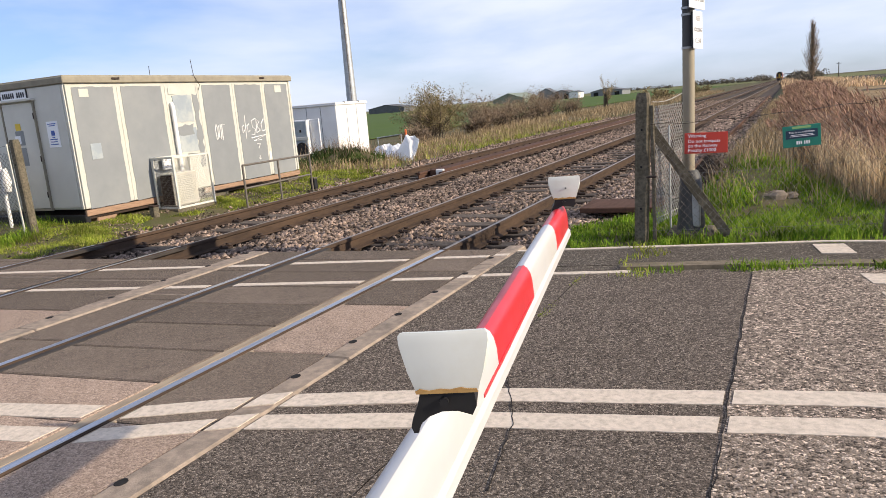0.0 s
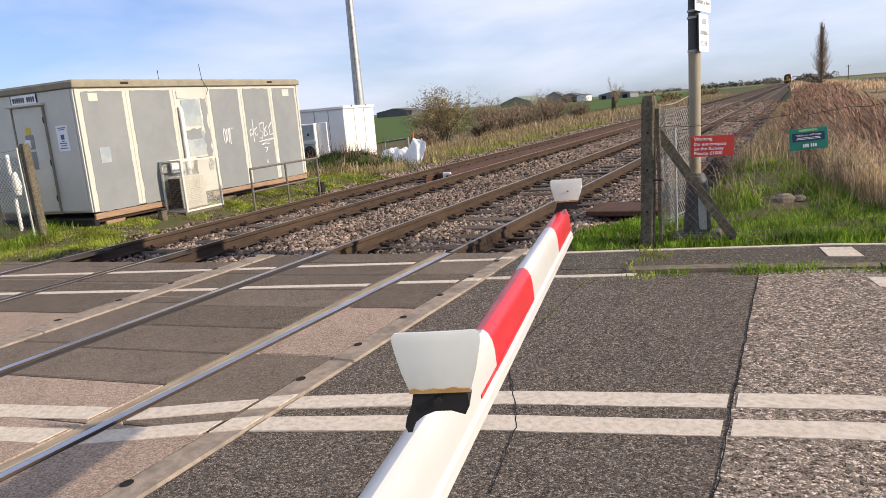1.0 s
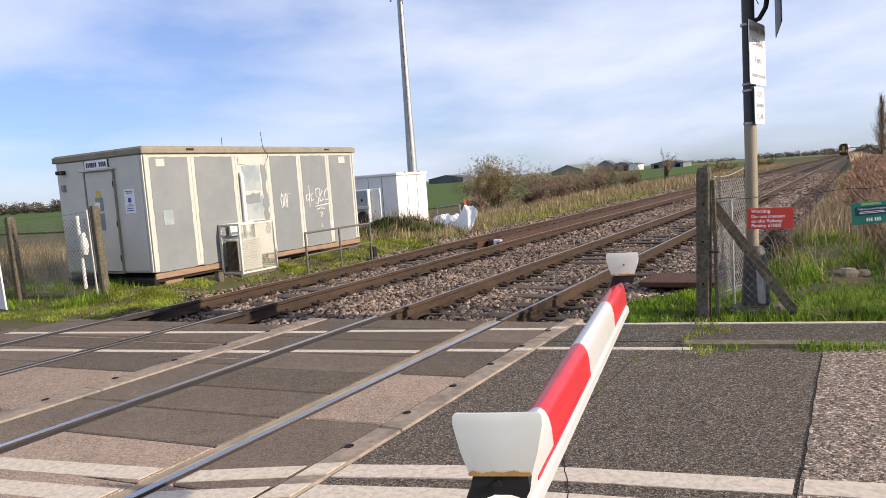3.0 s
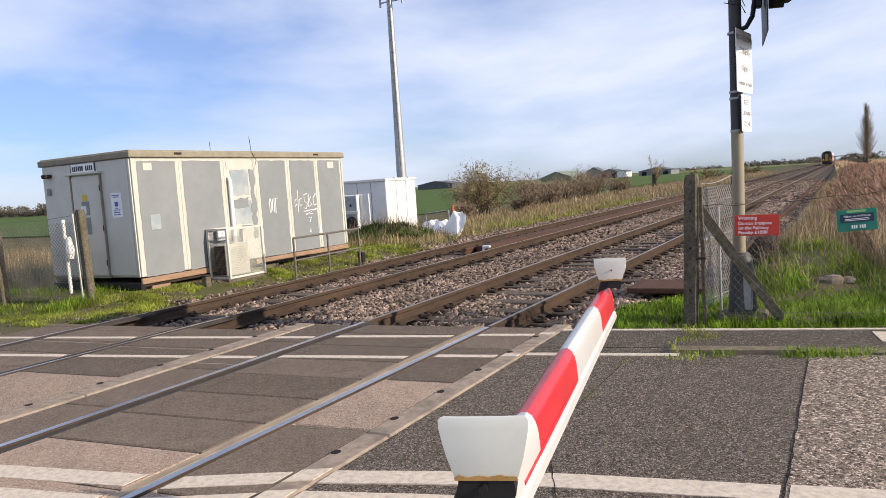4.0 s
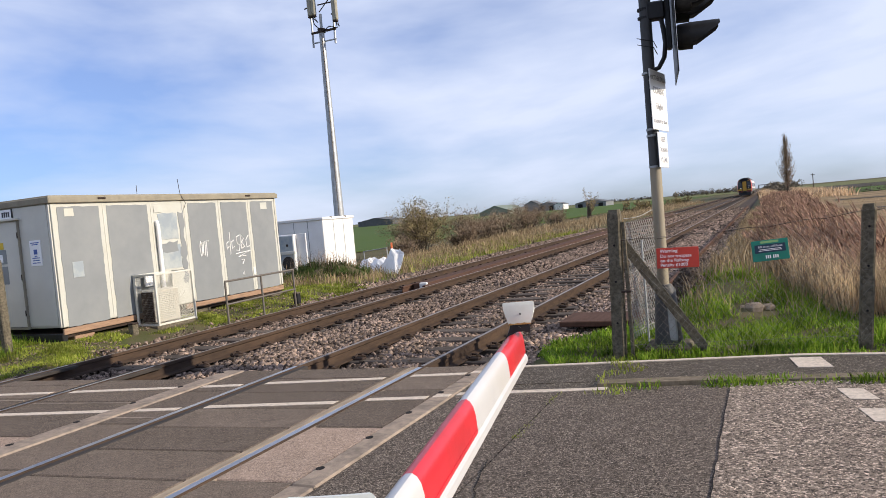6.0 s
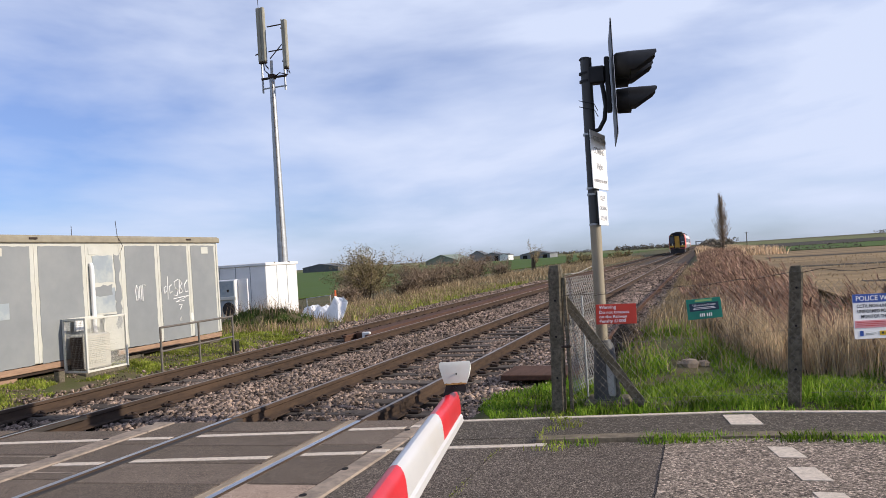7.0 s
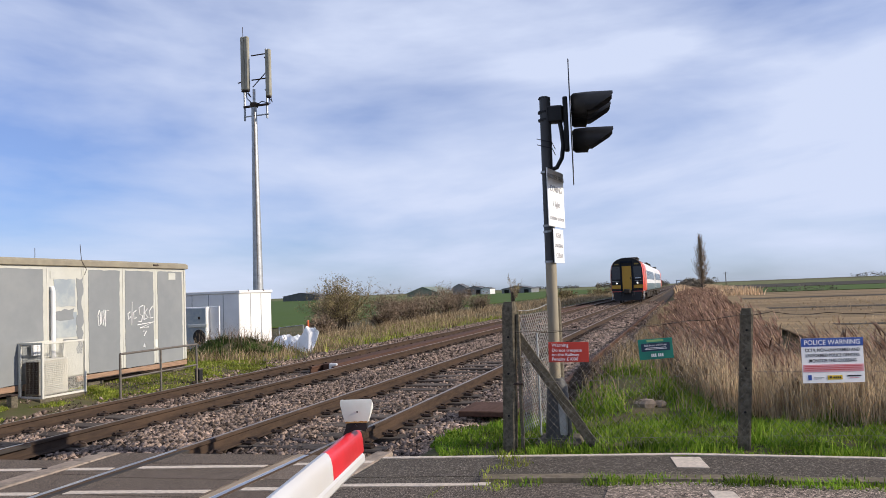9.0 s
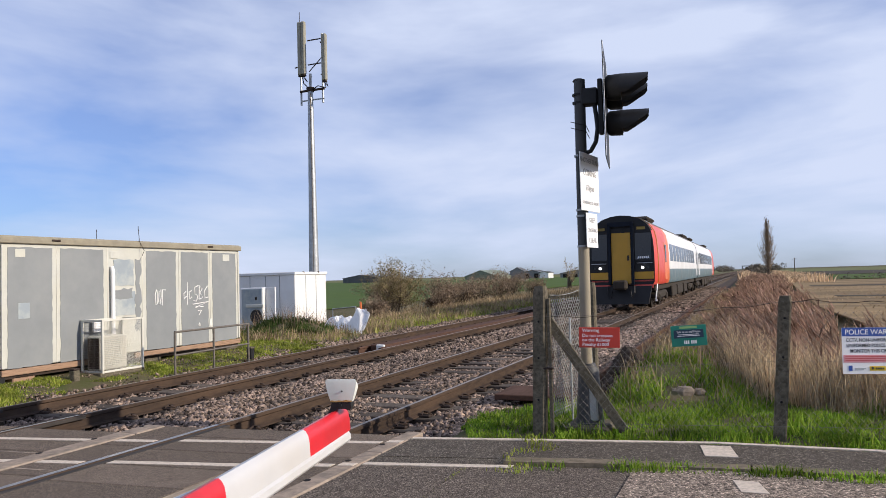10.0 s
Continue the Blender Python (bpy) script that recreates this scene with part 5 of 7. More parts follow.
fpanel("door_handle", 0.24, 0.3, 1.95, 2.15, M_CAB, 0.05)
for i in range(6):
    fpanel("number_bar", 0.64 + i * 0.075, 0.69 + i * 0.075, 2.02, 2.11, M_SIGNW, 0.026)
b = B()
b.add([(-1.15, -0.12, 0.95), (1.15, -0.12, 0.95), (1.02, -0.3, 0.25), (-1.02, -0.3, 0.25), (-1.15, 0.1, 0.95), (1.15, 0.1, 0.95), (1.02, 0.02, 0.25), (-1.02, 0.02, 0.25)],
      [(0, 3, 2, 1), (4, 5, 6, 7), (0, 1, 5, 4), (3, 7, 6, 2), (0, 4, 7, 3), (1, 2, 6, 5)])
part("obstacle_deflector", b, M_CAB, train, "dark deflector plate below the cab")
part("coupler", B().box((0, -0.35, 1.0), (0.5, 0.6, 0.36), ch=0.06), M_TDARK, train)
for sgn in (-1, 1):
    part("air_hose", B().tube([(sgn * 0.5, -0.15, 0.95), (sgn * 0.52, -0.32, 0.7), (sgn * 0.42, -0.3, 0.5), (sgn * 0.35, -0.2, 0.75)], 0.03, 6), M_BLACK, train)
    part("side_step", B().tube([(sgn * 1.28, 0.5, 1.0), (sgn * 1.24, 0.2, 0.35), (sgn * 1.2, 0.9, 0.35)], 0.035, 6), M_GALV, train)


# ---- signal post and fence ----
def text(body, size, parent, m, material, name="lettering", align="CENTER", squeeze=1.0):
    cu = bpy.data.curves.new(name, "FONT")
    cu.body, cu.size, cu.align_x, cu.align_y, cu.extrude = body, size, align, "CENTER", 0.0006
    cu.offset = size * 0.008
    cu.materials.append(material)
    ob = new(name, cu)
    ob.parent = parent
    ob.matrix_basis = m @ Matrix.Diagonal((squeeze, 1, 1, 1))
    return ob


def sign(at, rz, w, h, label, material, tilt=0.0, category="sign"):
    """A thin plate facing its own -y, with its centre at its base point."""
    t_ = thing("sign", at, label, category)
    t_.matrix_basis = pose(*at, 0, 0, 0) @ pose(0, 0, 0, 0, 0, rz) @ pose(0, 0, 0, 0, tilt, 0)
    part("plate", B().box((0, 0, 0), (w, 0.006, h), ch=0.0015), material, t_)
    return t_


FACE = Matrix(((1, 0, 0, 0), (0, 0, -1, 0), (0, 1, 0, 0), (0, 0, 0, 1)))   # lettering upright, read from -y


def onface(x, z, y=-0.0045):
    return Matrix.Translation((x, y, z)) @ FACE


def bar(parent, x, z, w, h, m, y=-0.0045):
    part("print_bar", B().box((x, y, z), (w, 0.003, h)), m, parent)


POST = (3.03, 7.55, 0.0)


def signal_post():
    x, y, _ = POST
    o = POST
    s = thing("crossing_signal", o, "weathered signal post carrying black hooded crossing lights", "traffic light")
    top = 3.43
    part("pole", B(o).tube([(x - 0.02, y, 0.0), (x - 0.005, y, 1.76)], 0.055, 16), M_POLE, s, "cream weathered lower pole", True)
    part("upper_pole", B(o).tube([(x - 0.005, y, 1.76), (x + 0.01, y, top)], 0.056, 16), M_POLED, s, "dark grey upper pole", True)
    part("pole_cap", B(o).cyl((x, y, top - 0.01), (x, y, top + 0.01), 0.06, 0.045, 14), M_BLACK, s)
    part("base_sleeve", B(o).tube([(x, y, -0.05), (x, y, 0.12), (x, y, 0.55), (x, y, 0.62)], [0.15, 0.13, 0.1, 0.062], 14), M_POLED, s, "flared base sleeve with its shadow painted dark", True)
    part("access_door", B(o).box((x + 0.06, y - 0.1, 0.26), (0.075, 0.05, 0.36), ch=0.008), M_GALV, s, "grey access door")
    part("footing", B(o).box((x, y, -0.03), (0.42, 0.42, 0.14), ch=0.02), M_CONC, s)
    for z in (3.28, 3.2, 2.67, 2.13, 2.07, 1.77):
        part("strap", B(o).cyl((x - 0.005, y, z - 0.01), (x - 0.005, y, z + 0.01), 0.062, n=16), M_GALV if z < 2.8 else M_BLACK, s)
    # head, turned to face along the road
    m = pose(x - 0.005, y, 0, 0, 0, 8.0)
    rel = Matrix.Translation(-Vector(o)) @ m
    part("head_bracket", B().box((0.11, 0, 3.25), (0.16, 0.12, 0.17), rel, 0.015), M_BLACK, s)
    part("mounting_bar", B().box((0.215, 0, 3.145), (0.05, 0.1, 0.55), rel, 0.01), M_BLACK, s)
    bb = part("backboard", B().box((0.262, 0.02, 3.135), (0.008, 0.86, 1.1), rel, 0.003), M_BLACK, s, "thin black backboard")
    for yy in (-0.4, 0.44):
        part("border", B().box((0.268, yy, 3.135), (0.003, 0.05, 1.08), rel), M_SIGNW, bb, "white board border")

    def lamp(yy, z, r):
        lb = B()
        n = 16
        rings = []
        for xx, rr in ((0.27, r * 0.85), (0.3, r * 1.06), (0.42, r * 1.1)):
            rings.append([rel @ Vector((xx, yy + rr * math.cos(2 * math.pi * k / n), z + rr * math.sin(2 * math.pi * k / n))) for k in range(n)])
        lb.loft(rings)
        body = part("lamp_body", lb, M_BLACK, s, smooth=True)
        part("lens", B().cyl(rel @ Vector((0.42, yy, z)), rel @ Vector((0.425, yy, z)), r * 0.92, n=16), M_LENS, body, "dark unlit lens")
        hb = B()
        rings = []
        for k in range(15):
            a = math.radians(-35 + 250 * k / 14)
            c, sn = math.cos(a), math.sin(a)
            reach = 0.42 + 0.25 * min(1.0, max(0.12, (sn + 0.8) / 1.25))
            ro, ri = r * 1.1, r * 1.06
            rings.append([rel @ Vector((0.4, yy + ro * c, z + ro * sn)), rel @ Vector((reach, yy + ro * c, z + ro * sn * (0.93 if sn > 0 else 1))), rel @ Vector((reach, yy + ri * c, z + ri * sn * (0.93 if sn > 0 else 1))), rel @ Vector((0.4, yy + ri * c, z + ri * sn))])
        hb.loft(rings)
        part("visor", hb, M_BLACK, body, "deep black visor", True)

    lamp(-0.2, 3.275, 0.115)
    lamp(0.22, 3.275, 0.115)
    lamp(0.0, 2.97, 0.115)
    part("conduit", B(o).tube([(x + 0.15, y, 3.18), (x + 0.165, y, 3.06), (x + 0.175, y, 2.93), (x + 0.155, y, 2.8), (x + 0.1, y, 2.71), (x + 0.03, y, 2.69)], 0.022, 8), M_BLACK, s, "black curved cable conduit", True)
    for z, ph in ((2.98, 0.4), (2.92, 1.6)):
        part("cable_tie", B(o).tube([(x - 0.08, y - 0.05, z + 0.03), (x, y - 0.065, z), (x + 0.07, y - 0.05, z - 0.02), (x + 0.1, y - 0.04, z - 0.09)], 0.004, 5), M_BLACK, s)


M_POLE = mat("weathered_post", (0.32, 0.275, 0.19), (0.25, 0.215, 0.15), 6, 0.6, 0.1, 50, stain=(0.16, 0.15, 0.12), sscale=3, samount=0.6, stretch=(1, 1, 0.3))
# grey of the upper pole, lowered to paint the base sleeve's shadow too
M_POLED = mat("dark_grey_post_and_shade", (0.045, 0.047, 0.048), (0.032, 0.033, 0.035), 6, 0.6, stain=(0.075, 0.075, 0.075), sscale=3)
M_LENS = mat("unlit_lens", (0.03, 0.008, 0.008), None, 6, 0.15)
signal_post()

# plates on the signal post, facing along the road
RZP = 90.0 - 9.0


M_FADED = mat("faded_ink", (0.42, 0.42, 0.43), (0.34, 0.34, 0.35), 8, 0.6)


def post_sign(z, w, h, off, label, lines):
    t_ = thing("sign", (POST[0] + 0.066, POST[1] - 0.02, z), label, "sign")
    t_.matrix_basis = pose(POST[0] + 0.066, POST[1], z, 0, 0, RZP)
    part("plate", B().box((off, 0.0, 0), (w, 0.008, h), ch=0.002), M_SIGNW, t_)
    part("backing", B().box((off, 0.012, 0), (w * 0.96, 0.016, h * 0.96), ch=0.002), M_BLACK, t_)
    for body, size, dz in lines:
        text(body, size, t_, onface(off, dz, -0.006), M_FADED)


post_sign(2.4, 0.5, 0.57, 0.03, "white another-train warning plate on the signal post", (("ANOTHER TRAIN", 0.066, 0.21), ("COMING", 0.09, 0.09), ("if lights", 0.08, -0.06), ("continue to show", 0.062, -0.2)))
post_sign(1.925, 0.3, 0.34, 0.05, "small white keep-clear plate under the larger plate", (("KEEP", 0.07, 0.1), ("CROSSING", 0.054, 0.0), ("CLEAR", 0.07, -0.1)))

FSLOPE = 0.178
M_MESHP = mat("pale_wire", (0.42, 0.41, 0.37), (0.3, 0.29, 0.26), 30, 0.6, metal=0.3)


def fence_y(x):
    return 7.26 + (x - 2.63) * FSLOPE


FRZ = math.degrees(math.atan(FSLOPE))


def chainlink(b, p0, p1, z0, z1, z1b, pitch=0.066, r=0.0014, bow=0.0):
    """Diagonal wires between two posts; the top runs from z1 to z1b."""
    p0, p1 = Vector((*p0, 0)), Vector((*p1, 0))
    L = (p1 - p0).length
    d = (p1 - p0) / L
    nrm = Vector((-d.y, d.x, 0))
    H = max(z1, z1b) - z0

    def at(s, z):
        k = s / L
        return p0 + d * s + Vector((0, 0, z)) + nrm * (bow * math.sin(math.pi * min(max(k, 0), 1)) + 0.006 * math.sin(s * 9 + z * 5))

    top = lambda s: z1 + (z1b - z1) * s / L - 0.035 * math.sin(math.pi * s / L)
    slope = 1.15
    for sgn in (-1, 1):
        s = -H / slope
        while s < L + H / slope:
            pts = []
            for k in range(13):
                z = z0 + H * k / 12
                q = s + sgn * (z - z0) / slope + 0.004 * math.sin(z * 40 + s * 7)
                if 0 <= q <= L and z <= top(q):
                    pts.append(at(q, z) + nrm * 0.003 * sgn)
            if len(pts) > 1:
                b.tube(pts, r, 3, False)
            s += pitch
    for zz in (0.05, 0.55, 1.0):
        pts = [at(L * k / 16, z0 + (top(L * k / 16) - z0) * zz) for k in range(17)]
        b.tube(pts, r * 1.4, 4)


def concrete_post(name, at, top, w, label, leanx=0.0, leany=0.0):
    p = thing(name, at, label, "fence post", "fence posts")
    x, y, z = at
    b = B(at)
    rings = []
    for k, zz in enumerate((-0.15, 0.2, 0.7, top - 0.06, top)):
        h = w / 2 * (1.0 if k < 4 else 0.8)
        cx, cy = x + leanx * zz, y + leany * zz
        c = h * 0.3
        rings.append([Vector((cx + a, cy + e, zz)) for a, e in ((-h, -h + c), (-h + c, -h), (h - c, -h), (h, -h + c), (h, h - c), (h - c, h), (-h + c, h), (-h, h - c))])
    b.loft(rings)
    part("shaft", b, M_CONC, p)
    for zz in (0.3, 0.7, 1.05):
        # dark plug paints the shade inside the hole
        part("wire_hole", B(at).cyl((x + leanx * zz, y + leany * zz - w / 2 - 0.004, zz), (x + leanx * zz, y + leany * zz, zz), 0.011, n=8), M_DARK, p)
    return p


concrete_post("fence_post", (2.6, 7.27, -0.05), 1.39, 0.125, "mossy concrete corner fence post with wire holes", 0.035)
concrete_post("fence_post", (2.92, 8.3, -0.05), 1.4, 0.11, "mossy concrete fence post behind the corner post")
concrete_post("fence_post", (4.72, 7.66, -0.05), 1.25, 0.11, "dark lichen-covered concrete fence post", 0.075)
concrete_post("fence_post", (7.4, 8.1, -0.05), 1.2, 0.11, "concrete fence post at the verge")
br = thing("fence_brace", (3.3, 7.42, 0.0), "sloping concrete brace leaning on the corner post", "fence brace")
b = B((3.3, 7.42, 0.0))
d0, d1 = Vector((2.7, 7.32, 1.06)), Vector((3.37, 7.45, 0.0))
dn = (d1 - d0).normalized()
up = Vector((0, -1, 0)) + Vector((0.17, 0, 0))
wv = dn.cross(up).normalized()
up = wv.cross(dn).normalized()
b.loft([[p + wv * a + up * c for a, c in ((-0.045, -0.04), (0.045, -0.04), (0.045, 0.04), (-0.045, 0.04))] for p in (d0, d1)])
part("strut", b, M_CONC, br)
bat = thing("timber_batten", (2.73, 7.26, 0), "grey timber batten strapped to the corner post", "batten")
part("lath", B((2.73, 7.26, 0)).box((2.728, 7.25, 0.62), (0.03, 0.045, 1.3), ch=0.004), M_CONC, bat)
part("strap", B((2.73, 7.26, 0)).box((2.69, 7.235, 0.6), (0.14, 0.05, 0.018), ch=0.004), M_IRON, bat)
fn = thing("chain_link_fence", (2.7, 7.3, 0), "rusty grey chain-link mesh fence between concrete posts", "fence")
b = B((2.7, 7.3, 0))
chainlink(b, (2.7, fence_y(2.7) - 0.06), (4.8, fence_y(4.8) - 0.06), 0.03, 1.1, 1.2, 0.066, 0.0013)
part("mesh", b, M_MESHW, fn, "chain-link mesh")
b = B((2.7, 7.3, 0))
chainlink(b, (4.86, fence_y(4.86) - 0.06), (7.4, fence_y(7.4) - 0.06), 0.03, 1.2, 1.18, 0.066, 0.0013)
part("mesh", b, M_MESHW, fn, "chain-link mesh")
b = B((2.7, 7.3, 0))
chainlink(b, (2.72, 7.34), (2.9, 8.28), 0.1, 1.3, 1.36, 0.056, 0.0032, 0.03)
part("mesh", b, M_MESHP, fn, "pale bunched chain-link mesh")
b = B((2.7, 7.3, 0))
b.tube([(4.86 + 0.16 * k, fence_y(4.86 + 0.16 * k) - 0.05, 1.2 + 0.012 * math.sin(k * 2.3) + (0.01 if k % 3 else -0.012) - 0.03 * math.sin(k * 0.2)) for k in range(17)], 0.0035, 5)
part("top_wire", b, M_IRON, fn, "rusty twisted top wire")
b = B((2.7, 7.3, 0))
b.tube([(2.7 + 0.16 * k, fence_y(2.7 + 0.16 * k) - 0.05, 1.09 + 0.1 * k / 13 + 0.012 * math.sin(k * 2.1) - 0.03 * math.sin(k * 0.24)) for k in range(14)], 0.0025, 5)
part("top_wire", b, M_IRON, fn)
for k, (x, y, z0, z1) in enumerate(((2.98, 7.95, 0.0, 1.36), (2.8, 7.8, 0.0, 1.05))):
    part("rod", B((2.7, 7.3, 0)).cyl((x, y, z0), (x, y, z1), 0.012, n=6), M_GALV, fn)

# signs on the fence
sg = sign((3.2, fence_y(3.2) - 0.085, 0.895), FRZ, 0.375, 0.19, "red trespass warning sign wired to the fence", M_SIGNR, 1.0)
for body, dz in (("Warning", 0.066), ("Do not trespass", 0.018), ("on the Railway", -0.024), ("Penalty £1000", -0.066)):
    text(body, 0.041 if dz < 0.05 else 0.043, sg, onface(-0.158, dz), M_SIGNW, align="LEFT", squeeze=1.05)
sg = sign((3.99, fence_y(3.99) - 0.085, 0.905), FRZ, 0.31, 0.19, "green and navy helpline sign on the fence", M_SIGNG, -3.0)
bar(sg, 0, 0.018, 0.26, 0.075, M_SIGNN)
bar(sg, 0.0, 0.077, 0.15, 0.02, M_LEAFG)
text("Talk to us, we'll listen", 0.024, sg, onface(0, 0.035, -0.0068), M_SIGNW)
for z, w in ((0.012, 0.18), (0.0, 0.2)):
    bar(sg, 0, z, w, 0.005, M_SIGNW, -0.0065)
for i, xx in enumerate((-0.05, -0.033, -0.016, 0.012, 0.03, 0.048)):
    bar(sg, xx + 0.01, -0.058, 0.011, 0.03, M_SIGNW)
sg = sign((5.5, fence_y(5.5) - 0.115, 0.765), FRZ + 6.0, 0.545, 0.40, "white and blue police camera warning sign on the fence", M_SIGNW, 0.5)
bar(sg, 0, 0.163, 0.545, 0.074, M_SIGNB)
text("POLICE WARNING", 0.062, sg, onface(0, 0.16, -0.0068), M_SIGNW, squeeze=0.95)
for body, dz in (("CCTV, NON-UNIFORMED AND", 0.092), ("UNIFORMED POLICE OFFICERS", 0.045), ("MONITOR THIS CROSSING", -0.002)):
    text(body, 0.042, sg, onface(0, dz), M_INK, squeeze=0.82)
bar(sg, 0, -0.068, 0.53, 0.066, M_SIGNP)
for z in (-0.05, -0.066, -0.082):
    bar(sg, 0, z, 0.5, 0.004, M_SIGNR, -0.0068)
bar(sg, 0.01, -0.152, 0.13, 0.038, M_SIGNY)
for i in range(4):
    bar(sg, 0.0 + i * 0.018, -0.152, 0.012, 0.016, M_INK, -0.0068)
bar(sg, -0.03, -0.15, 0.018, 0.02, M_INK, -0.0068)
bar(sg, -0.21, -0.15, 0.03, 0.045, M_SIGNB)
bar(sg, -0.13, -0.15, 0.09, 0.006, M_SKYG)
bar(sg, -0.14, -0.162, 0.07, 0.005, M_SKYG)
bar(sg, 0.18, -0.14, 0.12, 0.012, M_INK)
bar(sg, 0.18, -0.158, 0.08, 0.005, M_SIGNP)

# fence by the hut
concrete_post("fence_post", (-6.97, 7.62, -0.1), 1.44, 0.125, "brown weathered concrete fence post near the hut", -0.03)
concrete_post("fence_post", (-8.85, 7.28, -0.1), 1.35, 0.14, "weathered concrete fence post at the field edge", -0.03)
concrete_post("fence_post", (-12.6, 7.2, -0.1), 1.35, 0.13, "distant concrete fence post at the field edge")
fn = thing("chain_link_fence", (-8, 7.5, -0.1), "sagging chain-link fence in front of the hut", "fence")
b = B((-8, 7.5, -0.1))
chainlink(b, (-8.8, 7.25), (-7.05, 7.58), -0.05, 1.3, 1.36, 0.066, 0.0032)
part("mesh", b, M_MESHW, fn, "chain-link mesh")
b = B((-8, 7.5, -0.1))
chainlink(b, (-12.5, 7.15), (-8.95, 7.25), -0.05, 1.3, 1.3, 0.07, 0.0032)
part("mesh", b, M_MESHW, fn, "chain-link mesh")
part("batten", B((-8, 7.5, -0.1)).loft([[Vector((x - 0.03 * z, 7.53, z)) + Vector(q) for q in ((-0.015, 0, 0), (0.015, 0, 0), (0.015, 0.02, 0), (-0.015, 0.02, 0))] for x, z in ((-7.06, -0.05), (-7.06, 1.38))]), M_OFFW, fn, "pale timber batten")
wp = thing("white_stake", (-8.0, 7.95, -0.1), "white thin post with a white plastic guard behind the fence", "post")
part("stake", B((-8.0, 7.95, -0.1)).cyl((-7.98, 7.95, -0.1), (-8.0, 7.95, 1.28), 0.03, n=8), M_WHITE, wp, smooth=True)
part("guard", B((-8.0, 7.95, -0.1)).tube([(-7.86, 7.93, 0.6), (-7.85, 7.93, 0.75), (-7.87, 7.93, 0.98)], [0.05, 0.075, 0.04], 8), M_WHITE, wp, smooth=True)
pl = thing("leaning_board", (-8.0, 6.5, -0.1), "pale board standing in front of the fence", "panel")
part("board", B((-8.0, 6.5, -0.1)).loft([[Vector((x, 6.55 + (x + 8) * -0.12, z)) + Vector((0, dy, 0)) for x, z in ((-9.2, -0.12), (-8.0, -0.12), (-8.1, 1.16), (-9.3, 1.16))] for dy in (0.0, 0.025)]), M_WHITE, pl)

# things on the ground
bd = thing("timber_board", (1.95, 9.4, -0.1), "dark brown board lying on the track edge", "board")
part("board", B((1.95, 9.4, -0.1)).box((1.98, 9.45, -0.02), (0.95, 0.75, 0.07), pose(0, 0, 0, 0, 0, 0), 0.01), M_RUST2, bd)
LX, LY = 3.78, 9.32
LZ = float(ground_z(LX, LY)) + 0.01
st = thing("concrete_lump", (LX, LY, LZ), "broken pale concrete lumps in the grass", "rubble")
rg = random.Random(4)
for dx, dy, sc in ((0.0, 0.0, 0.5), (0.15, 0.05, 0.3), (-0.12, 0.03, 0.22)):
    b = B((LX, LY, LZ))
    b.loft([[Vector((LX + dx + sc * r * 0.2 * math.cos(a) * (0.65 + 0.55 * rg.random()), LY + dy + sc * r * 0.15 * math.sin(a) * (0.65 + 0.55 * rg.random()), LZ + sc * z)) for a in np.linspace(0, 2 * math.pi, 12)[:-1]] for r, z in ((1.0, -0.1), (1.08, 0.02), (0.9, 0.07), (0.7, 0.11), (0.35, 0.12), (0.12, 0.13))])
    part("lump", b, M_BEAM, st)
bg = thing("rubble_bag", (-7.5, 20.6, -0.15), "torn white builder's bag slumped beside the line", "bag")
b = B((-7.5, 20.6, -0.15))
rings = []
for k in range(9):
    f_ = k / 8
    c = Vector((-8.6 + 2.1 * f_, 21.5 - 1.6 * f_, 0))
    hh = 0.36 + 0.06 * math.sin(k * 2.1) + (0.3 if k > 6 else 0.12 if k > 5 else 0.0)
    ww = 0.42 + 0.06 * math.cos(k * 1.7) - (0.12 if k > 6 else 0)
    rings.append([c + Vector((0.5 * ww * math.cos(a), ww * math.sin(a), -0.15 + (hh + 0.04 * math.sin(3 * a + k * 1.9) + 0.025 * math.sin(7 * a + k * 3.1)) * min(1.0, max(0.0, math.sin(a) * 0.8 + 0.6)))) for a in np.linspace(0, 2 * math.pi, 25)[:-1]])
b.loft(rings)
part("sack", b, M_WHITE, bg, smooth=False)
hp = thing("spoil_heap", (-8.2, 18.2, -0.15), "low stony spoil heap overgrown with weeds", "heap")
b = B((-8.2, 18.2, -0.15))
rings = []
for r_, z in ((1.0, -0.25), (0.8, 0.02), (0.55, 0.2), (0.25, 0.3), (0.05, 0.34)):
    rings.append([Vector((-8.2 + 1.5 * r_ * math.cos(a) * (1 + 0.12 * math.sin(3 * a)), 18.3 + 1.1 * r_ * math.sin(a) * (1 + 0.1 * math.cos(5 * a)), z + 0.05 * math.sin(4 * a))) for a in np.linspace(0, 2 * math.pi, 25)[:-1]])
b.loft(rings)
part("mound", b, M_GROUND, hp, smooth=True)
rl = thing("hurdle", (-9.3, 23.8, -0.3), "small metal frame with an orange post by the bag", "frame")
part("tube", B((-9.3, 23.8, -0.3)).tube([(-10.0, 23.8, -0.3), (-10.0, 23.8, 0.42), (-9.0, 23.8, 0.5), (-9.0, 23.8, -0.3)], 0.025, 6), M_GALV, rl)
part("orange_post", B((-9.3, 23.8, -0.3)).box((-8.85, 23.9, 0.2), (0.07, 0.07, 0.95), ch=0.02), M_TORANGE, rl, "orange post")


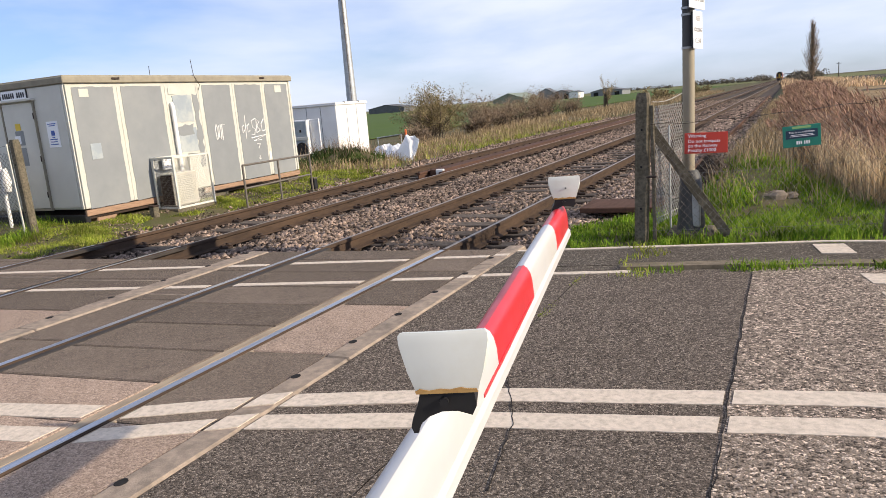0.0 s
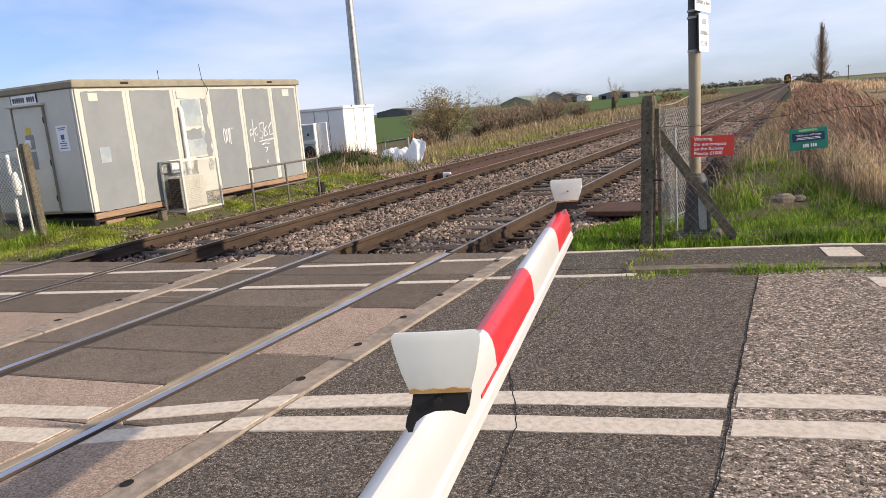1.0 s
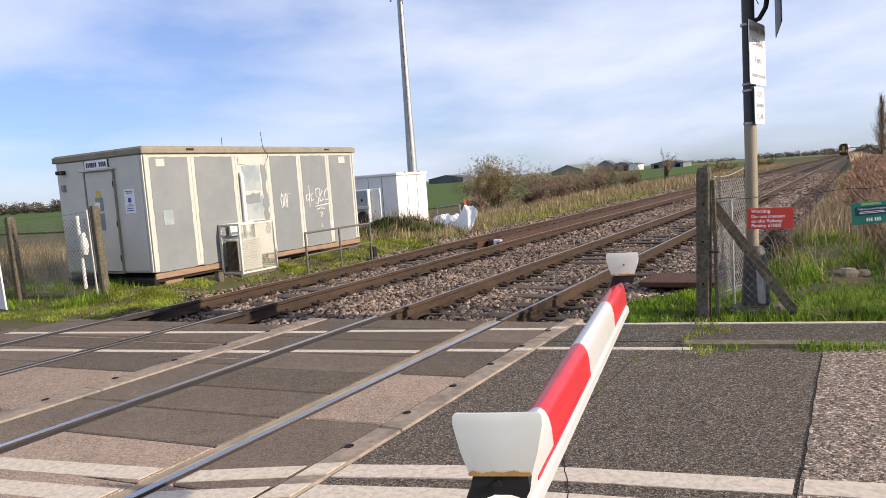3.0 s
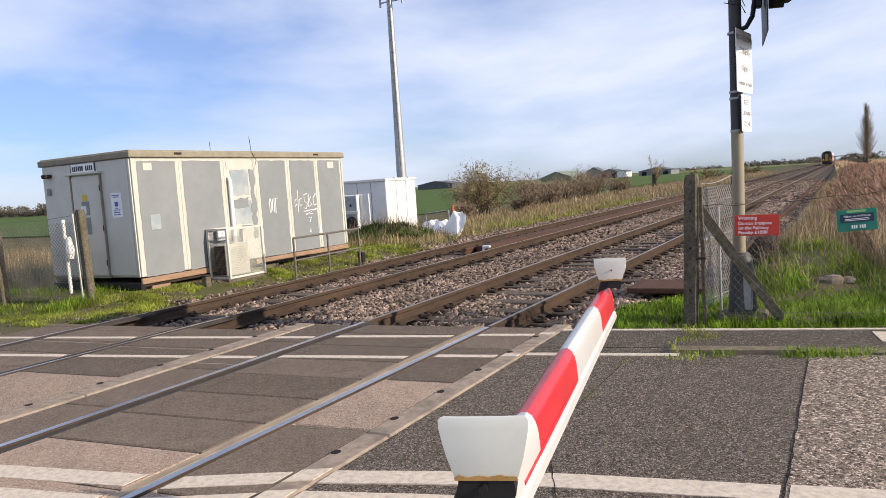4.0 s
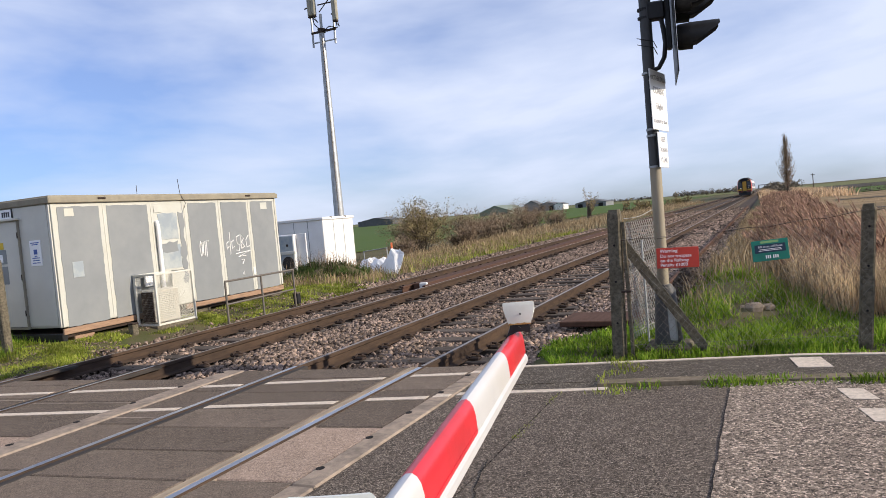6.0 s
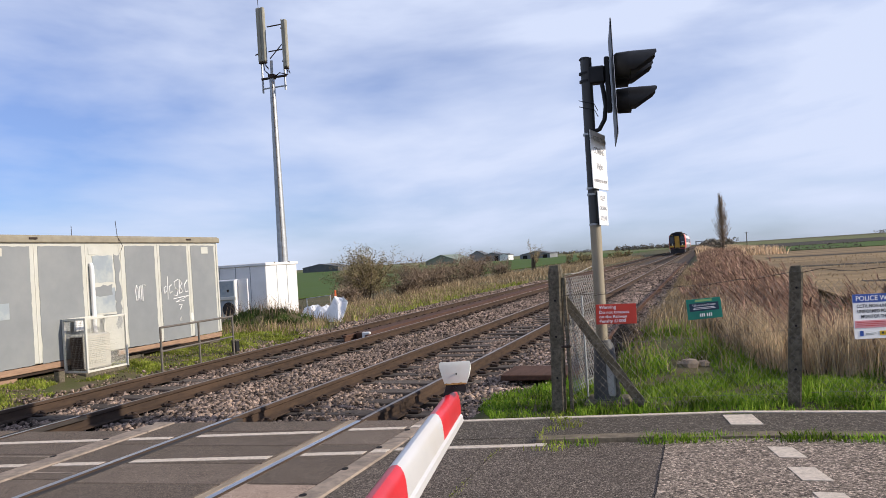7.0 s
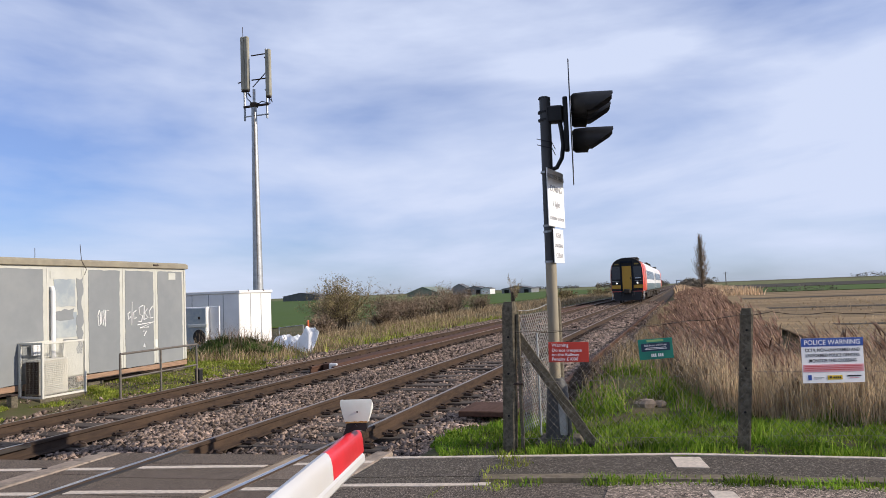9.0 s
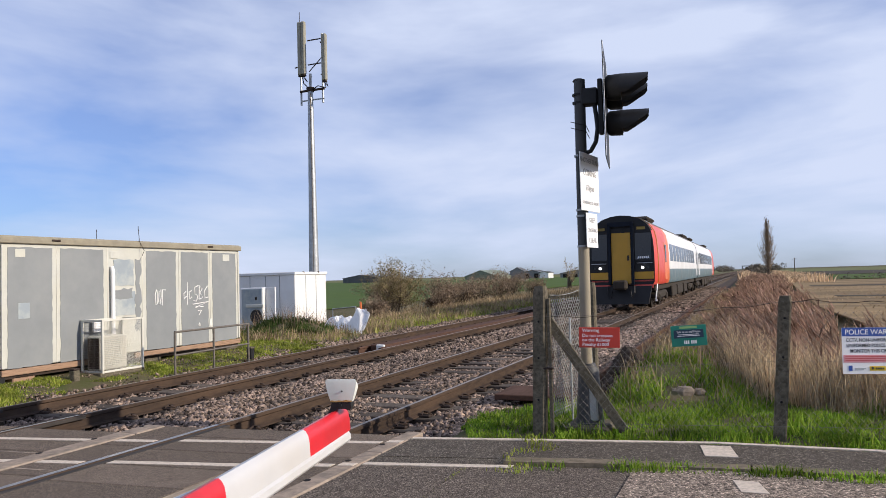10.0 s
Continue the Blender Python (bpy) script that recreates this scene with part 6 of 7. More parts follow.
# ---- vegetation ----
def tone(name, a, b, c, rough=0.75, trans=0.25):
    """Leaf or stem colour that differs from blade to blade between three tones."""
    m = bpy.data.materials.new(name)
    m.use_nodes = True
    nd, ln = m.node_tree.nodes, m.node_tree.links
    bs = nd["Principled BSDF"]
    g = nd.new("ShaderNodeNewGeometry")
    r = nd.new("ShaderNodeValToRGB")
    e = r.color_ramp.elements
    e[0].color, e[1].color = (*a, 1), (*c, 1)
    k = e.new(0.5)
    k.color = (*b, 1)
    ln.new(g.outputs["Random Per Island"], r.inputs["Fac"])
    co = nd.new("ShaderNodeTexCoord")
    nz = nd.new("ShaderNodeTexNoise")
    nz.inputs["Scale"].default_value, nz.inputs["Detail"].default_value = 2.2, 4
    ln.new(co.outputs["Object"], nz.inputs["Vector"])
    mr = nd.new("ShaderNodeMapRange")
    mr.inputs["From Min"].default_value, mr.inputs["From Max"].default_value = 0.3, 0.7
    mr.inputs["To Min"].default_value, mr.inputs["To Max"].default_value = 0.35, 1.5
    ln.new(nz.outputs["Fac"], mr.inputs["Value"])
    mx = nd.new("ShaderNodeVectorMath")
    mx.operation = "SCALE"
    ln.new(r.outputs["Color"], mx.inputs[0])
    ln.new(mr.outputs["Result"], mx.inputs["Scale"])
    ln.new(mx.outputs["Vector"], bs.inputs["Base Color"])
    bs.inputs["Roughness"].default_value = rough
    bs.inputs["Specular IOR Level"].default_value = 0.25
    if trans:
        tr_ = nd.new("ShaderNodeBsdfTranslucent")
        ln.new(mx.outputs["Vector"], tr_.inputs["Color"])
        ms = nd.new("ShaderNodeMixShader")
        ms.inputs["Fac"].default_value = trans
        ln.new(bs.outputs["BSDF"], ms.inputs[1])
        ln.new(tr_.outputs["BSDF"], ms.inputs[2])
        ln.new(ms.outputs["Shader"], nd["Material Output"].inputs["Surface"])
    return m


M_GRASS = tone("fresh_grass", (0.075, 0.16, 0.01), (0.18, 0.3, 0.02), (0.34, 0.42, 0.06), trans=0.42)
M_GRASS2 = tone("short_verge_grass", (0.14, 0.19, 0.022), (0.25, 0.3, 0.035), (0.42, 0.42, 0.1), trans=0.4)
M_HEAP = tone("dark_weeds", (0.035, 0.07, 0.015), (0.07, 0.115, 0.025), (0.14, 0.15, 0.05), trans=0.3)
M_STRAW = tone("straw", (0.2, 0.14, 0.075), (0.34, 0.25, 0.14), (0.46, 0.36, 0.22))
M_PALE = tone("pale_straw", (0.4, 0.29, 0.17), (0.62, 0.47, 0.29), (0.8, 0.64, 0.42), trans=0.45)
M_STUBT = tone("stubble_straw", (0.22, 0.155, 0.085), (0.36, 0.26, 0.15), (0.48, 0.36, 0.22))
M_REED = tone("reed_stem", (0.3, 0.2, 0.12), (0.58, 0.41, 0.25), (0.84, 0.64, 0.42), trans=0.45)
M_PLUME = tone("reed_plume", (0.15, 0.085, 0.06), (0.29, 0.18, 0.128), (0.44, 0.29, 0.21), trans=0.4)
M_TWIG = tone("twig", (0.15, 0.105, 0.068), (0.25, 0.18, 0.12), (0.37, 0.28, 0.19), trans=0)
M_BUD = tone("olive_leaf", (0.16, 0.135, 0.06), (0.26, 0.21, 0.1), (0.38, 0.31, 0.16))
M_BARK = mat("bark", (0.11, 0.09, 0.07), (0.07, 0.057, 0.045), 14, 0.9, 0.6, 30, stretch=(1, 1, 0.3))
M_FAR = tone("far_wood", (0.1, 0.085, 0.065), (0.14, 0.12, 0.09), (0.19, 0.165, 0.125), trans=0)


def blades(x, y, z, h, w, lean, wind=(0, 0), curl=0.35):
    """Bent tapering blades, five corners each."""
    n = len(x)
    az = RNG.uniform(0, 2 * np.pi, n)
    la = RNG.uniform(0, 2 * np.pi, n)
    l_ = RNG.uniform(0, lean, n) * h
    tx, ty = np.cos(la) * l_ + wind[0] * h, np.sin(la) * l_ + wind[1] * h
    sx, sy = np.cos(az) * w / 2, np.sin(az) * w / 2
    P = np.empty((n, 5, 3))
    P[:, 0] = np.stack([x - sx, y - sy, z], -1)
    P[:, 1] = np.stack([x + sx, y + sy, z], -1)
    mx, my, mz = x + tx * curl, y + ty * curl, z + h * 0.55
    P[:, 2] = np.stack([mx - sx * 0.8, my - sy * 0.8, mz], -1)
    P[:, 3] = np.stack([mx + sx * 0.8, my + sy * 0.8, mz], -1)
    P[:, 4] = np.stack([x + tx, y + ty, z + h * np.sqrt(np.maximum(0.3, 1 - (l_ / np.maximum(h, 1e-6)) ** 2 * 0.6))], -1)
    f = np.array([(0, 1, 3), (0, 3, 2), (2, 3, 4)])
    F = (f[None] + (np.arange(n) * 5)[:, None, None]).reshape(-1, 3)
    return P.reshape(-1, 3), F


def scatter(n, xr, yr, keep):
    x, y = RNG.uniform(*xr, n), RNG.uniform(*yr, n)
    k = keep(x, y)
    return x[k], y[k]


def patchy(x, y, s, lo):
    """Keeps more where slow waves are high, for tufts and bare places."""
    v = np.sin(x * s + 1.3 * np.sin(y * s * 0.7)) * np.sin(y * s * 1.1 + 1.7 * np.sin(x * s * 0.6))
    return v + RNG.uniform(-0.8, 0.8, len(x)) > lo


def line_y(x, v):
    return (v + x * SU) / CU - np.maximum(0.0, x - 4.2) * 0.16


def clump(x, y, s):
    """Slow waves folded together: 0 between tussocks, 1 on them."""
    a = np.sin(x * s + 1.9 * np.sin(y * s * 0.63 + 0.5)) + np.sin(y * s * 1.21 + 2.3 * np.sin(x * s * 0.47)) + 0.7 * np.sin(x * s * 2.1 - y * s * 1.7)
    return np.clip(0.5 + a * 0.24, 0, 1)


def grass(name, n, xr, yr, keep, h0, h1, w, lean, material, label, dz=0.0, zf=None):
    x, y = scatter(n, xr, yr, keep)
    cl = clump(x, y, 5.0)
    k = RNG.uniform(0, 1, len(x)) < 0.25 + cl
    x, y, cl = x[k], y[k], cl[k]
    h = RNG.uniform(h0, h1, len(x)) * (0.45 + 0.95 * cl) * (0.75 + 0.5 * np.abs(np.sin(x * 2.3 + y * 1.1) * np.sin(y * 1.9 - x)))
    v, f = blades(x, y, (zf or ground_z)(x, y) + dz, h, np.full(len(x), w), lean)
    return stuff(name, v, f, material, label, "grass")


verge = lambda x, y: (y > line_y(x, 6.16)) & (y < 9.9 + 0.35 * np.sin(x * 2.1) - 0.2 * (x - 4) + 3.8 * (x < 4.0) + 1.2 * ((x >= 4.0) & (x < 4.5))) & (x > 1.75 + 0.25 * np.sin(y * 3)) & ((x > 2.85) | (y < 8.7)) & (np.hypot((x - 3.78) / 1.5, y - 9.26) > 0.17)
grass("verge_grass", 120000, (1.7, 9.0), (6.7, 13.5), verge, 0.03, 0.105, 0.011, 1.2, M_GRASS, "lush bright green grass on the verge behind the footway")
grass("verge_grass", 9000, (2.3, 9.0), (7.2, 10.4), lambda x, y: verge(x, y) & patchy(x, y, 3.0, 0.45), 0.1, 0.22, 0.011, 1.1, M_GRASS, "taller green grass tufts round the fence")
grass("dry_grass", 9000, (2.75, 9.0), (8.6, 14.0), lambda x, y: (y > 8.8 + 0.1 * np.sin(3 * x)) & patchy(x, y, 2.0, 0.1), 0.12, 0.4, 0.008, 1.0, M_STRAW, "dead straw between the green grass and the reeds")
kerbz = lambda x, y: np.full(len(x), 0.0)
grass("kerb_weeds", 26000, (2.7, 9.5), (5.6, 6.8), lambda x, y: (y > line_y(x, 5.1)) & (y < line_y(x, 5.33)) & patchy(x, y * 0.2, 5.0, 0.45 - 0.75 * (((x > 3.5) & (x < 4.2)) | (x > 4.4)) - 0.4 * ((np.abs(x - 2.8) < 0.08) | (np.abs(x - 3.1) < 0.06)) + 0.5 * (x < 3.45)), 0.015, 0.075, 0.008, 1.3, M_GRASS, "weeds growing along the kerb", zf=kerbz)
grass("kerb_weeds", 9000, (4.3, 8.0), (5.9, 6.9), lambda x, y: (y > line_y(x, 5.12)) & (y < line_y(x, 5.3)), 0.03, 0.1, 0.01, 1.3, M_GRASS, "thick weeds along the far kerb", zf=kerbz)
grass("footway_weeds", 1500, (2.5, 3.4), (5.6, 6.8), lambda x, y: np.abs(x - 2.75 - 0.1 * np.sin(y * 9)) < 0.09 + 0.05 * np.sin(y * 7), 0.015, 0.06, 0.008, 0.9, M_GRASS2, "weeds in a footway crack", zf=lambda x, y: np.full(len(x), 0.03))
grass("joint_weeds", 700, (2.38, 2.44), (4.6, 5.75), lambda x, y: patchy(x, y, 3, 0.0), 0.005, 0.025, 0.006, 0.9, M_GRASS2, "moss in an asphalt joint", zf=lambda x, y: np.full(len(x), -0.01))
left_keep = lambda x, y: (y > line_y(x, 6.25)) & (x < -5.15 - 0.25 * np.abs(np.sin(y * 1.3)) - 0.0 * y) & ~((x > -9.0) & (x < -6.45) & (y > 8.2) & (y < 14.2)) & ~((x > -6.55) & (x < -5.85) & (y > 9.1) & (y < 10.5))
apron = lambda x, y: ~((x > -5.75 + 0.15 * np.sin(y * 4)) & (y > 8.6) & (y < 10.3))
grass("short_grass", 100000, (-7.6, -5.1), (6.0, 16.5), lambda x, y: left_keep(x, y) & apron(x, y) & patchy(x, y, 2.2, -0.4), 0.012, 0.06, 0.012, 1.0, M_GRASS2, "short mown grass between hut and track")
grass("long_grass", 9000, (-14.0, -6.6), (6.6, 8.3), lambda x, y: patchy(x, y, 3.0, -0.1), 0.05, 0.16, 0.011, 0.9, M_GRASS, "longer grass round the fence by the hut")
grass("dry_grass", 12000, (-26, -8.8), (7.8, 24), lambda x, y: ~((x > -9.0) & (y < 14.2)) & (x < -9.0) & patchy(x, y, 1.0, -0.2), 0.2, 0.6, 0.013, 0.7, M_STRAW, "dry field-edge grass behind the hut fence")
bank = lambda x, y: (x < -5.75 - 0.02 * (y - 16)) & (x > -10.5 - 0.02 * (y - 16))
grass("bank_grass", 26000, (-11.5, -5.6), (15.5, 40), lambda x, y: bank(x, y) & patchy(x, y, 0.9, -0.5), 0.1, 0.36, 0.016, 0.8, M_STRAW, "pale dry grass along the far track")
grass("bank_grass", 16000, (-9.5, -5.4), (14.3, 42), lambda x, y: patchy(x, y, 1.1, -0.2) & (x < -5.6), 0.08, 0.24, 0.016, 0.8, M_GRASS2, "green grass along the far track")
grass("bank_grass", 16000, (-16, -5.6), (40, 130), lambda x, y: x < -5.7, 0.2, 0.55, 0.035, 0.8, M_STRAW, "dry grass bank in the distance")
heapz = lambda x, y: -0.1 + 0.44 * np.exp(-(((x + 8.2) / 1.0) ** 2 + ((y - 18.3) / 0.8) ** 2))
grass("heap_weeds", 18000, (-9.8, -6.7), (17.0, 19.8), lambda x, y: (np.hypot((x + 8.2) / 1.45, (y - 18.4) / 1.2) < 1) & patchy(x, y, 2.6, -0.4), 0.08, 0.28, 0.022, 1.0, M_HEAP, "weeds on the spoil heap", zf=heapz)
grass("heap_weeds", 900, (-9.2, -7.2), (17.8, 19.6), lambda x, y: patchy(x, y, 3, -0.1), 0.25, 0.65, 0.012, 0.7, M_TWIG, "dead stalks on the spoil heap", zf=heapz)

x, y = scatter(9000, (2.75, 4.2), (10.5, 45), lambda x, y: x > 3.05 + 0.2 * np.sin(y * 1.1))
v, f = blades(x, y, ground_z(x, y), RNG.uniform(0.12, 0.5, len(x)) * (0.6 + 0.5 * sstep(2.8, 3.6, x)), np.full(len(x), 0.011), 1.0)
stuff("bank_grass", v, f, M_STRAW, "dead straw between the ballast and the reeds", "grass")

# reeds in the ditch
reed_keep = lambda x, y: (x > 3.7 + 0.25 * np.sin(y * 0.9) + 0.9 * np.clip((15.0 - y) / 5.0, 0, 1)) & (y > 10.0 - 0.22 * (x - 4) + 0.25 * np.sin(x * 3)) & ((x < 5.7 + 0.028 * (y - 14) + 0.3 * np.sin(y * 0.5)) | (y < 13.6 + 0.4 * np.sin(x * 2.2))) & (x < 10.5)


def reed_h(x, y, n):
    top = 0.08 + 0.48 * sstep(3.5, 5.0, x) + 0.07 * np.sin(x * 1.7 + y * 0.6) - 0.08 * sstep(5.0, 6.5, x)
    top = top - 0.3 * sstep(12.0, 10.0, y)
    return np.maximum(0.35, top - ground_z(x, y) + RNG.normal(0, 0.13, n) + 0.13 * np.sin(x * 5.3 + 2 * np.sin(y * 1.9)) * np.sin(y * 2.7 + x))


for n, yr, w in ((15000, (9.0, 17), 0.010), (12000, (17, 38), 0.016), (11000, (38, 110), 0.028)):
    x, y = scatter(n, (3.0, 11.0), yr, reed_keep)
    cl = clump(x, y, 2.6)
    k = RNG.uniform(0, 1, len(x)) < 0.3 + cl
    x, y = x[k], y[k]
    h = reed_h(x, y, len(x)) * (0.72 + 0.4 * cl[k])
    g = ground_z(x, y)
    v, f = blades(x, y, g, h, np.full(len(x), w), 0.34, (-0.07, 0.0), 0.3)
    stuff("reeds", v, f, M_REED, "tall dry brown reeds filling the ditch", "reeds")
    lv, lf = [], []
    for rep in range(2):
        k = RNG.uniform(0, 1, len(x)) < 0.75
        fr = RNG.uniform(0.3, 0.8, k.sum())
        v, f = blades(x[k] - 0.05 * fr * h[k], y[k], g[k] + h[k] * fr, h[k] * RNG.uniform(0.16, 0.32, k.sum()), np.full(k.sum(), w * 1.7), 1.2, (-0.35, 0.0), 0.55)
        lf.append(f + sum(len(a) for a in lv))
        lv.append(v)
    stuff("reed_leaves", np.concatenate(lv), np.concatenate(lf), M_REED, "dry drooping reed leaves", "reeds")
    k = RNG.uniform(0, 1, len(x)) < 0.62 - 0.35 * ((x > 5.6) & (y < 15))
    xp, yp, hp_, gp = x[k], y[k], h[k], g[k]
    lv, lf = [], []
    for rep in range(4):
        v, f = blades(xp - 0.06 * hp_ + RNG.normal(0, 0.015, len(xp)), yp + RNG.normal(0, 0.015, len(xp)), gp + hp_ * RNG.uniform(0.84, 0.97, len(xp)), RNG.uniform(0.1, 0.24, len(xp)), np.full(len(xp), w * 2.2), 0.9, (-0.5, 0.0), 0.5)
        lf.append(f + sum(len(a) for a in lv))
        lv.append(v)
    stuff("reed_plumes", np.concatenate(lv), np.concatenate(lf), M_PLUME, "dark brown feathery reed heads", "reeds")
x, y = scatter(24000, (4.2, 11.0), (8.9, 13), lambda x, y: reed_keep(x, y + 0.7))
v, f = blades(x, y, ground_z(x, y), RNG.uniform(0.3, 0.8, len(x)), np.full(len(x), 0.009), 0.6)
stuff("dead_stems", v, f, M_PALE, "pale straw stems along the front of the reeds", "reeds")
x, y = scatter(5000, (3.2, 11.0), (9.6, 20), lambda x, y: reed_keep(x, y + 0.5))
v, f = blades(x, y, ground_z(x, y), RNG.uniform(0.3, 0.8, len(x)), np.full(len(x), 0.012), 1.6)
stuff("broken_reeds", v, f, M_STRAW, "bent and broken pale reed stems", "reeds")
x, y = RNG.uniform(8, 70, 16000), 13.8 + 62 * RNG.uniform(0, 1, 16000) ** 1.8
v, f = blades(x, y, np.full(len(x), -0.42), RNG.uniform(0.04, 0.12, len(x)) * (1 + 1.6 * (np.sin(y * 0.55) > 0.9)), np.full(len(x), 0.045), 1.6)
stuff("stubble", v, f, M_STUBT, "flattened dead stubble and weeds in the field", "stubble")
# low scrub on the right-hand bank further off
x, y = scatter(9000, (2.7, 14), (100, 330), lambda x, y: x > 3.0)
v, f = blades(x, y, ground_z(x, y) - 0.1, RNG.uniform(0.6, 1.5, len(x)), np.full(len(x), 0.14), 0.6)
stuff("far_reeds", v, f, M_REED, "brown reeds and scrub along the line in the distance", "reeds")


def shrub(name, at, h, r, stems, seed, label, category="bush", depth=4, leaves=900, leaf=0.03, thick=0.035, spread=1.0, up=0.5, material=None, leaf_mat=None):
    """Stems that fork several times into fine twigs, with small leaves near the ends."""
    rg = random.Random(seed)
    big, fine, ends = B(at), B(at), []
    o_ = Vector(at)

    def grow(p, d, length, rad, lv):
        pts, q = [p], p
        for k in range(3):
            d = (d + Vector((rg.gauss(0, 0.16), rg.gauss(0, 0.16), rg.gauss(0.06 * up, 0.1)))).normalized()
            q = q + d * length / 3
            pts.append(q)
        rs = [rad, rad * 0.85, rad * 0.7, rad * 0.55]
        (big if lv < 2 else fine).tube(pts, rs, 5 if lv < 2 else 3, False)
        if lv >= depth - 1:
            ends.extend(pts[1:])
        if lv < depth:
            for k in range(rg.randint(2, 3) + (1 if lv == 1 else 0)):
                s = pts[rg.randint(1, 3)]
                nd_ = (d + Vector((rg.gauss(0, 0.55 * spread), rg.gauss(0, 0.55 * spread), rg.gauss(0.1 * up, 0.4)))).normalized()
                grow(s, nd_, length * rg.uniform(0.5, 0.75), rad * 0.5, lv + 1)

    for k in range(stems):
        a = rg.uniform(0, 2 * math.pi)
        t_ = rg.uniform(0.15, 1.0) * spread
        d = Vector((math.cos(a) * t_ * r / h, math.sin(a) * t_ * r / h, 1.0)).normalized()
        grow(o_ + Vector((math.cos(a), math.sin(a), 0)) * r * 0.25 * rg.random(), d, h * rg.uniform(0.34, 0.5), thick * rg.uniform(0.6, 1.1), 0)
    th_ = thing(name, at, label, category)
    if big.v:
        tagged(part("stem", big, M_BARK, th_), kind="stuff")
    tagged(part("branchwork", fine, material or M_TWIG, th_), kind="stuff")
    if leaves and ends:
        E_ = np.array([tuple(e) for e in ends])
        c = E_[RNG.integers(0, len(E_), leaves)] + RNG.normal(0, 0.05 * h / 2, (leaves, 3))
        u = RNG.normal(size=(leaves, 3))
        u /= np.linalg.norm(u, axis=1)[:, None]
        w = np.cross(u, RNG.normal(size=(leaves, 3)))
        w /= np.linalg.norm(w, axis=1)[:, None]
        s = (leaf * RNG.uniform(0.6, 1.4, leaves))[:, None]
        V = np.stack([c - u * s, c + w * s * 0.5, c + u * s, c - w * s * 0.5], 1).reshape(-1, 3) - np.array(at)
        F = np.arange(len(V)).reshape(-1, 4)
        lf = new("foliage", big_mesh("foliage", V, F, leaf_mat or M_BUD))
        lf.parent = th_
        tagged(lf, "sparse olive leaves", kind="stuff")
    return th_


shrub("hawthorn_bush", (-12.1, 33.0, -0.35), 2.9, 1.8, 30, 11, "large bare hawthorn bush with sparse olive leaves", depth=5, leaves=12000, leaf=0.034, spread=1.2)
for i, (x, y, h, r) in enumerate(((-13.6, 35.5, 2.0, 1.4), (-12.9, 41.0, 2.0, 1.2), (-13.3, 45.0, 1.8, 1.4), (-13.8, 50.0, 2.0, 1.5), (-14.4, 56.0, 2.4, 1.7), (-15.0, 61.0, 2.4, 1.7), (-14.5, 67.0, 1.7, 1.5), (-13.8, 46.5, 1.5, 1.2), (-11.2, 36.5, 1.2, 1.0), (-11.8, 30.5, 1.0, 0.9))):
    shrub("bramble_bush", (x, y, -0.35), h * 1.16, r * 1.2, 34, 40 + i, "leafless brown hedge bush along the field edge", depth=4, leaves=4200, leaf=0.036, spread=1.3, thick=0.03, leaf_mat=M_TWIG)
for i, (x, y, h, r) in enumerate(((-11.5, 95.0, 2.2, 3.0), (-12.5, 110.0, 2.0, 3.0), (-10.5, 125.0, 2.0, 3.0), (-11.0, 145.0, 2.4, 3.4))):
    shrub("distant_bush", (x, y, -0.4), h, r, 12, 70 + i, "brown scrub beside the far track in the distance", depth=3, leaves=900, leaf=0.12, spread=1.4, thick=0.06)
shrub("pollard_tree", (-12.9, 75.0, -0.5), 3.7, 0.7, 3, 5, "small pruned tree with a tufted crown by the bank", "tree", depth=4, leaves=900, leaf=0.05, thick=0.1, spread=0.5, up=1.2)


def poplar():
    at = (7.9, 165.0, -0.6)
    rg = random.Random(9)
    t_ = thing("poplar_tree", at, "tall narrow leafless poplar standing beside the ditch", "tree")
    tk = B(at)
    tk.tube([(at[0], at[1], -0.7), (at[0] + 0.05, at[1], 3), (at[0] - 0.08, at[1], 7), (at[0], at[1], 11)], [0.26, 0.2, 0.12, 0.04], 8)
    part("trunk", tk, M_BARK, t_)
    cr = B(at)
    for k in range(340):
        z = rg.uniform(0.6, 9.6)
        a = rg.uniform(0, 2 * math.pi)
        reach = (2.0 * (math.sin(min(1.0, z / 2.6) * math.pi / 2) * (1 - max(0, z - 2.6) / 8.0)) + 0.2 * math.sin(z * 2.1 + a * 2)) * rg.uniform(0.3, 1.1)
        L = rg.uniform(1.7, 3.0)
        p = Vector((at[0], at[1], z))
        q1 = p + Vector((math.cos(a) * reach * 0.6, math.sin(a) * reach * 0.6, L * 0.4))
        q2 = p + Vector((math.cos(a) * reach, math.sin(a) * reach, L))
        cr.tube([p, q1, q2], [0.04, 0.026, 0.01], 3, False)
        for j in range(4):
            s = q1.lerp(q2, rg.random())
            cr.tube([s, s + Vector((rg.gauss(0, 0.2), rg.gauss(0, 0.2), rg.uniform(0.3, 0.75)))], [0.016, 0.007], 3, False)
    part("crown", cr, M_TWIG, t_)


poplar()


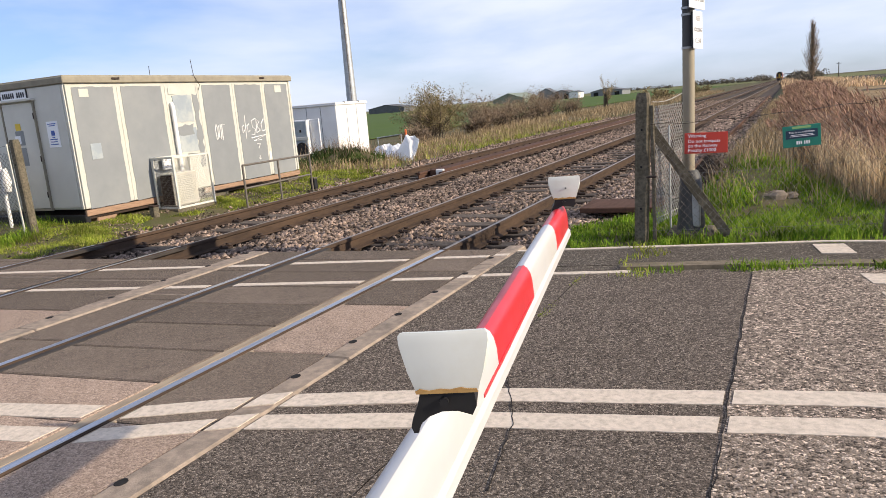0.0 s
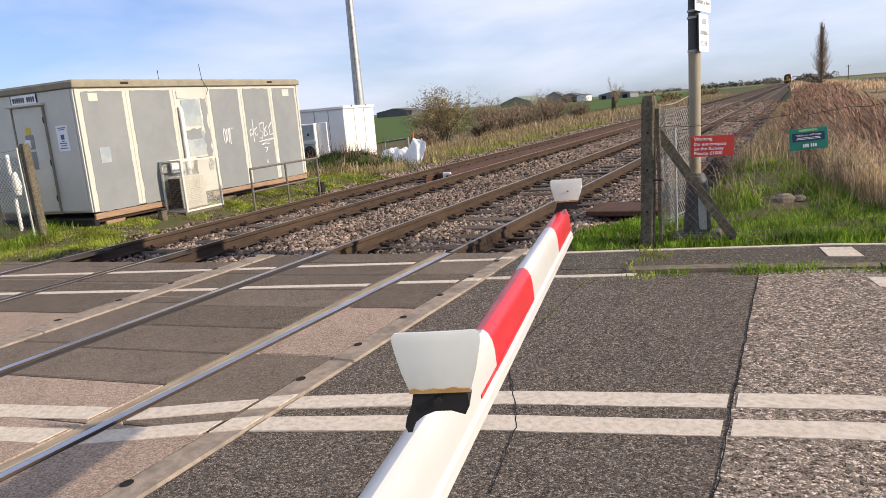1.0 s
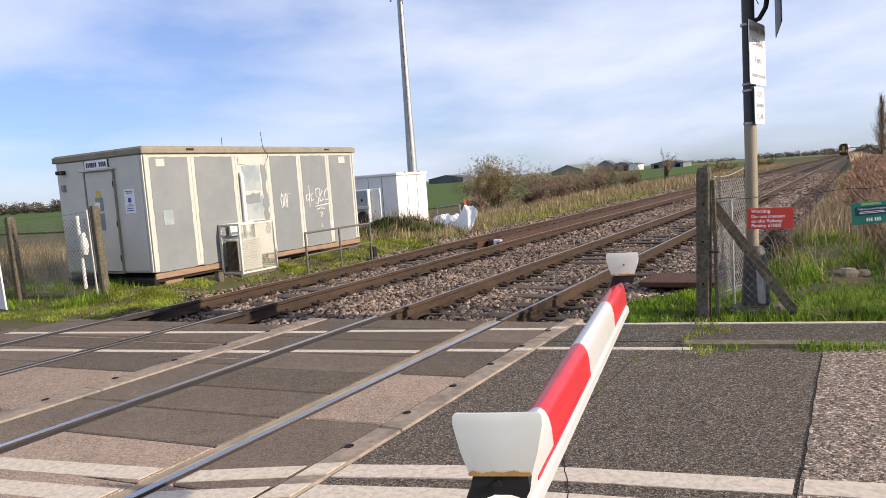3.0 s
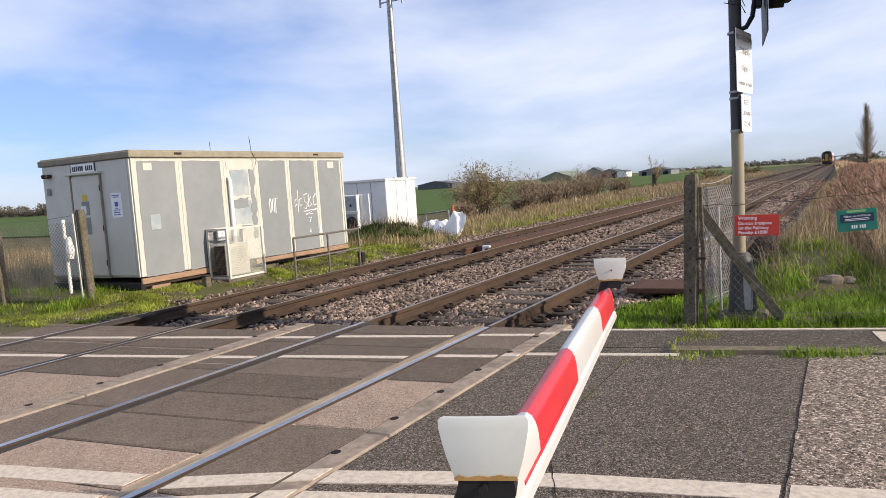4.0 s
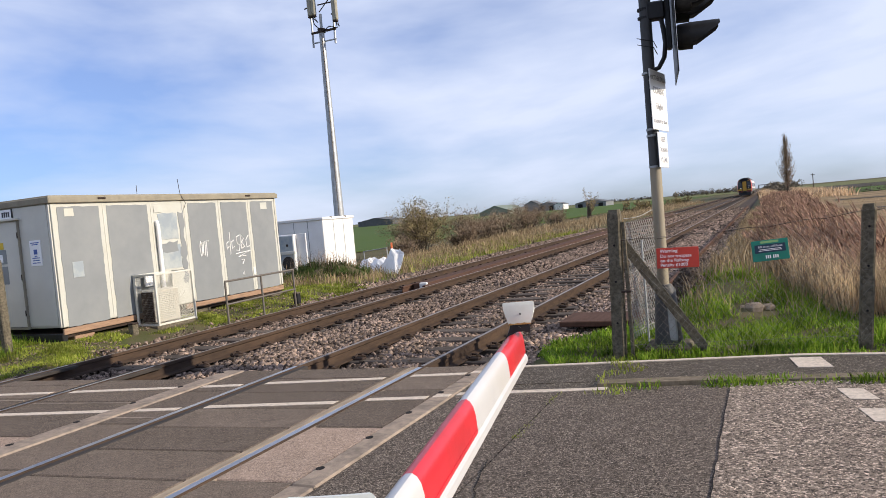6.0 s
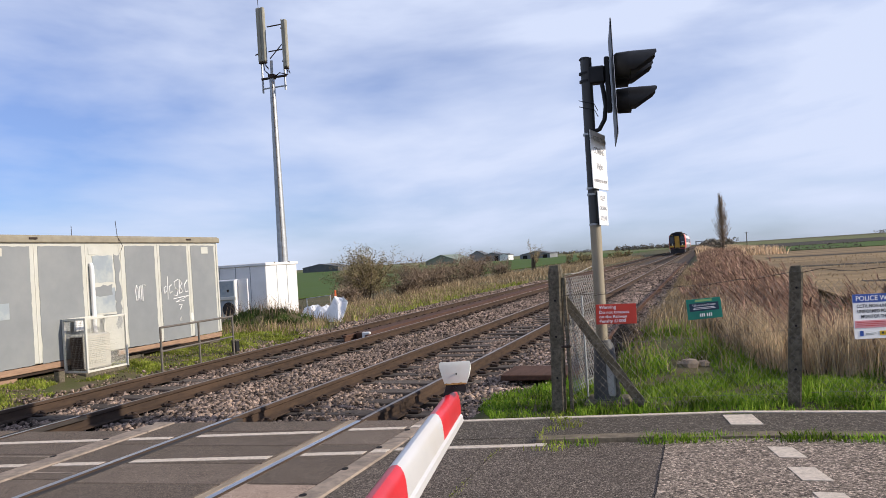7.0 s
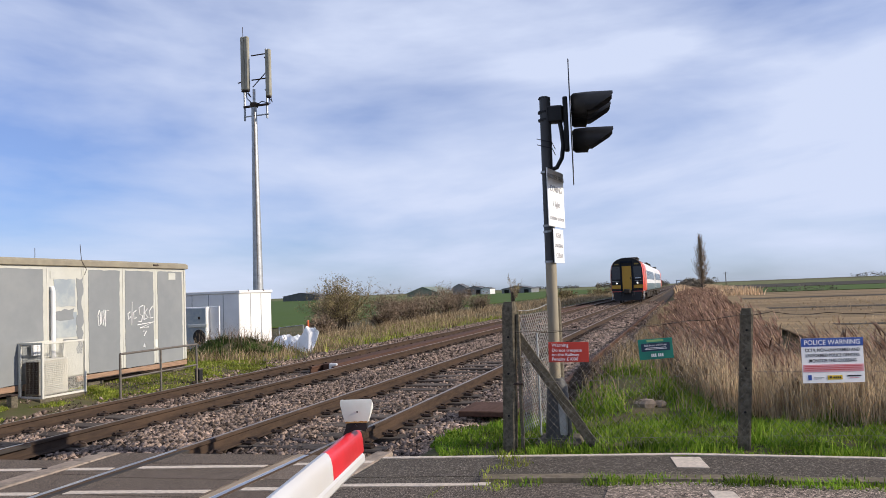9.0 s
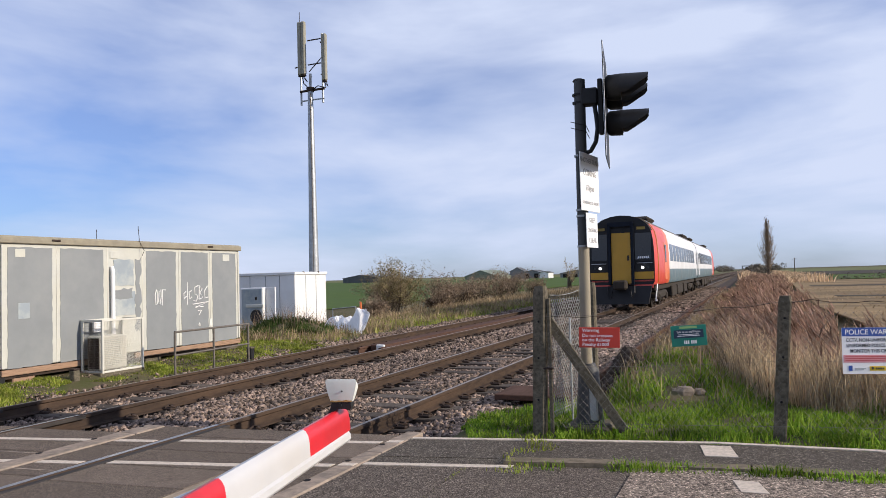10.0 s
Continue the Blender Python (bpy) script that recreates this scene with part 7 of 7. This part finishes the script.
def far_wood(name, x0, x1, y0, y1, hgt, n, label, size=1.0, zb=-0.4):
    """A belt of far trees: many small leaf scraps in overlapping uneven crowns."""
    m = max(3, int(math.hypot(x1 - x0, y1 - y0) / (hgt * 0.42)))
    cx = np.linspace(x0, x1, m) + RNG.normal(0, hgt * 0.2, m)
    cy = np.linspace(y0, y1, m) + RNG.normal(0, hgt * 0.4, m)
    ch = hgt * RNG.uniform(0.5, 1.15, m)
    i = RNG.integers(0, m, n)
    u = RNG.normal(size=(n, 3))
    u /= np.linalg.norm(u, axis=1)[:, None]
    rr = RNG.uniform(0.3, 1, n) ** 0.5
    c = np.stack([cx[i] + u[:, 0] * ch[i] * 0.55 * rr, cy[i] + u[:, 1] * ch[i] * 0.55 * rr, zb + ch[i] * (0.5 + 0.5 * u[:, 2] * rr)], -1)
    d = RNG.normal(0, size * hgt * 0.07, (n, 3, 3))
    stuff(name, (c[:, None] + d).reshape(-1, 3), np.arange(n * 3).reshape(-1, 3), M_FAR, label, "trees")


far_wood("far_trees", -420, -190, 210, 195, 5.5, 14000, "distant bare shelter belt across the wheat field")
far_wood("far_trees", -420, -300, 300, 420, 7, 5000, "distant bare trees at the field corner")
far_wood("far_trees", -75, -22, 700, 720, 5, 4500, "distant trees beside the railway")
far_wood("far_trees", -190, -120, 900, 900, 4.5, 3500, "distant trees on the horizon")
far_wood("far_trees", -16, -9, 560, 620, 4.5, 1800, "distant trees beside the far track")
far_wood("far_trees", 6, 20, 420, 470, 4.5, 2500, "distant round trees by the line")
far_wood("far_trees", 4, 7.5, 172, 195, 3.2, 3500, "dense brown scrub on the bank below the poplar", zb=-0.8)
far_wood("far_trees", 300, 900, 1500, 1500, 10, 5000, "faint tree line on the horizon")
far_wood("far_hedge", 10, 26, 118, 122, 1.2, 900, "low scrub at the end of the stubble", zb=-0.6)

# ---- far buildings ----
M_BARN = mat("green_barn", (0.19, 0.225, 0.165), (0.16, 0.19, 0.14), 0.5, 0.6)
M_SLATE = mat("barn_roof", (0.13, 0.135, 0.14), (0.1, 0.105, 0.11), 0.4, 0.7)
M_SHED = mat("shed_grey", (0.22, 0.23, 0.235), (0.18, 0.19, 0.195), 0.5, 0.7)


def barn(at, w, d, eave, ridge, wall, roof, label, doors=0):
    o = Vector(at)
    t_ = thing("barn", at, label, "barn")
    wl_ = B()
    wl_.loft([[Vector((x, y, z)) for x, z in ((-w / 2, 0), (w / 2, 0), (w / 2, eave), (0, ridge), (-w / 2, eave))] for y in (0, d)])
    part("wall", wl_, wall, t_)
    for s in (-1, 1):
        part("roof", B().loft([[Vector((x, y, z)) for x, z in ((0, ridge + 0.15), (s * (w / 2 + 0.3), eave - 0.05), (s * (w / 2 + 0.3), eave - 0.2), (0, ridge))] for y in (-0.3, d + 0.3)]), roof, t_)
    for k in range(doors):
        # near-black slab paints the shade of an open doorway
        part("door", B().box((-w / 2 + (k + 0.5) * w / doors, -0.05, eave * 0.42), (w / doors * 0.45, 0.12, eave * 0.8), ch=0.02), M_DARK, t_)


barn((-124, 350, -0.5), 17, 30, 2.0, 4.9, M_BARN, M_BARN, "green farm barn with a low gable")
barn((-96.5, 350, -0.6), 9, 14, 3.2, 4.4, M_SHED, M_SLATE, "grey farm shed with dark openings", 2)
barn((-90, 349, -0.6), 4.5, 10, 3.0, 3.6, M_WHITE, M_SLATE, "white rendered farm building")
barn((-75, 352, -0.8), 15, 20, 2.6, 3.9, M_SHED, M_SLATE, "long grey farm shed with a dark roof", 3)
barn((-195, 350, -0.5), 22, 14, 2.8, 4.4, M_SLATE, M_SLATE, "long dark low farm shed")
barn((-112, 375, -0.5), 8, 8, 4.0, 6.0, M_SHED, M_SLATE, "farmhouse behind the hedge")
single("farm_track", B().prism([(-92, 320), (-60, 200), (-58, 200), (-89, 320)], -0.42, -0.36), M_BEAM, "pale farm track through the field", "track", "structure")
ep = thing("electricity_pole", (18.6, 280, -0.6), "lone wooden electricity pole in the fields", "pole")
part("shaft", B((18.6, 280, -0.6)).cyl((18.6, 280, -0.9), (18.6, 280, 4.8), 0.16, 0.12, 8), M_BARK, ep)
part("crossarm", B((18.6, 280, -0.6)).box((18.6, 280, 4.4), (1.4, 0.14, 0.14), ch=0.02), M_BARK, ep)
bd = thing("overbridge", (0.5, 900, -0.4), "pale concrete overbridge far down the line", "bridge")
part("deck", B((0.5, 900, -0.4)).box((0.5, 900, 4.6), (11, 6, 0.9), ch=0.1), M_SHED, bd)
for x in (-4.4, 5.4):
    part("abutment", B((0.5, 900, -0.4)).box((x, 900, 1.8), (1.2, 6, 4.8), ch=0.1), M_SHED, bd)


def motions():
    walk(train, [(t, pose(-0.15, y, 0)) for t, y in ((0.0, 358.0), (2.5, 275.5), (5.0, 193.0), (7.5, 111.0), (9.0, 61.0), (10.0, 29.3))])


motions()
